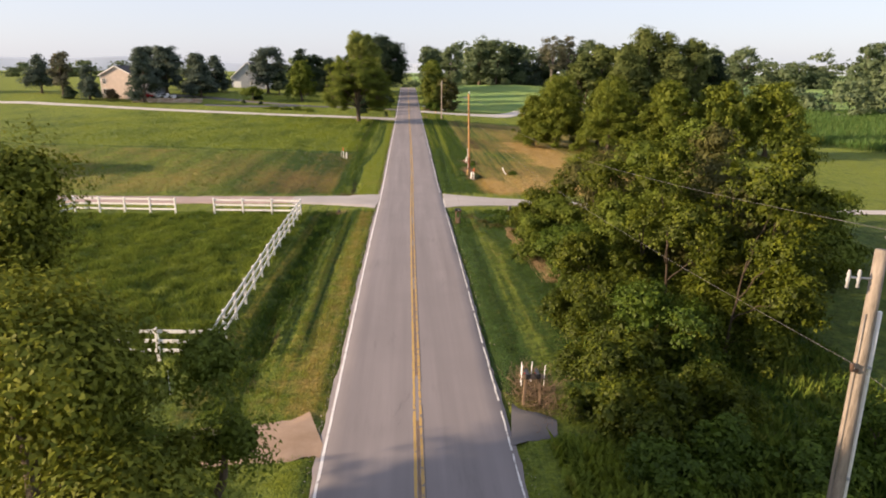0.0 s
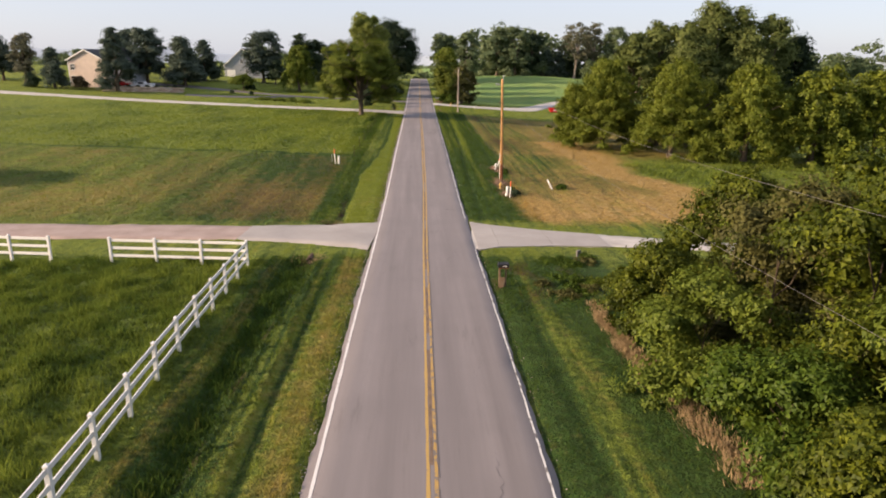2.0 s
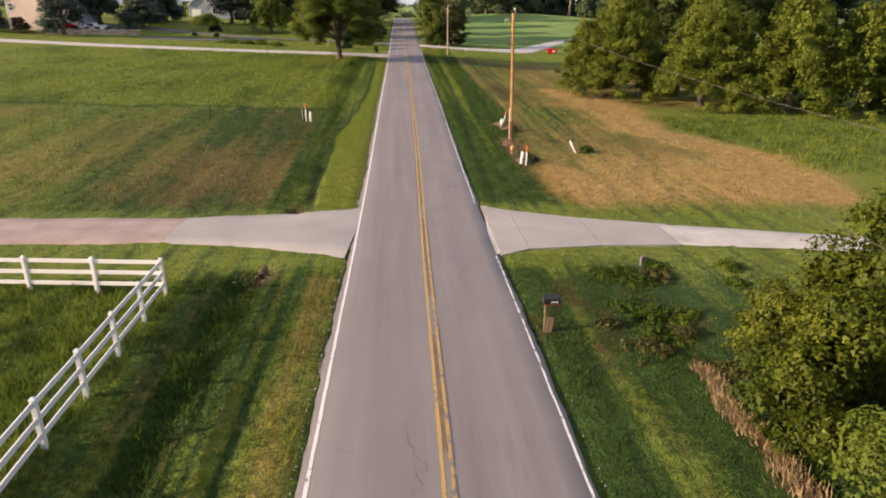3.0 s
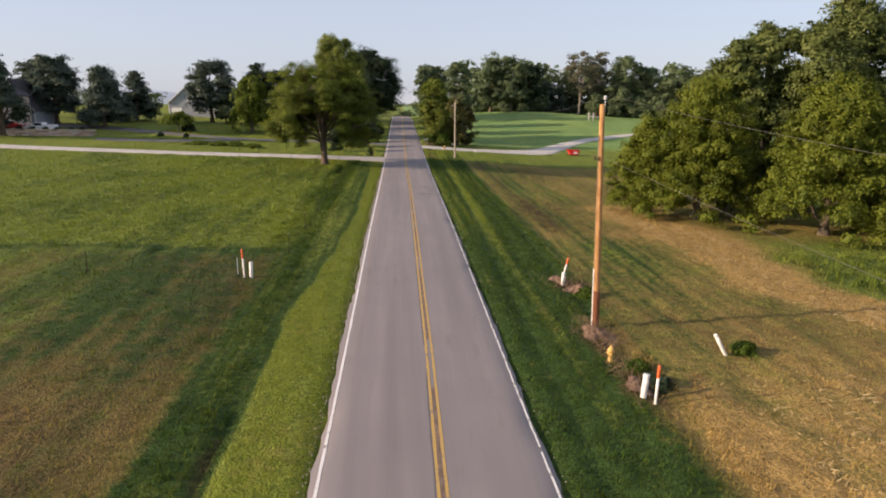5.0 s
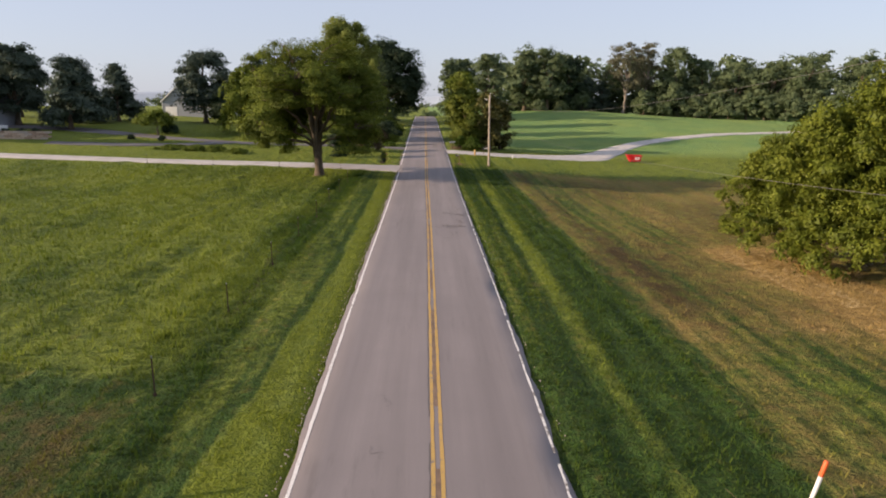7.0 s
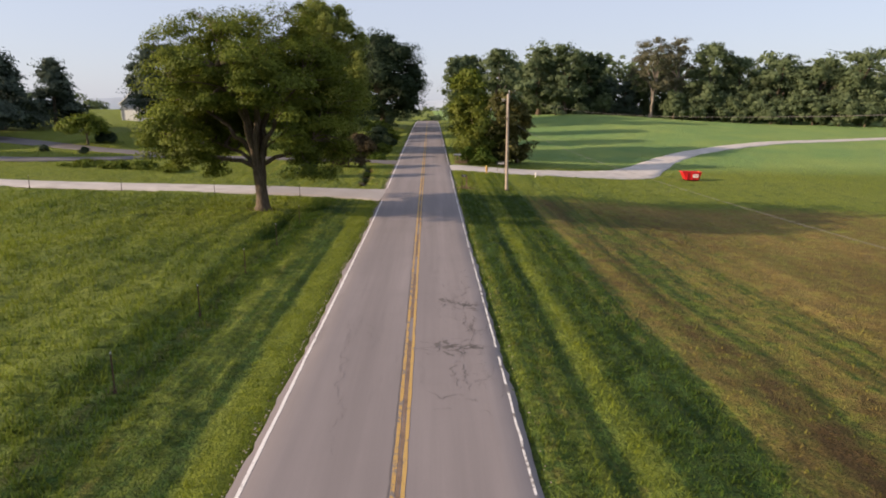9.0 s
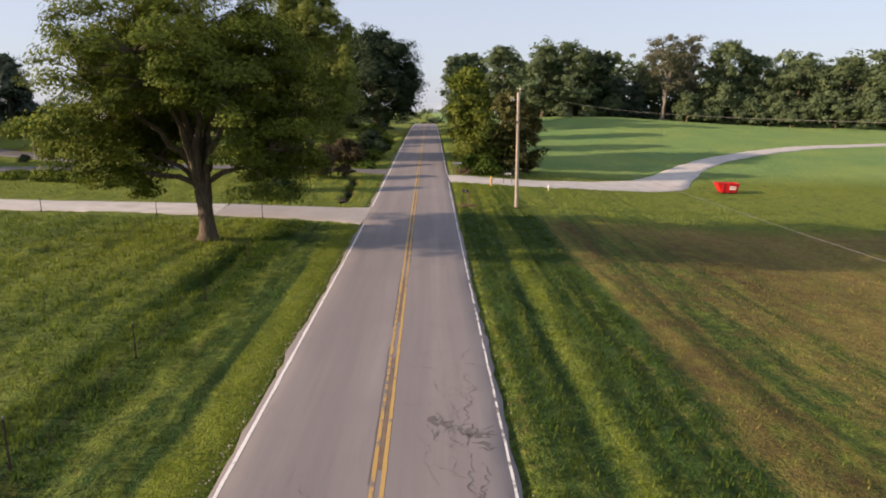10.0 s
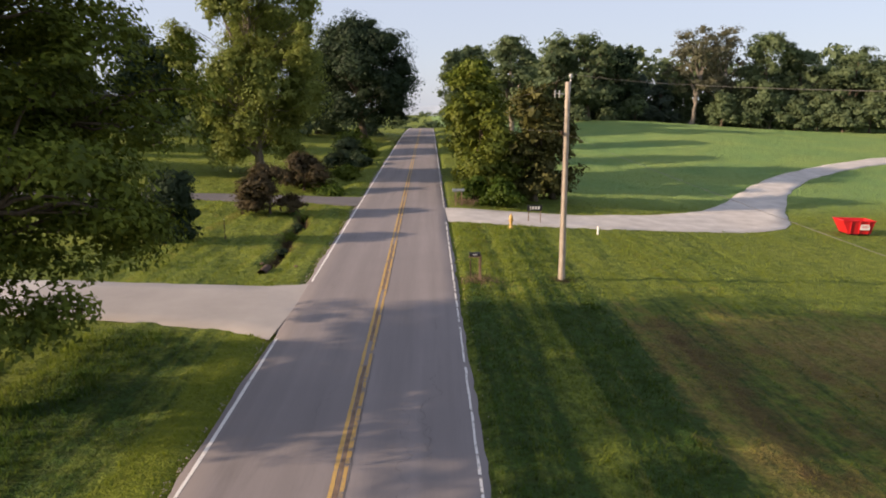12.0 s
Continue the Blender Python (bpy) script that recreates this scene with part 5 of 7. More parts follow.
plant("pine_tree", -62.0, 221, 11.6, 5.0, "cone", "leaf_cedar", "dense dark pine on the house lawn", 8000, 0.45, 1.0)
plant("pine_tree", -80.7, 219.6, 13.9, 7.3, "round", "leaf_cedar", "broad dark pine behind the drive", 10000, 0.40, 1.2)
plant("pine_tree", -69.3, 180.2, 14.2, 4.6, "cone", "leaf_cedar", "tall dark pine in front of the beige house", 12000, 0.36, 1.2)
plant("pine_tree", -71.3, 203.0, 14.8, 5.6, "round", "leaf_cedar", "dark pine beside the beige house", 11000, 0.42, 1.2)
plant("pine_tree", -60.5, 199.5, 12.0, 5.2, "cone", "leaf_cedar", "dark pine on the house lawn", 8000, 0.45, 1.0)
plant("pine_tree", -101.1, 191, 10.5, 4.5, "cone", "leaf_cedar", "open-branched dark pine tree", 5000, 0.45, 2.0, shell=0.8)
plant("yard_tree", -93.0, 186, 11.0, 3.4, "oval", "leaf_grey", "thin pale green yard tree", 3500, 0.40, 2.0)
plant("pine_tree", -83.4, 180.2, 9.4, 2.7, "cone", "leaf_cedar", "small dark pine beside the beige house", 6000, 0.40, 0.6)
plant("round_shrub", -77.6, 180.4, 3.2, 1.8, "mound", "leaf_red", "clipped dark reddish round shrub by the house", 2500, 0.25, 0.1, category="shrub", limbs=3)
plant("round_shrub", -88.5, 180.0, 3.2, 1.8, "mound", "leaf_dark", "dark shrub by the house", 2500, 0.28, 0.1, category="shrub", limbs=3)
plant("pine_tree", -121.0, 193, 15.0, 5.9, "cone", "leaf_cedar", "tall dark pine at the field edge", 8000, 0.50, 1.5)
plant("yard_shrub", -44.3, 201.7, 1.6, 1.7, "mound", "leaf_dark", "low dark shrub on the lawn", 2000, 0.25, 0.1, category="shrub", limbs=3)
plant("yard_shrub", -45.6, 188.3, 0.9, 0.65, "mound", "leaf_dark", "small round shrub by the lawn drive", 900, 0.14, 0.1, category="shrub", limbs=3)
plant("yard_shrub", -40.9, 188.5, 0.9, 0.65, "mound", "leaf_dark", "small round shrub by the lawn drive", 900, 0.14, 0.1, category="shrub", limbs=3)
plant("ditch_weed", -5.62, 176.2, 0.55, 0.30, "mound", "leaf_dark", "dark weed tuft in the eroded ditch", 900, 0.10, 0.1, category="weed", limbs=3)
plant("ditch_weed", -5.75, 179.6, 0.55, 0.30, "mound", "leaf_oak", "dark weed tuft in the eroded ditch", 900, 0.10, 0.1, category="weed", limbs=3)
plant("ditch_weed", -6.0, 182.8, 0.55, 0.30, "mound", "leaf_dark", "dark weed tuft in the eroded ditch", 900, 0.10, 0.1, category="weed", limbs=3)
plant("ditch_weed", -6.15, 186.0, 0.55, 0.30, "mound", "leaf_oak", "dark weed tuft in the eroded ditch", 900, 0.10, 0.1, category="weed", limbs=3)
plant("weed_clump", 13.9, 85.9, 0.55, 0.62, "mound", "leaf_lush", "green weeds beside the leaning pipe", 1500, 0.085, 0.1, category="weed", limbs=3)
plant("weed_clump", 8.5, 84.0, 0.55, 0.62, "mound", "leaf_lush", "dark green weeds round the hydrant", 1500, 0.085, 0.1, category="weed", limbs=3)
plant("weed_clump", 8.9, 82.6, 0.55, 0.62, "mound", "leaf_dark", "dark green weeds round the hydrant", 1500, 0.085, 0.1, category="weed", limbs=3)
plant("weed_clump", 9.3, 93.6, 0.55, 0.62, "mound", "leaf_lush", "green weeds beside the brush heap", 1500, 0.085, 0.1, category="weed", limbs=3)
plant("plant_bed", -36.0, 178.9, 0.7, 2.2, "mound", "leaf_oak", "low leafy clump along the lawn's edge", 2200, 0.18, 0.1, category="plant", limbs=3)
plant("plant_bed", -32.6, 178.6, 0.8, 2.0, "mound", "leaf_oak", "low leafy clump along the lawn's edge", 2200, 0.18, 0.1, category="plant", limbs=3)
plant("plant_bed", -29.4, 178.2, 0.9, 1.8, "mound", "leaf_oak", "low leafy clump along the lawn's edge", 2200, 0.18, 0.1, category="plant", limbs=3)
plant("plant_bed", -26.2, 177.4, 0.7, 1.7, "mound", "leaf_oak", "low leafy clump along the lawn's edge", 2000, 0.18, 0.1, category="plant", limbs=3)
plant("field_tree", 203.0, 290, 22.0, 6.0, "oval", "leaf_far", "tall pale poplar on the skyline", 4500, 0.70, 3.0)
plant("field_tree", 213.0, 296, 23.0, 6.0, "oval", "leaf_far", "tall pale poplar on the skyline", 4500, 0.70, 3.0)
plant("yard_shrub", -5.9, 196.5, 1.0, 1.4, "mound", "leaf_lush", "low leafy ditch-side shrub", 1800, 0.22, 0.1, category="shrub", limbs=3)
plant("yard_shrub", -7.5, 199.5, 1.3, 1.8, "mound", "leaf_oak", "low leafy ditch-side shrub", 2200, 0.22, 0.1, category="shrub", limbs=3)
plant("yard_shrub", -9.5, 206, 1.6, 2.2, "mound", "leaf_dark", "dark leafy ditch-side shrub", 2400, 0.26, 0.1, category="shrub", limbs=3)
plant("yard_shrub", -7.6, 215, 2.0, 2.2, "mound", "leaf_dark", "dark leafy ditch-side shrub", 2400, 0.26, 0.1, category="shrub", limbs=3)
plant("yard_shrub", -8.0, 226, 2.6, 2.6, "mound", "leaf_dark", "dark leafy ditch-side shrub", 2600, 0.28, 0.1, category="shrub", limbs=3)
plant("yard_shrub", -6.2, 209.5, 1.5, 1.8, "mound", "leaf_oak", "leafy ditch-side shrub near the road", 2000, 0.24, 0.1, category="shrub", limbs=3)
plant("yard_shrub", -6.0, 220.5, 1.8, 2.0, "mound", "leaf_dark", "dark leafy ditch-side shrub", 2000, 0.26, 0.1, category="shrub", limbs=3)
plant("yard_shrub", -6.6, 232.0, 2.2, 2.2, "mound", "leaf_oak", "leafy ditch-side shrub near the road", 2000, 0.28, 0.1, category="shrub", limbs=3)
plant("yard_shrub", -9.0, 240, 3.0, 3.0, "mound", "leaf_oak", "dark leafy ditch-side shrub", 2600, 0.30, 0.1, category="shrub", limbs=3)
# trees along the right-hand roadside past the gravel drive
plant("roadside_tree", 7.6, 195.5, 7.2, 2.9, "mound", "leaf_wood", "leafy roadside tree in a dense clump", 9000, 0.30, 0.3, category="tree")
plant("roadside_tree", 11.2, 196.2, 9.4, 3.0, "oval", "leaf_vine", "vine-covered brownish roadside tree", 9000, 0.30, 0.3)
plant("roadside_tree", 13.2, 198.5, 8.0, 2.4, "oval", "leaf_vine", "brownish roadside tree with thin foliage", 6000, 0.30, 0.3)
plant("roadside_tree", 7.0, 203, 9.0, 3.2, "oval", "leaf_wood", "dense leafy roadside tree", 6500, 0.36, 0.4)
plant("roadside_tree", 7.6, 212, 10.0, 3.6, "oval", "leaf_wood", "dense leafy roadside tree", 6500, 0.38, 0.4)
plant("roadside_tree", 8.4, 224, 11.5, 4.0, "oval", "leaf_wood", "dense leafy roadside tree", 6000, 0.44, 0.5)
plant("roadside_tree", 9.2, 240, 13.9, 4.6, "round", "leaf_oak", "roadside tree with a rounded crown", 9000, 0.45, 1.5)
plant("roadside_tree", 17.0, 258, 18.7, 5.6, "round", "leaf_far", "tall round-headed tree behind the roadside clump", 12000, 0.40, 3.0, barkmat="grey_bark")
plant("roadside_tree", 10.5, 268, 18.2, 5.6, "round", "leaf_far", "tall round-headed roadside tree", 10000, 0.40, 3.0)
plant("roadside_tree", 9.5, 300, 18.7, 6.4, "round", "leaf_far", "tall roadside tree near the crest", 8000, 0.48, 2.5)
plant("roadside_shrub", 5.9, 192.6, 2.2, 1.3, "mound", "leaf_lush", "bright green roadside shrub", 3000, 0.22, 0.1, category="shrub", limbs=3)
plant("roadside_shrub", 8.2, 191.8, 2.4, 1.6, "mound", "leaf_lush", "bright green roadside shrub", 3500, 0.22, 0.1, category="shrub", limbs=3)
# the wood along the top of the far field
plant("field_tree", 31.5, 294, 21.2, 6.1, "round", "leaf_far", "round-headed tree at the field edge", 9000, 0.48, 1.2)
plant("field_tree", 38.5, 293, 21.7, 7.1, "round", "leaf_far", "round-headed tree at the field edge", 10000, 0.48, 1.0)
plant("field_tree", 46.0, 296, 17.5, 5.4, "oval", "leaf_dark", "dark tree at the field edge", 7000, 0.48, 0.6)
plant("spruce_tree", 52.0, 297, 11.0, 4.4, "cone", "leaf_cedar", "dark blue-green spruce at the field edge", 6000, 0.40, 0.4)
plant("spruce_tree", 57.5, 299, 10.0, 4.0, "cone", "leaf_cedar", "dark blue-green spruce at the field edge", 6000, 0.40, 0.4)
plant("ash_tree", 62.5, 292, 23.0, 7.8, "round", "leaf_grey", "thin-leaved grey ash with bare branches", 5000, 0.40, 6.0, barkmat="grey_bark", limbs=11, girth=0.02)
plant("ash_tree", 70.0, 296, 23.5, 6.5, "round", "leaf_grey", "thin-leaved grey ash with bare branches", 4500, 0.40, 6.0, barkmat="grey_bark", limbs=11, girth=0.02)
plant("field_tree", 79.0, 292, 24.2, 8.3, "round", "leaf_far", "tall dense green tree at the field edge", 11000, 0.48, 0.8)
plant("field_tree", 88.0, 294, 21.2, 7.1, "round", "leaf_far", "dense tree at the field edge", 9000, 0.48, 0.6)
plant("field_tree", 96.0, 289, 20.5, 7.6, "round", "leaf_far", "dense tree at the field edge", 9000, 0.48, 0.6)
plant("field_tree", 105.0, 284, 19.9, 7.8, "round", "leaf_far", "dense tree at the field edge", 9000, 0.48, 0.6)
plant("field_tree", 114.0, 280, 22.4, 8.3, "round", "leaf_far", "tall tree at the field edge", 9000, 0.48, 0.6)
plant("field_tree", 124.0, 272, 21.2, 8.3, "round", "leaf_far", "dense tree at the field edge", 9000, 0.48, 0.6)
plant("field_tree", 134.0, 262, 21.2, 8.3, "round", "leaf_far", "dense tree at the field edge", 9000, 0.48, 0.6)
plant("field_shrub", 74.0, 288, 7.0, 4.0, "mound", "leaf_far", "leafy shrub at the wood's foot", 4000, 0.45, 0.2, category="shrub")
plant("field_shrub", 83.0, 286, 7.0, 4.0, "mound", "leaf_far", "leafy shrub at the wood's foot", 4000, 0.45, 0.2, category="shrub")
plant("field_shrub", 92.0, 283, 7.0, 4.4, "mound", "leaf_far", "leafy shrub at the wood's foot", 4000, 0.45, 0.2, category="shrub")
plant("field_shrub", 101.0, 279, 7.0, 4.4, "mound", "leaf_far", "leafy shrub at the wood's foot", 4000, 0.45, 0.2, category="shrub")
plant("field_shrub", 111.0, 273, 7.0, 4.4, "mound", "leaf_far", "leafy shrub at the wood's foot", 4000, 0.45, 0.2, category="shrub")
plant("field_shrub", 121.0, 265, 7.0, 4.4, "mound", "leaf_far", "leafy shrub at the wood's foot", 4000, 0.45, 0.2, category="shrub")
plant("field_shrub", 68.0, 289, 8.0, 4.6, "mound", "leaf_far", "leafy shrub at the wood's foot", 4000, 0.45, 0.2, category="shrub")
plant("field_shrub", 78.5, 288, 8.5, 4.8, "mound", "leaf_far", "leafy shrub at the wood's foot", 4000, 0.45, 0.2, category="shrub")
plant("field_shrub", 87.5, 285, 8.5, 4.8, "mound", "leaf_far", "leafy shrub at the wood's foot", 4000, 0.45, 0.2, category="shrub")
plant("field_shrub", 96.5, 281, 8.5, 4.8, "mound", "leaf_far", "leafy shrub at the wood's foot", 4000, 0.45, 0.2, category="shrub")
plant("field_shrub", 106.0, 276, 8.5, 4.8, "mound", "leaf_far", "leafy shrub at the wood's foot", 4000, 0.45, 0.2, category="shrub")
plant("field_shrub", 116.0, 269, 8.5, 4.8, "mound", "leaf_far", "leafy shrub at the wood's foot", 4000, 0.45, 0.2, category="shrub")
plant("field_shrub", 127.0, 261, 8.5, 5.0, "mound", "leaf_far", "leafy shrub at the wood's foot", 4000, 0.45, 0.2, category="shrub")
plant("field_shrub", 50.0, 294, 6.0, 4.0, "mound", "leaf_far", "leafy shrub at the wood's foot", 3500, 0.45, 0.2, category="shrub")
plant("field_shrub", 35.0, 287, 3.8, 2.4, "mound", "leaf_far", "small shrub on the field edge", 2000, 0.40, 0.2, category="shrub")
plant("field_shrub", 42.0, 289, 3.2, 2.0, "mound", "leaf_far", "small shrub on the field edge", 2000, 0.40, 0.2, category="shrub")
# willows and tall trees beside the dry field
plant("willow_tree", 27.2, 119.5, 12.8, 6.4, "weeping", "leaf_sallow", "leafy willow sweeping down to the dry field", 52000, 0.15, 0.8, strands=0.16, droop=1.2, closing=5, under=-0.45, shell=0.70)
plant("willow_tree", 23.4, 121.5, 9.2, 3.7, "weeping", "leaf_sallow", "smaller willow leaning over the dry field", 24000, 0.14, 0.9, strands=0.16, droop=1.2, closing=5, under=-0.45, shell=0.70)
plant("willow_tree", 27.0, 133.0, 7.6, 4.1, "weeping", "leaf_sallow", "low willow at the end of the trees", 26000, 0.14, 0.2, strands=0.14, droop=1.0, closing=5, under=-0.45, shell=0.70)
plant("willow_tree", 34.5, 111.5, 12.6, 6.4, "weeping", "leaf_sallow", "leafy willow sweeping down to the dry field", 40000, 0.16, 0.3, strands=0.16, droop=1.2, closing=5, under=-0.45, shell=0.70)
plant("willow_tree", 43.0, 108.0, 12.6, 6.6, "weeping", "leaf_sallow", "leafy willow beside the dry field", 24000, 0.20, 0.3, strands=0.14, droop=1.2, closing=5, under=-0.45, shell=0.70)
plant("willow_tree", 51.5, 107.0, 12.0, 6.8, "weeping", "leaf_sallow", "leafy willow in the wood's edge", 13000, 0.29, 0.3, strands=0.1, droop=1.0)
plant("willow_tree", 60.5, 108.0, 12.5, 7.2, "weeping", "leaf_sallow", "rounded willow in the wood's edge", 13000, 0.29, 0.3, strands=0.1, droop=1.0)
for x, y, h, r, n in ((33.2, 126.0, 18.0, 3.4, 12000), (37.6, 127.0, 19.6, 4.4, 15000), (41.4, 125.0, 21.6, 4.8, 18000), (45.8, 126.5, 22.6, 5.0, 19000), (50.4, 125.5, 22.0, 5.0, 18000), (54.8, 127.0, 20.8, 4.6, 14000)):
    plant("wood_tree", x, y, h, r, "oval", "leaf_poplar", "tall tree rising close behind the willows", n, 0.28, 1.0, closing=4)
plant("wood_tree", 59.5, 128.0, 17.6, 3.4, "oval", "leaf_dark", "dark tree at the end of the tall clump", 9000, 0.30, 1.0, closing=4)
# two young trees by the paddock corner; unseen trees added to shade the road
plant("locust_tree", -5.0, 8.6, 11.3, 3.2, "mound", "leaf_willow", "feathery yellow-green locust tree near the road", 62000, 0.085, 0.8, strands=0.16, droop=0.8, closing=3)
plant("roadside_tree", -4.0, 9.7, 10.5, 2.4, "mound", "leaf_oak", "dark leafy young tree beside the field entrance", 40000, 0.075, 0.2, limbs=4, closing=3)
plant("locust_tree", -8.7, 13.5, 11.8, 2.7, "oval", "leaf_willow", "feathery green locust tree by the paddock", 42000, 0.095, 0.8, strands=0.1, droop=0.8, closing=3)
plant("locust_tree", -19.5, 19.0, 4.4, 2.4, "mound", "leaf_oak", "low locust tree shading the field entrance", 4000, 0.24, 0.4)
plant("locust_tree", -23.5, 22.2, 4.8, 2.4, "mound", "leaf_oak", "low locust tree shading the field entrance", 4000, 0.24, 0.4)
plant("locust_tree", -26.0, 11.4, 15.0, 4.6, "oval", "leaf_oak", "locust tree shading the road", 10000, 0.30, 0.8, closing=4)
plant("locust_tree", -21.5, 4.5, 12.0, 4.6, "oval", "leaf_oak", "locust tree shading the road", 10000, 0.30, 0.8, closing=4)
plant("locust_tree", -17.5, -2.5, 12.5, 5.0, "round", "leaf_oak", "locust tree shading the road", 10000, 0.32, 0.8, closing=4)
plant("locust_tree", -15.5, 8.0, 8.6, 3.6, "oval", "leaf_oak", "locust tree shading the road", 9000, 0.28, 0.6, closing=4)
# out of view, added to lay a long shadow on the olive field
plant("field_tree", -65.0, 81.0, 11.8, 4.6, "round", "leaf_oak", "out-of-view field tree shading the olive field", 6000, 0.50, 1.5)
plant("field_tree", -74.0, 82.0, 11.8, 4.6, "round", "leaf_oak", "out-of-view field tree shading the olive field", 6000, 0.50, 1.5)


# the thicket on the right: a tall hedgerow of shrubs, vines and small trees
def thicket():
    rng = np.random.default_rng(41)
    kinds = {"t": ("leaf_thicket", "thicket shrub of small olive-green leaves"), "l": ("leaf_lush", "lush bright green thicket shrub"), "o": ("leaf_oak", "dark olive-leaved thicket tree"), "v": ("leaf_vine", "brownish thicket tree draped in vines"), "w": ("leaf_willow", "yellow-green leafy thicket shrub")}
    plan = []
    for k, y in enumerate(np.arange(20.5, 55, 4.7)):
        front = 10.15 + 0.25 * math.sin(k * 2.1) + 2.4 * (y > 52)
        plan.append((front, y, rng.uniform(3.2, 4.6), rng.uniform(2.1, 2.7), 0, "tlttlotwl"[k % 9]))
        plan.append((front + 3.9 + rng.normal(0, 0.4), y + 2.2 + rng.normal(0, 0.4), (rng.uniform(9.0, 10.4) if y < 40 else rng.uniform(7.0, 8.4)), rng.uniform(2.7, 3.4), 1, "ottotvtot"[k % 9]))
        plan.append((front + 8.2 + rng.normal(0, 0.5), y + 0.4 + rng.normal(0, 0.6), (rng.uniform(10.8, 12.0) if y < 40 else rng.uniform(7.8, 9.2)), rng.uniform(3.0, 3.7), 2, "ottvottoo"[k % 9]))
    for x, y, h, r in ((7.9, 22.4, 2.6, 1.8), (8.1, 26.2, 3.0, 1.8), (8.9, 30.6, 3.2, 1.9)):
        plan.append((x, y, h, r, 0, "t"))
    for x, y, h in ((21.8, 38.5, 7.4), (23.5, 49.0, 4.6), (25.0, 38.0, 5.4), (28.0, 41.5, 5.4)):
        plan.append((x, y, h, 2.8, 2, "o"))
    for k, (x, y, h, r, row, kind) in enumerate(plan):
        if (row == 2 and y < 29) or (row == 1 and y < 24):
            continue
        if y > 51:
            h = min(h, 2.7 if x < 15 else 4.4)
        if math.hypot(x - 8.6, y - 11) < 5 or (row == 0 and y < 22):
            h *= 0.55
        lv, lab = kinds[kind]
        n, s = ((13000, 0.122), (15000, 0.140), (10500, 0.185))[row]
        tree("thicket_tree" if h > 5.5 else "thicket_shrub", x, y, h, r, "thicket", lv, lab, n, s, 0.3, 0.008, 500 + k, shell=0.84, under=-0.35, closing=6, limbs=5 if kind == "v" else 4, barkmat="twig_bark", category="tree" if h > 5.5 else "shrub", group="roadside thicket", strands=0.05, droop=0.7)


thicket()
WEEDS = np.random.default_rng(58)
for k in range(26):
    x, y = WEEDS.uniform(6.2, 14.0), WEEDS.uniform(51.5, 62.0)
    tree("weed_clump", x, y, WEEDS.uniform(0.18, 0.38), WEEDS.uniform(0.5, 1.2), "mound", ("leaf_lush", "leaf_oak", "leaf_lush", "leaf_vine")[k % 4], "low leafy weeds beside the slab drive", 1100, 0.065, 0.05, seed=760 + k, limbs=1, category="weed", group="weeds by the drive")
for k, (x, y, h, r) in enumerate(((7.7, 20.9, 2.0, 1.2), (8.7, 22.9, 2.7, 1.5), (9.1, 20.0, 2.6, 1.5), (8.5, 25.8, 2.5, 1.2), (9.8, 24.6, 3.4, 1.8), (8.2, 17.6, 1.5, 1.5), (10.4, 18.4, 1.9, 1.7), (13.0, 17.2, 1.8, 1.9), (11.6, 14.6, 1.5, 1.6), (15.6, 18.6, 2.2, 2.0), (14.5, 13.5, 1.4, 1.8), (9.4, 14.2, 1.1, 1.3))):
    tree("weed_clump", x, y, h, r, "mound", ("leaf_thicket" if k < 5 else "leaf_lush"), "rank green weeds at the thicket's foot", 3600, 0.145, 0.1, seed=700 + k, limbs=3, category="shrub", group="roadside thicket", strands=0.0)


def far_woods():
    """Distant woods: many small leafy clumps along the skyline."""
    rng = np.random.default_rng(9)
    lobes = []

    def belt(x0, y0, x1, y1, n, h, r, base=None):
        for k in range(n):
            u = rng.uniform()
            x, y = x0 + (x1 - x0) * u + rng.normal(0, r * 1.5), y0 + (y1 - y0) * u + rng.normal(0, r * 1.5)
            hh = h * rng.uniform(0.55, 1.15)
            z = gz(x, y) if base is None else base
            for q in range(4):
                lobes.append((x + rng.normal(0, r * 0.4), y + rng.normal(0, r * 0.4), z + hh * (0.08 + 0.24 * q + rng.uniform(0, 0.06)), r, r, hh * 0.22))

    belt(140, 250, 300, 190, 40, 15, 6)
    belt(118, 215, 260, 170, 26, 9, 5)
    belt(160, 330, 420, 420, 40, 17, 8)
    belt(-60, 620, 200, 620, 30, 16, 9)
    belt(-420, 420, -150, 520, 40, 13, 8)
    belt(20, 318, 150, 312, 84, 19, 6)
    belt(-70, 312, -40, 330, 10, 11, 6)
    belt(-44, 258, -15, 284, 26, 6.5, 3.2)
    part("wood", crown_mesh("wood", rng, lobes, 90000, 0.95, 0, 0.7, 16, closing=3), M["leaf_far"])
    tagged(bpy.data.objects["wood"], "distant green woodland along the skyline", "woodland", kind="stuff")
    # ridge behind the houses, the distance haze put into its blue colour
    x = np.linspace(-2600, 2600, 90)
    top = 34 + 10 * np.sin(x * 0.004) + 6 * np.sin(x * 0.011 + 1) + 14 * step(-200, -1400, x)
    yy = np.full(90, 2900.0) - np.abs(x) * 0.25
    v = np.concatenate([np.stack([x, yy, np.full(90, -20.0)], -1), np.stack([x, yy + 60, top * 0.8], -1), np.stack([x, yy + 260, top], -1)])
    i = np.arange(89)
    f = np.vstack([np.stack([i, i + 1, i + 91, i + 90], -1), np.stack([i + 90, i + 91, i + 181, i + 180], -1)])
    tagged(part("backdrop", np_mesh("backdrop", v, f, True), M["hill"]), "wooded hills on the horizon, haze in their blue colour", "hills", kind="structure")


far_woods()


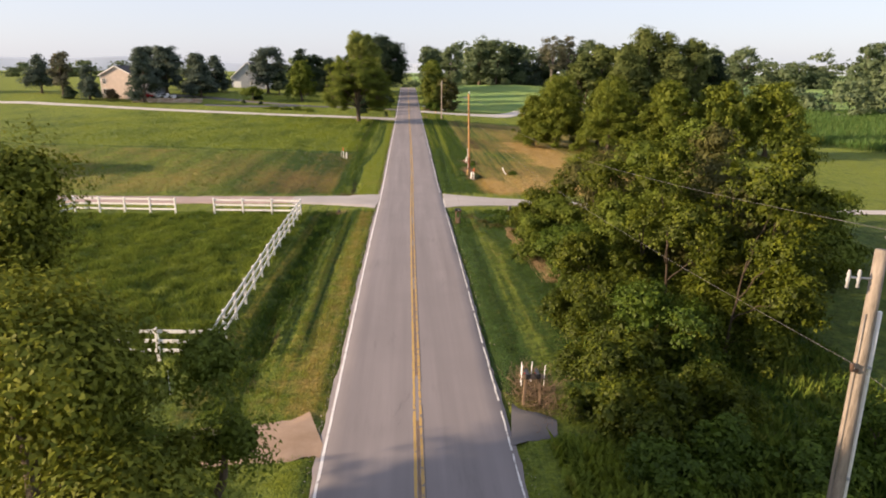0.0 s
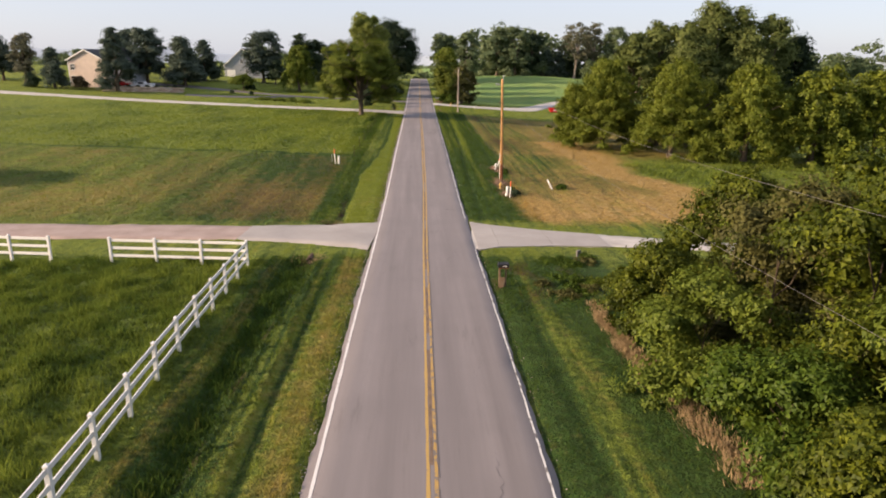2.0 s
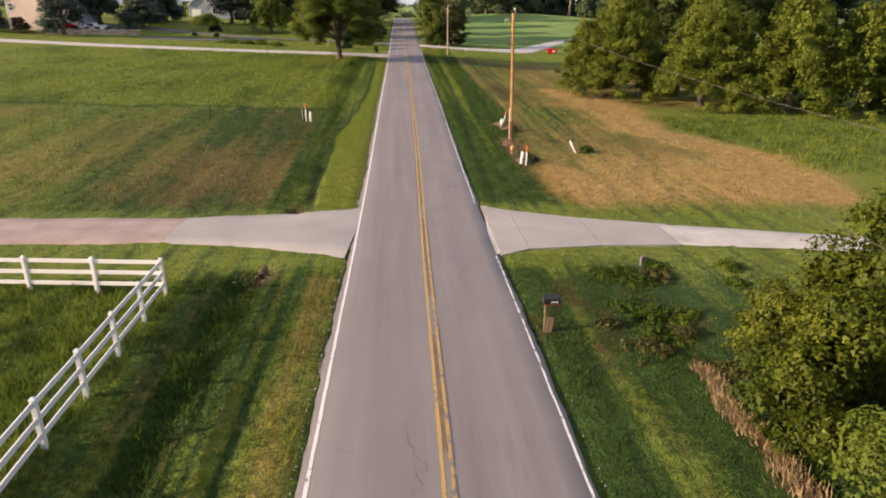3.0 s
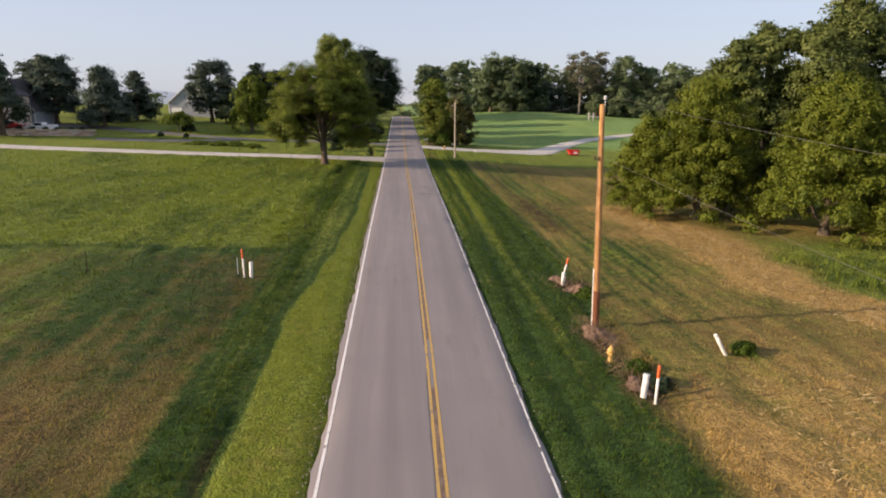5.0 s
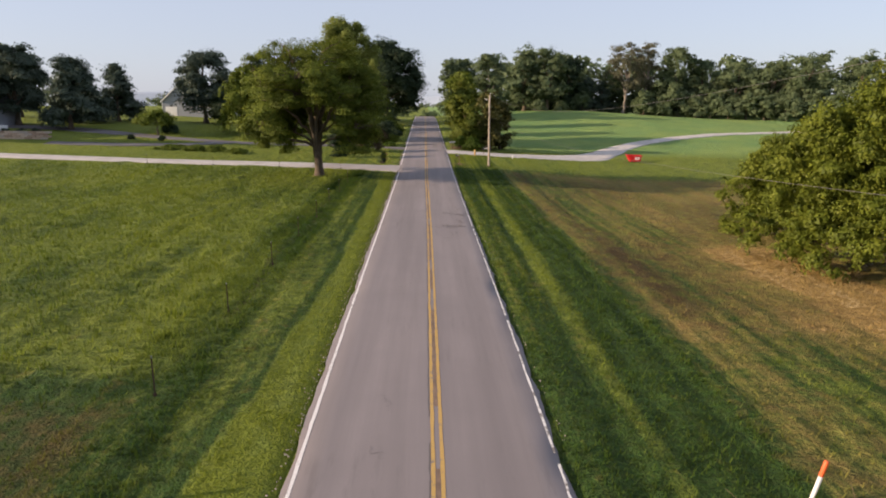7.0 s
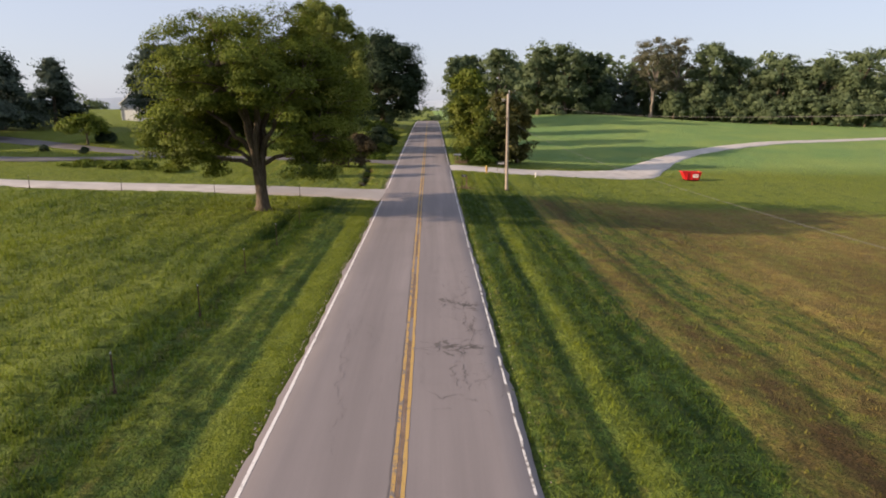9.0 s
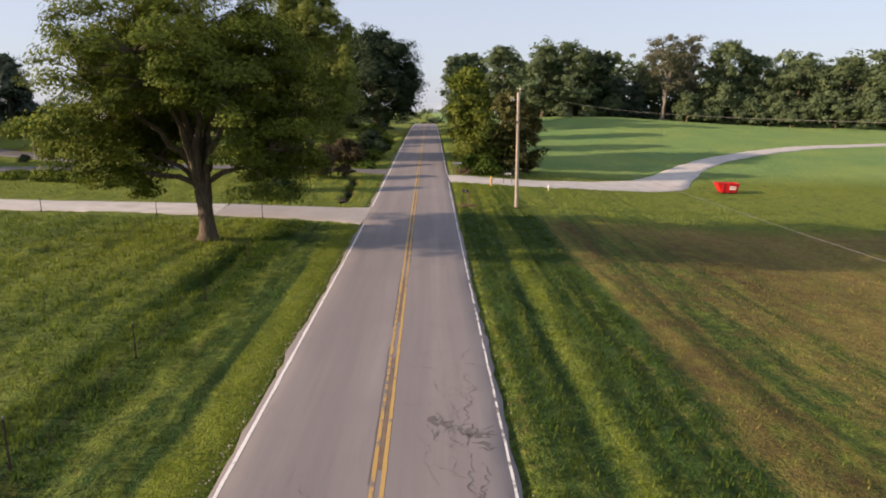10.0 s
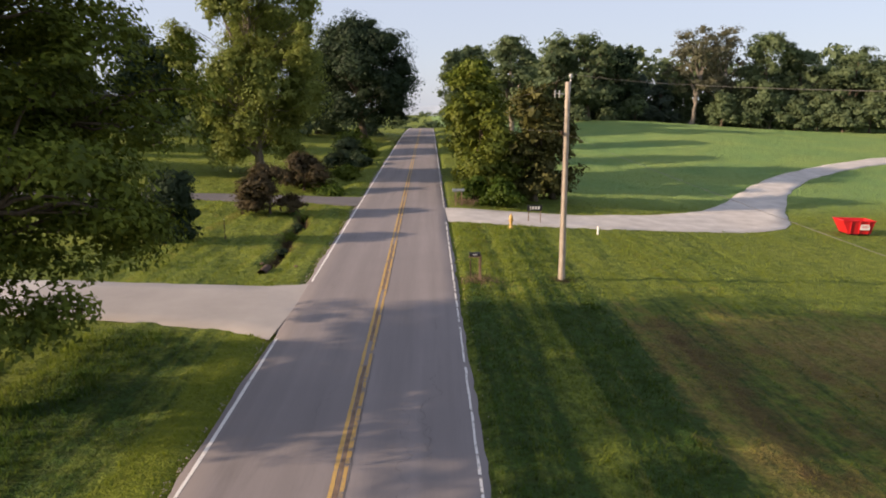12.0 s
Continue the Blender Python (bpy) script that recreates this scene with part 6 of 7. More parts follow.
# maize in the field beyond the thicket
def maize():
    rng = np.random.default_rng(15)
    vs = []
    rows = np.arange(86, 150, 1.6)
    for k, x in enumerate(rows):
        y = np.arange(112, 208, 0.6) + rng.normal(0, 0.1, 160)
        xx = x + rng.normal(0, 0.08, len(y))
        z = ground_z(xx, y)
        for q in range(4):
            a = rng.uniform(0, 6.28, len(y))
            h = rng.uniform(1.6, 2.5, len(y))
            o = np.stack([np.cos(a) * 0.45, np.sin(a) * 0.45, h], -1)
            b = np.stack([xx, y, z + h * 0.4], -1)
            w = np.stack([-np.sin(a), np.cos(a), np.zeros(len(y))], -1) * 0.11
            tip = np.stack([xx, y, z], -1) + o
            vs.append(np.stack([np.stack([xx, y, z], -1), b + w, tip, b - w], 1))
    v = np.concatenate(vs).reshape(-1, 3)
    tagged(part("maize_field", np_mesh("maize_field", v, np.arange(len(v)).reshape(-1, 4)), M["corn"]), "rows of green maize beyond the thicket", "crop", kind="stuff")


maize()


# ---- white rail fence ----
def fence_run(a, b, label, skip_first=False):
    """One straight run of three-rail fence with a post at each bay."""
    (x0, y0), (x1, y1) = a, b
    ln = math.hypot(x1 - x0, y1 - y0)
    n = max(1, round(ln / 2.44))
    ob = thing("rail_fence", x0, y0, gz(x0, y0), label, "fence", "paddock fence")
    turn = math.degrees(math.atan2(y1 - y0, x1 - x0))
    rng = np.random.default_rng(int(abs(x0 * 10 + y0)))
    z0 = gz(x0, y0)
    pts = [(x0 + (x1 - x0) * k / n, y0 + (y1 - y0) * k / n) for k in range(n + 1)]
    hs = [gz(x, y) - z0 for x, y in pts]
    for k, ((x, y), h) in enumerate(zip(pts, hs)):
        if skip_first and k == 0:
            continue
        bm = block(0.135, 0.135, 1.62, (x - x0, y - y0, h + 0.66), turn, 0.008, (rng.normal(0, 0.6), rng.normal(0, 0.6), 0))
        post = part("post", bm, M["vinyl"], ob)
        cap = bmesh.new()
        made = bmesh.ops.create_cone(cap, cap_ends=True, segments=4, radius1=0.115, radius2=0.01, depth=0.07)["verts"]
        bmesh.ops.transform(cap, matrix=Matrix.Translation((x - x0, y - y0, h + 1.505)) @ Matrix.Rotation(radians(turn + 45), 4, "Z"), verts=made)
        part("post_cap", cap, M["vinyl"], post)
    for k in range(n):
        (xa, ya), (xb, yb) = pts[k], pts[k + 1]
        bay = math.hypot(xb - xa, yb - ya)
        slope = math.degrees(math.atan2(hs[k + 1] - hs[k], bay))
        for z in (0.42, 0.88, 1.34):
            bm = block(bay - 0.10, 0.045, 0.155, ((xa + xb) / 2 - x0, (ya + yb) / 2 - y0, (hs[k] + hs[k + 1]) / 2 + z + rng.normal(0, 0.006)), turn, 0.006, (0, -slope, 0))
            part("rail", bm, M["vinyl"], ob)


fence_run((-8.92, 27.6), (-9.92, 59.2), "white vinyl three-rail fence along the roadside ditch")
fence_run((-9.92, 59.2), (-17.95, 60.03), "white vinyl three-rail fence along the gravel lane", True)
fence_run((-21.6, 60.4), (-31.3, 61.6), "white vinyl three-rail fence beyond the gate gap")
fence_run((-31.3, 61.6), (-33.2, 54.2), "white vinyl three-rail fence turning from the lane", True)
fence_run((-8.92, 27.6), (-33.0, 28.7), "white vinyl three-rail fence closing the paddock", True)


# ---- utility poles and wires ----
def utility_pole(x, y, h, material, label, foot=False, conduit=False, lean=(0.0, 0.0)):
    ob = thing("utility_pole", x, y, gz(x, y), label, "utility pole", "roadside utility poles")
    z = np.linspace(-0.2, h, 9)
    path = np.stack([lean[0] * z / h, lean[1] * z / h, z], -1)
    part("pole", tube_mesh("pole", path, np.linspace(0.165, 0.11, 9), 14), M[material], ob)
    if foot:
        part("treated_foot", tube_mesh("treated_foot", path[:3] * np.array([1, 1, 0.75]), [0.178, 0.174, 0.170], 14), M["pole_foot"], ob, "dark creosoted pole foot")
    top = path[-1]
    part("top_pin", tube_mesh("top_pin", [top + np.array([0.1, 0, -0.45]), top + np.array([0.12, 0, 0.0]), top + np.array([0.12, 0, 0.22])], [0.025, 0.022, 0.02], 8), M["steel"], ob)
    part("insulator", tube_mesh("insulator", [top + np.array([0.12, 0, q]) for q in (0.18, 0.24, 0.27, 0.33, 0.36)], [0.05, 0.085, 0.05, 0.075, 0.04], 12), M["porcelain"], ob)
    arm = part("bracket_arm", tube_mesh("bracket_arm", [top + np.array([-0.1, 0, -0.55]), top + np.array([-0.55, -0.05, -0.50])], [0.025, 0.02], 8), M["steel"], ob)
    for q in (-0.38, -0.58):
        part("insulator", tube_mesh("insulator", [top + np.array([q, -0.05, k]) for k in (-0.36, -0.44, -0.49, -0.55, -0.60, -0.70)], [0.02, 0.038, 0.025, 0.04, 0.025, 0.034], 10), M["porcelain"], arm)
    part("spool_bracket", tube_mesh("spool_bracket", [top + np.array([-0.12, -0.12, -2.35]), top + np.array([-0.24, -0.12, -2.35]), top + np.array([-0.24, -0.12, -2.2])], [0.035, 0.035, 0.05], 8), M["rust"], ob)
    part("ground_wire", tube_mesh("ground_wire", [path[k] + np.array([-0.15 + 0.004 * k, -0.06, 0]) for k in range(8)], [0.012] * 8, 6), M["wire"], ob)
    if conduit == "slim":
        part("conduit", tube_mesh("conduit", [path[k] * np.array([0.28, 0.28, 0.28]) + np.array([-0.185 + 0.002 * k, -0.06, 0]) for k in range(9)], [0.028] * 9, 8), M["pvc"], ob, "pale conduit up the pole's foot")
    elif conduit:
        part("conduit", tube_mesh("conduit", [path[k] + np.array([0.22, 0.05, 0]) for k in range(8)], [0.055] * 8, 10), M["pvc"], ob, "white plastic conduit strapped to the pole")
        for k in (2, 4, 6):
            part("strap", block(0.28, 0.16, 0.05, tuple(path[k] + np.array([0.08, 0.03, 0.1])), 0, 0.01), M["steel"], ob)
    return Vector((x, y, gz(x, y)))


POLES = [(8.62, 11.0, 9.6, "pole_grey", "weathered grey utility pole with a white conduit", False, True, (0, 0)),
         (8.35, 88.8, 10.15, "pole_new", "orange-brown new wooden utility pole", True, "slim", (-0.22, 0.0)),
         (8.75, 172.0, 9.2, "pole_old", "pale grey utility pole in the grass", False, False, (0, 0)),
         (9.2, 252.0, 9.4, "pole_old", "grey utility pole among the trees", False, False, (0, 0))]
for p in POLES:
    utility_pole(*p)


def wire(name, a, b, sag, label):
    u = np.linspace(0, 1, 28)[:, None]
    p = np.array(a) * (1 - u) + np.array(b) * u
    p[:, 2] -= sag * 4 * (u * (1 - u))[:, 0]
    ob = part(name, tube_mesh(name, p, [0.0042] * 28, 5), M["wire"])
    tagged(ob, label, "cable", "overhead cables")


heads = [(x, y, gz(x, y) + h) for x, y, h, *_ in POLES]
heads.insert(0, (8.6, -70.0, 10.0))
heads.append((9.0, 335.0, 12.5))
for (xa, ya, za), (xb, yb, zb) in zip(heads, heads[1:]):
    wire("overhead_cable", (xa + 0.12, ya, za + 0.36), (xb + 0.12, yb, zb + 0.36), 1.9, "thin overhead power cable between the poles")
    wire("overhead_cable", (xa - 0.24, ya - 0.12, za - 2.2), (xb - 0.24, yb - 0.12, zb - 2.2), 1.3, "thin lower overhead cable between the poles")


# ---- mailboxes ----
def bars(ob, parent, at, size, rows, material, facing="y"):
    """Unreadable writing: short bars."""
    for k, (u, w) in enumerate(rows):
        x, y, z = at
        if facing == "y":
            part("lettering", block(w, 0.004, size, (x + u, y, z)), material, parent)
        else:
            part("lettering", block(0.004, w, size, (x, y + u, z)), material, parent)


def mailbox_body(parent, at, turn, material, s=1.0):
    bm = bmesh.new()
    w, l, h = 0.17 * s, 0.50 * s, 0.22 * s
    prof = [(-w / 2, 0), (w / 2, 0), (w / 2, h * 0.55)] + [(w / 2 * math.cos(a), h * 0.55 + w / 2 * math.sin(a)) for a in np.linspace(0.3, math.pi - 0.3, 7)] + [(-w / 2, h * 0.55)]
    rings = []
    for yy in (-l / 2, l / 2):
        rings.append([bm.verts.new((yy, px, pz)) for px, pz in prof])
    n = len(prof)
    for k in range(n):
        bm.faces.new((rings[0][k], rings[0][(k + 1) % n], rings[1][(k + 1) % n], rings[1][k]))
    bm.faces.new(rings[0][::-1])
    bm.faces.new(rings[1])
    bmesh.ops.transform(bm, matrix=Matrix.Translation(at) @ Matrix.Rotation(radians(turn), 4, "Z"), verts=bm.verts[:])
    b = part("box_body", bm, material, parent)
    c, s_ = math.cos(radians(turn)), math.sin(radians(turn))
    part("door", block(0.012, w * 0.96, h * 0.9, (at[0] - c * l * 0.51, at[1] - s_ * l * 0.51, at[2] + h * 0.5), turn, 0.004), material, b)
    part("flag", block(0.10, 0.008, 0.03, (at[0] + s_ * (w / 2 + 0.01) * -1, at[1] + c * (w / 2 + 0.01), at[2] + h * 0.6), turn), M["red"], b)
    return b


def mailbox_post():
    # the pair by the crossing: two black boxes side by side on rough timbers
    x, y = 4.27, 55.2
    ob = thing("mailbox", x, y, gz(x, y), "two black mailboxes on rough reddish timber posts in the grass", "mailbox")
    for dx, dy, wide, paint in ((-0.15, 0.02, 0.11, "brush"), (0.17, 0.10, 0.09, "post_wood")):
        part("post", block(wide, wide, 1.16, (dx, dy, 0.50), 4, 0.02, (0, dx * 8, 0)), M[paint], ob)
    part("brace", block(0.22, 0.05, 0.62, (-0.01, -0.05, 0.24), 0, 0.012, (0, 8, 0)), M["post_wood"], ob)
    part("shelf", block(0.52, 0.46, 0.035, (0.02, 0.06, 1.07), 0, 0.008), M["pole_foot"], ob)
    for dy, sz in ((-0.06, 1.12), (0.18, 1.05)):
        b = mailbox_body(ob, (0.02, dy, 1.09), 0, M["black"], sz)
        if dy < 0:
            bars(ob, b, (0.09, dy - 0.098, 1.17), 0.055, ((-0.08, 0.06), (0.0, 0.06), (0.08, 0.06)), M["white"])
    # a small weathered marker stone in the rough grass
    x, y = 9.8, 61.5
    stone = thing("marker_stone", x, y, gz(x, y), "small weathered grey marker stone in rough grass", "stone")
    part("slab", block(0.30, 0.14, 0.50, (0, 0, 0.18), 25, 0.05, (4, -6, 0)), M["grey_stone"], stone)
    # two boxes on a plank at the thicket
    x, y = 4.75, 22.9
    ob = thing("mailbox", x, y, gz(x, y), "black mailboxes on a leaning plank stand amid dead weeds", "mailbox")
    for dx, dy, rz in ((-0.28, 0.0, 3), (0.32, 0.04, -4)):
        part("post", block(0.10, 0.10, 1.25, (dx, dy, 0.58), rz, 0.012, (0, rz, 0)), M["post_wood"], ob)
    part("shelf", block(0.95, 0.40, 0.045, (0, 0, 1.2), 2, 0.008), M["post_wood"], ob)
    for dx in (-0.2, 0.2):
        b = mailbox_body(ob, (dx, 0, 1.225), 90, M["black"], 1.0)
    for dx, dy in ((-0.44, -0.12), (0.44, -0.15), (-0.42, 0.15), (0.0, 0.2)):
        part("reflector_rod", tube_mesh("reflector_rod", [(dx, dy, 0.9), (dx, dy, 1.3), (dx + 0.02, dy, 1.75)], [0.016] * 3, 6), M["white"], ob)
    # the one past the second drive
    x, y = 4.62, 170.8
    ob = thing("mailbox", x, y, gz(x, y), "black mailbox on a wooden post beside the road", "mailbox")
    part("post", block(0.12, 0.12, 1.25, (0.10, 0, 0.55), 0, 0.012), M["post_wood"], ob)
    part("post", block(0.05, 0.05, 1.0, (-0.34, 0, 0.46), 0, 0.008), M["rust"], ob)
    part("shelf", block(0.60, 0.22, 0.035, (-0.14, 0, 1.10), 0, 0.008), M["post_wood"], ob)
    b = mailbox_body(ob, (-0.14, 0, 1.12), 0, M["black"], 1.0)
    bars(ob, b, (-0.14, -0.095, 1.22), 0.05, ((-0.08, 0.05), (0.0, 0.05), (0.08, 0.05)), M["white"])
    # pair of posts before the clump
    x, y = 4.4, 190.9
    ob = thing("mailbox", x, y, gz(x, y), "grey mailboxes on two old posts before the shrubs", "mailbox")
    for dx in (0.0, 0.45):
        part("post", block(0.10, 0.10, 1.2, (dx, 0, 0.5), 0, 0.012), M["post_wood"], ob)
        mailbox_body(ob, (dx, 0, 1.1), 10, M["steel"], 0.95)


mailbox_post()


# ---- markers, pipes, hydrants ----
def marker(x, y, h, tilt, label, tip=True):
    ob = thing("pipeline_marker", x, y, gz(x, y), label, "marker post", "utility markers")
    d = np.array([math.sin(radians(tilt)), 0, math.cos(radians(tilt))])
    part("post", tube_mesh("post", [d * -0.1, d * h * 0.35, d * h * 0.68], [0.05, 0.05, 0.05], 12), M["pvc"], ob)
    if tip:
        part("cap", tube_mesh("cap", [d * h * 0.68, d * h * 0.70, d * h * 0.97, d * h], [0.052, 0.056, 0.056, 0.045], 12), M["orange"], ob, "orange plastic cap")
    return ob


def stub(x, y, h, tilt, r, label):
    ob = thing("standpipe", x, y, gz(x, y), label, "pipe", "utility markers")
    d = np.array([math.sin(radians(tilt)), 0.05, math.cos(radians(tilt))])
    part("pipe", tube_mesh("pipe", [d * -0.1, d * h * 0.5, d * (h - 0.08)], [r] * 3, 14), M["pvc"], ob)
    part("cap", tube_mesh("cap", [d * (h - 0.12), d * (h - 0.1), d * (h - 0.02), d * h], [r * 1.02, r * 1.07, r * 1.07, r * 0.9], 14), M["pvc"], ob)


marker(8.2, 81.1, 1.45, 2, "white and orange pipeline marker at the dry field's edge")
stub(7.95, 81.6, 0.88, 6, 0.11, "short white standpipe at the dry field's edge")
stub(12.95, 85.5, 1.05, -28, 0.075, "leaning white pipe in the dry grass")
marker(8.92, 97.3, 1.25, 14, "leaning white and orange pipeline marker by a brush heap")
stub(8.52, 95.7, 0.75, 4, 0.10, "short white standpipe by a brush heap")
marker(-9.5, 96.95, 1.65, -2, "white and orange pipeline marker in the olive field")
stub(-9.12, 96.95, 0.92, 1, 0.10, "short white standpipe in the olive field")


def stakes():
    spots = [(-9.85, 96.95, 1.2), (-18.4, 97.6, 1.25), (-9.67, 24.3, 1.3)]
    spots += [(-7.9, y, 1.35) for y in (102.6, 110.1, 118.0, 125.4, 132.5, 139.0, 145.7, 152.6)]
    spots += [(x, 164.6, 1.2) for x in (-10.2, -17.6, -25.6, -33.5)] + [(-9.3, 178.6, 1.2)]
    for x, y, h in spots:
        ob = thing("fence_stake", x, y, gz(x, y), "thin pale stake beside the grass" if y < 97 else "thin rusty steel stake in the grass", "stake", "field stakes")
        bm = block(0.045, 0.012, h, (0, 0, h / 2 - 0.05), 20)
        box(bm, 0.01, 0.014, h / 2 - 0.05, 0.012, 0.035, h, 20)
        part("stake", bm, M["pvc" if y < 97 else "rust"], ob)
        if y > 100:
            part("cap", block(0.045, 0.045, 0.07, (0, 0, h - 0.06), 20, 0.01), M["steel"], ob, "pale insulator cap")
        part("spade", block(0.10, 0.008, 0.12, (0, -0.01, 0.10), 20), M["rust"], ob)


stakes()


def hydrant(x, y, h, label):
    ob = thing("hydrant", x, y, gz(x, y), label, "hydrant")
    part("barrel", tube_mesh("barrel", [(0, 0, -0.05), (0, 0, 0.03), (0, 0, 0.06), (0, 0, h * 0.6), (0, 0, h * 0.62), (0, 0, h * 0.7)], [0.16, 0.16, 0.10, 0.10, 0.14, 0.14], 14), M["hydrant"], ob)
    part("bonnet", tube_mesh("bonnet", [(0, 0, h * 0.7), (0, 0, h * 0.8), (0, 0, h * 0.92), (0, 0, h * 0.93), (0, 0, h)], [0.13, 0.12, 0.05, 0.03, 0.03], 14), M["hydrant"], ob)
    for a in (0.4, 2.5, 4.6):
        d = np.array([math.cos(a), math.sin(a), 0])
        part("nozzle", tube_mesh("nozzle", [d * 0.08 + (0, 0, h * 0.5), d * 0.17 + np.array((0, 0, h * 0.5)), d * 0.18 + np.array((0, 0, h * 0.5))], [0.05, 0.05, 0.035], 10), M["hydrant"], ob)


hydrant(7.8, 84.85, 0.68, "yellow-painted hydrant among dead weeds")
hydrant(7.75, 183.7, 0.95, "yellow hydrant beside the gravel drive")
stub(13.5, 183.7, 0.5, 2, 0.07, "short white pipe beside the gravel drive")


def brush_heap(x, y, rx, ry, n, h, label, seed, material="brush", long=1.0):
    """Cut stalks and dead weeds in a tangle."""
    rng = np.random.default_rng(seed)
    pieces = []
    for k in range(n):
        px, py = x + rng.normal(0, rx * 0.5), y + rng.normal(0, ry * 0.5)
        a, el, ln = rng.uniform(0, 6.28), rng.uniform(0.05, 1.2), rng.uniform(0.2, 0.75) * long
        d = np.array([math.cos(a) * math.cos(el), math.sin(a) * math.cos(el), math.sin(el)]) * ln
        p0 = np.array([px, py, gz(px, py) + rng.uniform(0, h * 0.5)])
        pieces.append(tube([p0, p0 + d * 0.5 + rng.normal(0, 0.03, 3), p0 + d], [0.009, 0.007, 0.004], 4, False))
    v, f = joined(pieces)
    tagged(part("brush_heap", np_mesh("brush_heap", v, f), M[material]), label, "brushwood", kind="stuff")


brush_heap(8.15, 87.6, 0.9, 2.0, 230, 0.4, "heap of cut brown stalks round the pole's foot", 1)
brush_heap(8.0, 83.2, 0.7, 2.6, 130, 0.25, "cut brown stalks along the field edge", 2)
brush_heap(8.7, 95.5, 1.2, 1.0, 150, 0.28, "low heap of brown brushwood round the standpipe", 3)
brush_heap(5.1, 23.9, 1.0, 2.2, 420, 0.6, "dead brown weeds round the mailboxes", 4)
brush_heap(4.7, 170.6, 1.1, 0.8, 150, 0.1, "dry brown weeds round the mailbox post", 5, "brush", 0.45)
brush_heap(5.2, 191.6, 0.9, 1.2, 240, 0.7, "dead rust-coloured weeds before the shrubs", 6, "brush", 0.8)


brush_heap(-6.7, 61.2, 1.0, 0.7, 160, 0.1, "dead weeds round the culvert mouth", 7, "straw", 0.45)
brush_heap(-6.6, 71.2, 0.9, 0.7, 140, 0.1, "dead weeds round the washed-out hole", 8, "brush", 0.45)


def spoil_heap(x, y, rx, ry, h, turn, label, seed):
    """A low heap of dug earth, lumpy and thrown up unevenly."""
    a, q = np.meshgrid(np.linspace(0, 2 * np.pi, 27)[:-1], np.linspace(0, 1, 9), indexing="ij")
    out = 1 + 0.25 * np.sin(a * 3 + seed) * q
    u, w = np.cos(a) * q * rx * out, np.sin(a) * q * ry * out
    c, k = math.cos(radians(turn)), math.sin(radians(turn))
    px, py = x + u * c - w * k, y + u * k + w * c
    lump = speckle(px * 4.0, py * 4.0, seed) - 0.5 + 0.6 * (speckle(px * 9.0, py * 9.0, seed + 3) - 0.5)
    pz = ground_z(px, py) - 0.03 + (1 - q ** 2) * h * (1 + 0.9 * lump) - 0.05 * q ** 4
    n, m = a.shape
    i, j = np.meshgrid(np.arange(n), np.arange(m - 1), indexing="ij")
    f = np.stack([i * m + j, i * m + j + 1, (i + 1) % n * m + j + 1, (i + 1) % n * m + j], -1).reshape(-1, 4)
    ob = part("earth_heap", np_mesh("earth_heap", np.stack([px, py, pz], -1).reshape(-1, 3), f), M["spoil"])
    tagged(ob, label, "earth", kind="stuff")


spoil_heap(8.55, 96.4, 0.55, 0.75, 0.34, 20, "reddish-brown dug earth round the standpipe", 1)
spoil_heap(9.0, 94.6, 0.85, 0.6, 0.30, -25, "reddish-brown dug earth beside the standpipe", 2)
spoil_heap(8.15, 88.0, 0.75, 0.95, 0.30, 10, "tan dug earth heaped at the pole's foot", 3)
spoil_heap(8.1, 82.6, 0.5, 0.9, 0.20, 0, "low brown earth heap by the marker", 4)


def dead_border():
    """The strip of dead grass along the thicket's foot."""
    rng = np.random.default_rng(33)
    n = 8000
    y = rng.uniform(38, 52.5, n)
    x = np.interp(y, [38, 41.5, 44, 51, 52.5], [9.3, 9.0, 8.6, 8.3, 8.4]) + rng.normal(0, 0.26, n) * np.interp(y, [38, 46, 52.5], [1.3, 1.0, 0.5]) + 0.12 * np.sin(y * 2.1)
    z = ground_z(x, y)
    a, h = rng.uniform(0, 6.28, n), rng.uniform(0.08, 0.34, n)
    w = 0.016
    p0 = np.stack([x - np.sin(a) * w, y + np.cos(a) * w, z], -1)
    p1 = np.stack([x + np.sin(a) * w, y - np.cos(a) * w, z], -1)
    p2 = np.stack([x + np.cos(a) * h * 0.6 - 0.1, y + np.sin(a) * h * 0.6, z + h], -1)
    v = np.stack([p0, p1, p2], 1).reshape(-1, 3)
    tagged(part("dead_grass", np_mesh("dead_grass", v, np.arange(len(v)).reshape(-1, 3)), M["straw"]), "strip of dead tan grass along the thicket", "grass", kind="stuff")


dead_border()


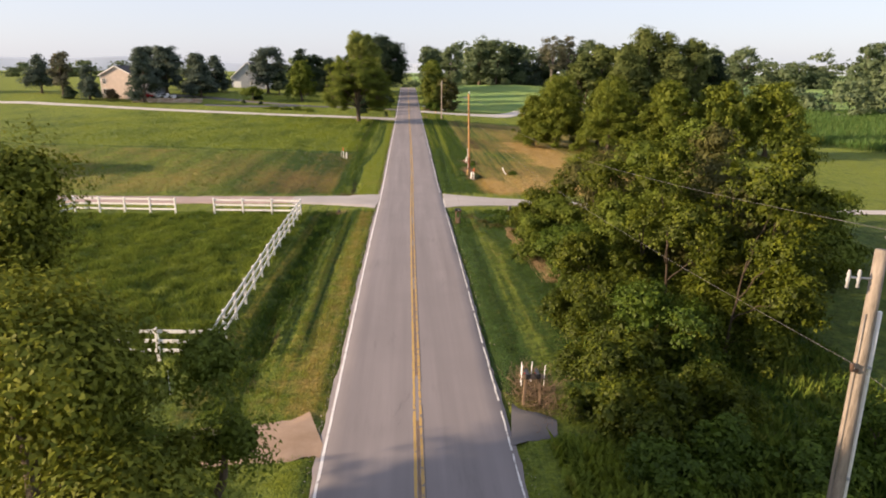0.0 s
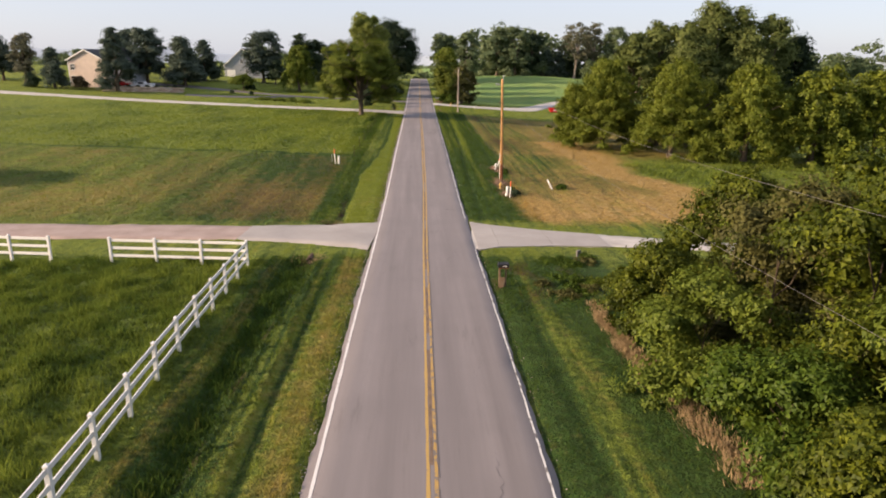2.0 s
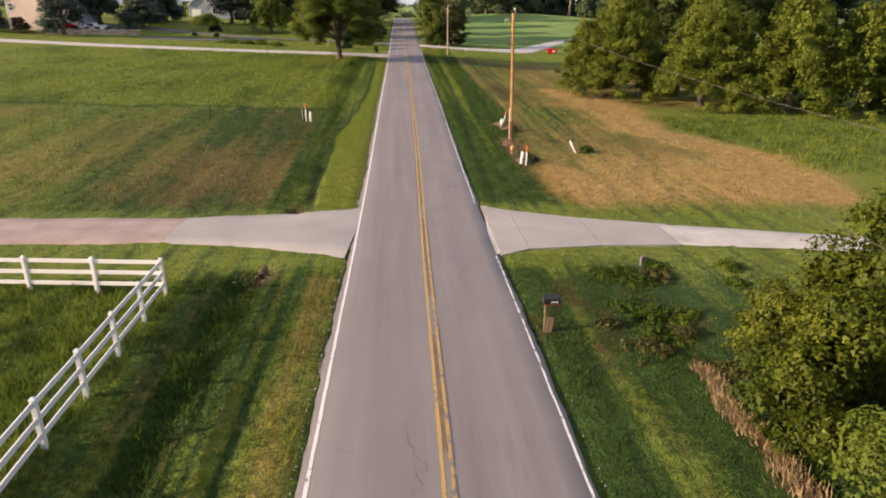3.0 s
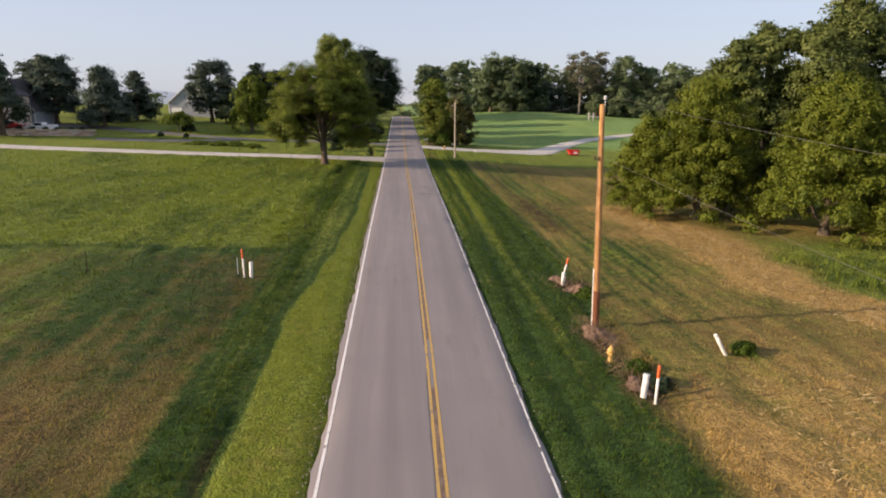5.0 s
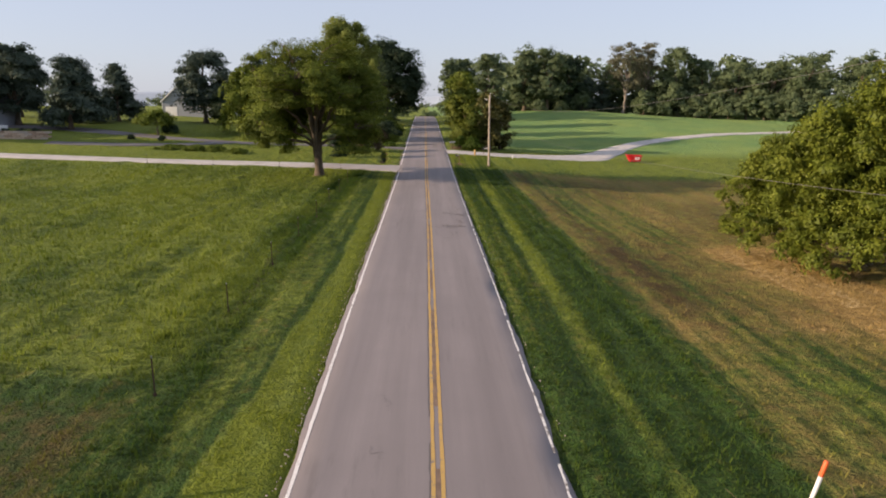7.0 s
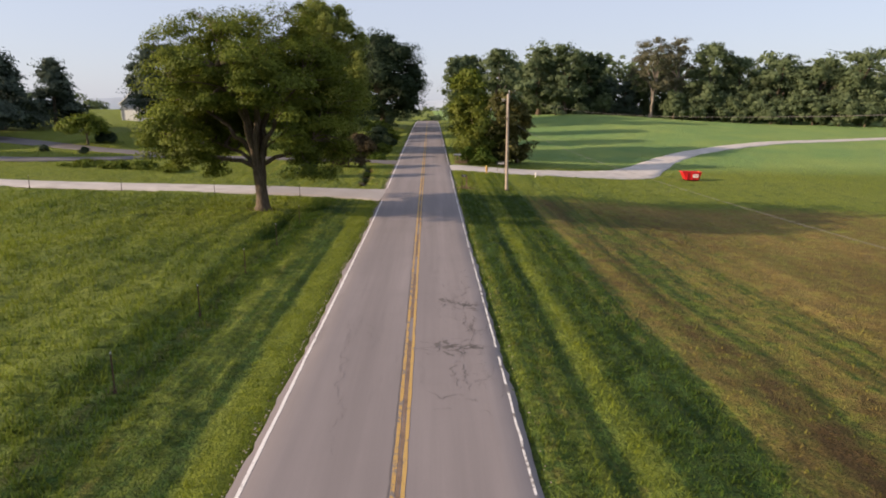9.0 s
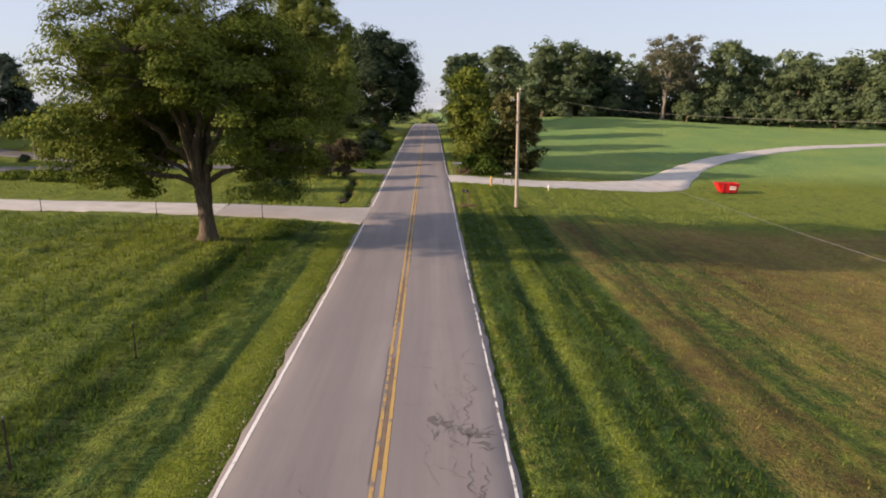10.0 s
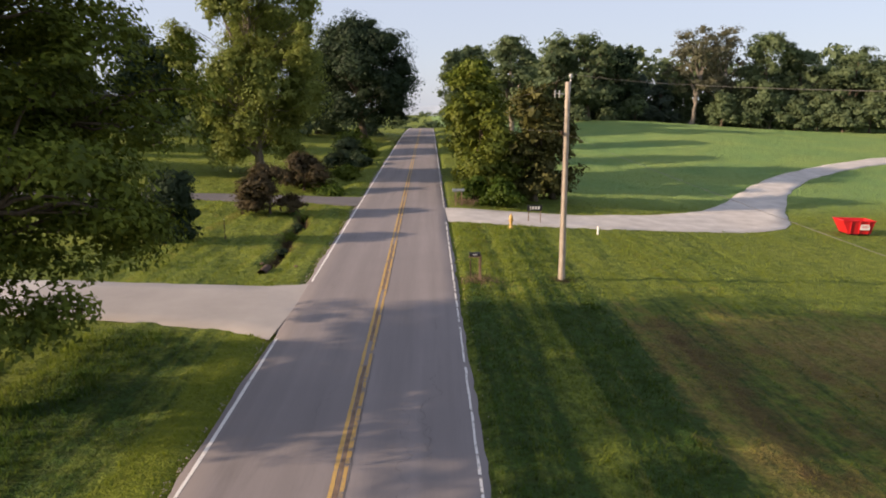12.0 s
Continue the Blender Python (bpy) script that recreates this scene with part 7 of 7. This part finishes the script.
def cut_hay():
    """Loose pale stalks left in rows on the dry field."""
    rng = np.random.default_rng(67)
    x, y = rng.uniform(11, 30, 5200), rng.uniform(73, 124, 5200)
    cov, _ = cover(x, y)
    row = 0.5 + 0.5 * np.sin((x - 0.12 * y) * 3.1 + 0.8 * np.sin(y * 0.21))
    ok = (cov[:, 0] - 0.55) * (0.20 + row ** 3) * 2.2 * (cov[:, 2] < 0.25) > rng.random(5200)
    x, y = np.repeat(x[ok], 5), np.repeat(y[ok], 5)
    x, y = x + rng.normal(0, 0.20, len(x)), y + rng.normal(0, 0.28, len(x))
    z = ground_z(x, y) + relief(x, y, cover(x, y)[1]) + rng.uniform(0.03, 0.12, len(x))
    a, ln = rng.uniform(0, 6.3, len(x)), rng.uniform(0.12, 0.42, len(x))
    d = np.stack([np.cos(a) * ln, np.sin(a) * ln, rng.uniform(-0.02, 0.08, len(x))], -1)
    c = np.stack([x, y, z], -1)
    side = np.stack([-np.sin(a), np.cos(a), 0.3 * np.ones(len(x))], -1) * 0.022
    v = np.stack([c - side, c + side, c + d], 1).reshape(-1, 3)
    tagged(part("cut_hay", np_mesh("cut_hay", v, np.arange(len(v)).reshape(-1, 3)), M["hay"]), "pale cut stalks in loose rows on the dry field", "hay", kind="stuff")


cut_hay()


def edge_gravel():
    """Loose stones along the broken edges of the asphalt."""
    rng = np.random.default_rng(61)
    n = 2400
    y = rng.uniform(12, 215, n)
    side = rng.random(n) < 0.85
    x = np.where(side, MID - 3.55 - np.abs(rng.normal(0, 0.10, n)), MID + 3.55 + np.abs(rng.normal(0, 0.10, n)))
    z = np.maximum(ground_z(x, y), road_z(y) - 0.04) + 0.01
    s = rng.uniform(0.010, 0.032, n)[:, None]
    c = np.stack([x, y, z], -1)
    off = np.array([(1, 0, 0), (0, 1, 0), (-1, 0, 0), (0, -1, 0), (0, 0, 0.8)])
    v = c[:, None, :] + off[None] * s[:, None, :] * rng.uniform(0.7, 1.3, (n, 5, 1))
    b = np.arange(n)[:, None] * 5
    f = np.concatenate([b + np.array([k, (k + 1) % 4, 4]) for k in range(4)])
    tagged(part("edge_gravel", np_mesh("edge_gravel", v.reshape(-1, 3), f), M["gravel"]), "loose pale stones along the road's edge", "gravel", kind="stuff")


edge_gravel()


def culvert(x, y, turn, label):
    ob = thing("culvert", x, y, gz(x, y) - 0.16, label, "culvert", turn=turn)
    ang = np.linspace(0, 2 * np.pi, 15)[:-1]
    v, f = tube([(0, -0.5, 0.12), (0, 0, 0.12), (0, 0.6, 0.12)], [0.20, 0.20, 0.20], 14, False)
    v2, f2 = tube([(0, -0.5, 0.12), (0, 0, 0.12), (0, 0.6, 0.12)], [0.175, 0.175, 0.175], 14, False)
    part("pipe", np_mesh("pipe", *joined([(v, f), (v2, f2[:, ::-1])]), smooth=True), M["rust"], ob)
    rng = np.random.default_rng(int(y))
    for k in range(7):
        bm = bmesh.new()
        bmesh.ops.create_icosphere(bm, subdivisions=2, radius=0.085)
        for vv in bm.verts:
            vv.co *= 1 + rng.normal(0, 0.10)
        bmesh.ops.transform(bm, matrix=Matrix.Translation((rng.normal(0, 0.4), -0.5 + rng.normal(0, 0.25), rng.uniform(0, 0.3))) @ Matrix.Diagonal((1.2, 1, 0.7, 1)), verts=bm.verts[:])
        part("stone", bm, M["brush"], ob)


culvert(-6.75, 61.9, 0, "rusty steel culvert mouth with stones under the drive")
culvert(-5.6, 172.6, 180, "rusty steel culvert mouth in the eroded ditch")


# ---- sign and dumpster ----
def sign_board():
    x, y = 9.7, 186.3
    ob = thing("sign_board", x, y, gz(x, y), "small black number board on two posts by the drive", "sign")
    for dx in (-0.42, 0.42):
        part("post", block(0.06, 0.06, 1.25, (dx, 0, 0.55), 0, 0.008), M["post_wood"], ob)
    panel = part("panel", block(1.05, 0.04, 0.42, (0, -0.05, 1.02), 0, 0.008), M["black"], ob)
    bars(ob, panel, (0, -0.074, 1.02), 0.20, ((-0.3, 0.06), (-0.12, 0.11), (0.08, 0.11), (0.28, 0.11)), M["white"])


sign_board()


def dumpster():
    x, y = 33.6, 188.2
    ob = thing("dumpster", x, y, gz(x, y) + 0.02, "red steel roll-off dumpster with a white label on the grass", "dumpster", turn=-4)
    ob.scale = (0.84, 0.84, 0.84)
    bm = bmesh.new()
    low, high = [], []
    for sx, sy in ((-1, -1), (1, -1), (1, 1), (-1, 1)):
        low.append(bm.verts.new((sx * (1.0 if sx > 0 else 0.85), sy * 0.78, 0.12)))
        high.append(bm.verts.new((sx * (1.28 if sx > 0 else 1.45), sy * 0.85, 1.30 if sx < 0 else 1.22)))
    bm.faces.new(low[::-1])
    for k in range(4):
        bm.faces.new((low[k], low[(k + 1) % 4], high[(k + 1) % 4], high[k]))
    bmesh.ops.recalc_face_normals(bm, faces=bm.faces[:])
    body = part("body", bm, M["red"], ob)
    sol = body.modifiers.new("walls", "SOLIDIFY")
    sol.thickness, sol.offset = 0.05, -1
    for sy in (-1, 1):
        part("top_rail", block(2.76, 0.09, 0.09, (-0.08, sy * 0.87, 1.26), 0, 0.015, (0, 1.7, 0)), M["red"], ob)
        for sx in (-0.75, 0.0, 0.75):
            part("side_rib", block(0.08, 0.07, 1.1, (sx, sy * 0.86, 0.70), 0, 0.01, (sy * -3.5, 0, 0)), M["red"], ob)
        part("skid", block(1.9, 0.12, 0.14, (0.05, sy * 0.55, 0.07), 0, 0.01), M["black"], ob)
    part("top_rail", block(0.09, 1.75, 0.09, (-1.44, 0, 1.30), 0, 0.015), M["red"], ob)
    part("top_rail", block(0.09, 1.75, 0.09, (1.28, 0, 1.22), 0, 0.015), M["red"], ob)
    tag = part("label_plate", block(0.80, 0.012, 0.46, (0.42, -0.905, 0.72), 0, 0.004, (-3.5, 0, 0)), M["white"], ob, "white label with red lettering")
    for k, (u, z, w) in enumerate(((0.0, 0.82, 0.55), (0.0, 0.70, 0.62), (0.0, 0.60, 0.4))):
        part("lettering", block(w, 0.006, 0.05, (0.42 + u, -0.915, z), 0), M["red"], tag)


dumpster()


# ---- houses ----
def window(parent, x, y, z, w, h, face):
    """A framed window on a wall facing -y ('y') or +x ('x')."""
    s = (lambda a, b, c: (a, b, c)) if face == "y" else (lambda a, b, c: (b, a, c))
    sgn = -1 if face == "y" else 1
    at = (lambda u, d, v: (x + u, y + sgn * d, z + v)) if face == "y" else (lambda u, d, v: (x + sgn * d, y + u, z + v))
    win = part("window", block(*s(w, 0.04, h), at(0, 0.02, 0)), M["glass"], parent)
    for u in (-w / 2, w / 2, 0):
        part("frame", block(*s(0.09 if u else 0.05, 0.08, h + 0.1), at(u, 0.04, 0), 0, 0.008), M["trim"], win)
    for v in (-h / 2, h / 2, 0):
        part("frame", block(*s(w + 0.12, 0.08, 0.10 if v else 0.05), at(0, 0.045, v), 0, 0.008), M["trim"], win)


def gable_house(name, x, y, w, d, wall_h, ridge_h, siding, label, turn=0.0):
    """A house with its gables at -y and +y, clapboard siding and a shingle roof."""
    ob = thing(name, x, y, gz(x, y) - 0.3, label, "house", turn=turn)
    bm = bmesh.new()
    prof = [(-w / 2, 0), (w / 2, 0), (w / 2, wall_h), (0, ridge_h), (-w / 2, wall_h)]
    a = [bm.verts.new((px, -d / 2, pz)) for px, pz in prof]
    b = [bm.verts.new((px, d / 2, pz)) for px, pz in prof]
    bm.faces.new(a)
    bm.faces.new(b[::-1])
    for k in range(5):
        bm.faces.new((a[k], b[k], b[(k + 1) % 5], a[(k + 1) % 5]))
    bmesh.ops.recalc_face_normals(bm, faces=bm.faces[:])
    part("wall", bm, M[siding], ob)
    for k in range(int(ridge_h / 0.28)):
        z = 0.4 + k * 0.28
        half = w / 2 if z < wall_h else w / 2 * (ridge_h - z) / (ridge_h - wall_h)
        if half > 0.2:
            part("clapboard", block(half * 2 - 0.02, 0.03, 0.26, (0, -d / 2 - 0.012, z), 0, 0, (4, 0, 0)), M[siding], ob)
    pitch = math.degrees(math.atan2(ridge_h - wall_h, w / 2))
    sl = math.hypot(w / 2, ridge_h - wall_h) + 0.5
    for sgn in (-1, 1):
        roof = part("roof", block(sl, d + 0.9, 0.14, (sgn * (w / 4 + 0.14), 0, (wall_h + ridge_h) / 2 + 0.03), 0, 0.02, (0, sgn * pitch, 0)), M["roof"], ob)
        part("fascia", block(sl, 0.06, 0.24, (sgn * (w / 4 + 0.14), -d / 2 - 0.47, (wall_h + ridge_h) / 2 - 0.06), 0, 0.01, (0, sgn * pitch, 0)), M["trim"], roof)
    for sx in (-1, 1):
        part("corner_trim", block(0.16, 0.16, wall_h, (sx * w / 2, -d / 2, wall_h / 2), 0, 0.01), M["trim"], ob)
    return ob


def houses():
    h = gable_house("house", -77.0, 189.6, 9.4, 10.0, 6.2, 8.5, "siding", "two-storey beige clapboard house with a dark roof", -10.0)
    for u, z in ((-3.7, 1.9), (-3.7, 4.6)):
        window(h, u, -5.02, z, 1.0, 1.4, "y")
    for u in (-2.6, 2.4):
        window(h, 4.71, u, 4.4, 1.0, 1.4, "x")
    wing = gable_house("garage", -76.5, 200.8, 8.6, 9.0, 3.0, 8.8, "grey_siding", "blue-grey house wing with a steep dark roof")
    part("garage_door", block(2.6, 0.06, 2.2, (-1.6, -4.55, 1.4), 0, 0.02), M["trim"], wing)
    part("garage_door", block(2.6, 0.06, 2.2, (1.6, -4.55, 1.4), 0, 0.02), M["trim"], wing)
    window(wing, 1.3, -4.52, 5.2, 1.0, 1.5, "y")
    window(wing, -1.3, -4.52, 5.2, 1.0, 1.5, "y")
    g = gable_house("house", -58.5, 257.0, 12.4, 12.0, 4.0, 9.4, "grey_siding", "grey two-storey farmhouse with white trim behind pines")
    part("garage_door", block(2.8, 0.06, 2.3, (-4.1, -6.05, 1.5), 0, 0.02), M["trim"], g)
    for u, z in ((-0.4, 5.4), (1.2, 2.1), (3.0, 2.1)):
        window(g, u, -6.02, z, 1.0, 1.5, "y")
    for u in (-3, 0, 3):
        window(g, 6.21, u, 2.2, 1.0, 1.4, "x")
    part("lean_to", block(4.6, 5.0, 3.4, (8.5, -1.0, 1.8), 0, 0.03), M["trim"], g)


houses()


def retaining_wall():
    """A low wall of stacked stones, each laid separately."""
    rng = np.random.default_rng(3)
    ob = thing("retaining_wall", -63.0, 182.0, gz(-63.0, 182.0), "low retaining wall of tan stacked stone below the drive", "wall")
    me_list = []
    for k in range(5):
        bm = block(0.92, 0.45, 0.29, (0, 0, 0), 0, 0.05)
        for v in bm.verts:
            v.co += Vector(rng.normal(0, 0.022, 3))
        me = bpy.data.meshes.new("stone")
        bm.to_mesh(me)
        bm.free()
        me.materials.append(M["stone"])
        me_list.append(me)
    for row in range(4):
        for k in range(17):
            u = k * 0.97 + 0.45 * (row % 2) - 9.0
            x, y = u, 0.31 * u
            o = part("stone", me_list[int(rng.integers(5))], None, ob)
            o.matrix_basis = pose(x, y + 0.07 * row, gz(-63 + x, 182.0 + y) - gz(-63, 182.0) + 0.10 + row * 0.30, 0, 0, rng.normal(17, 4))
    for k in range(8):
        x = -71.5 + k * 1.9
        tree("wall_shrub", x, 183.6 + 0.31 * (x + 63), 1.5, 0.9, "mound", "leaf_dark", "small dark shrub above the stone wall", 900, 0.16, 0.1, seed=900 + k, limbs=2, category="shrub", group="wall shrubs")


retaining_wall()


# ---- parked vehicles ----
def pickup(x, y, turn, paint, label, bed=True):
    ob = thing("pickup_truck" if bed else "car", x, y, gz(x, y) + 0.05, label, "truck" if bed else "car", turn=turn)
    body = block(5.4 if bed else 4.5, 1.85, 0.62, (0, 0, 0.78), 0, 0.10)
    part("body", body, M[paint], ob)
    cab = bmesh.new()
    prof = [(-0.9, 1.05), (1.35, 1.05), (0.75, 1.75), (-0.75, 1.78)] if bed else [(-1.8, 1.05), (1.3, 1.05), (0.5, 1.5), (-1.1, 1.52)]
    a = [cab.verts.new((px, -0.82 if pz < 1.2 else -0.68, pz)) for px, pz in prof]
    b = [cab.verts.new((px, 0.82 if pz < 1.2 else 0.68, pz)) for px, pz in prof]
    cab.faces.new(a)
    cab.faces.new(b[::-1])
    for k in range(4):
        cab.faces.new((a[k], b[k], b[(k + 1) % 4], a[(k + 1) % 4]))
    bmesh.ops.recalc_face_normals(cab, faces=cab.faces[:])
    part("cab", cab, M[paint], ob)
    for sy in (-1, 1):
        part("side_window", block(1.35, 0.02, 0.42, (0.05 if bed else -0.3, sy * 0.765, 1.42), 0, 0.005, (sy * 11, 0, 0)), M["glass"], ob)
        for wx in (-1.6, 1.65) if bed else (-1.35, 1.4):
            bm = bmesh.new()
            bmesh.ops.create_cone(bm, cap_ends=True, segments=20, radius1=0.38, radius2=0.38, depth=0.24)
            bmesh.ops.transform(bm, matrix=Matrix.Translation((wx, sy * 0.83, 0.38)) @ Matrix.Rotation(math.pi / 2, 4, "X"), verts=bm.verts[:])
            wheel = part("wheel", bm, M["tyre"], ob)
            rim = bmesh.new()
            bmesh.ops.create_cone(rim, cap_ends=True, segments=16, radius1=0.22, radius2=0.20, depth=0.26)
            bmesh.ops.transform(rim, matrix=Matrix.Translation((wx, sy * 0.835, 0.38)) @ Matrix.Rotation(math.pi / 2, 4, "X"), verts=rim.verts[:])
            part("rim", rim, M["steel"], wheel)
        part("headlight", block(0.06, 0.32, 0.18, (2.69 if bed else 2.24, sy * 0.68, 0.90), 0, 0.02), M["trim"], ob)
    part("bumper", block(0.16, 1.8, 0.2, (2.72 if bed else 2.27, 0, 0.58), 0, 0.03), M["steel"], ob)
    if bed:
        for sy in (-1, 1):
            part("bed_side", block(1.75, 0.10, 0.34, (-1.78, sy * 0.86, 1.18), 0, 0.03), M[paint], ob)
        part("tailgate", block(0.10, 1.8, 0.34, (-2.65, 0, 1.18), 0, 0.03), M[paint], ob)


pickup(-66.2, 186.4, 176, "car_white", "white pickup truck parked on the drive")
pickup(-71.6, 186.8, 6, "car_red", "red car parked beside the house", False)
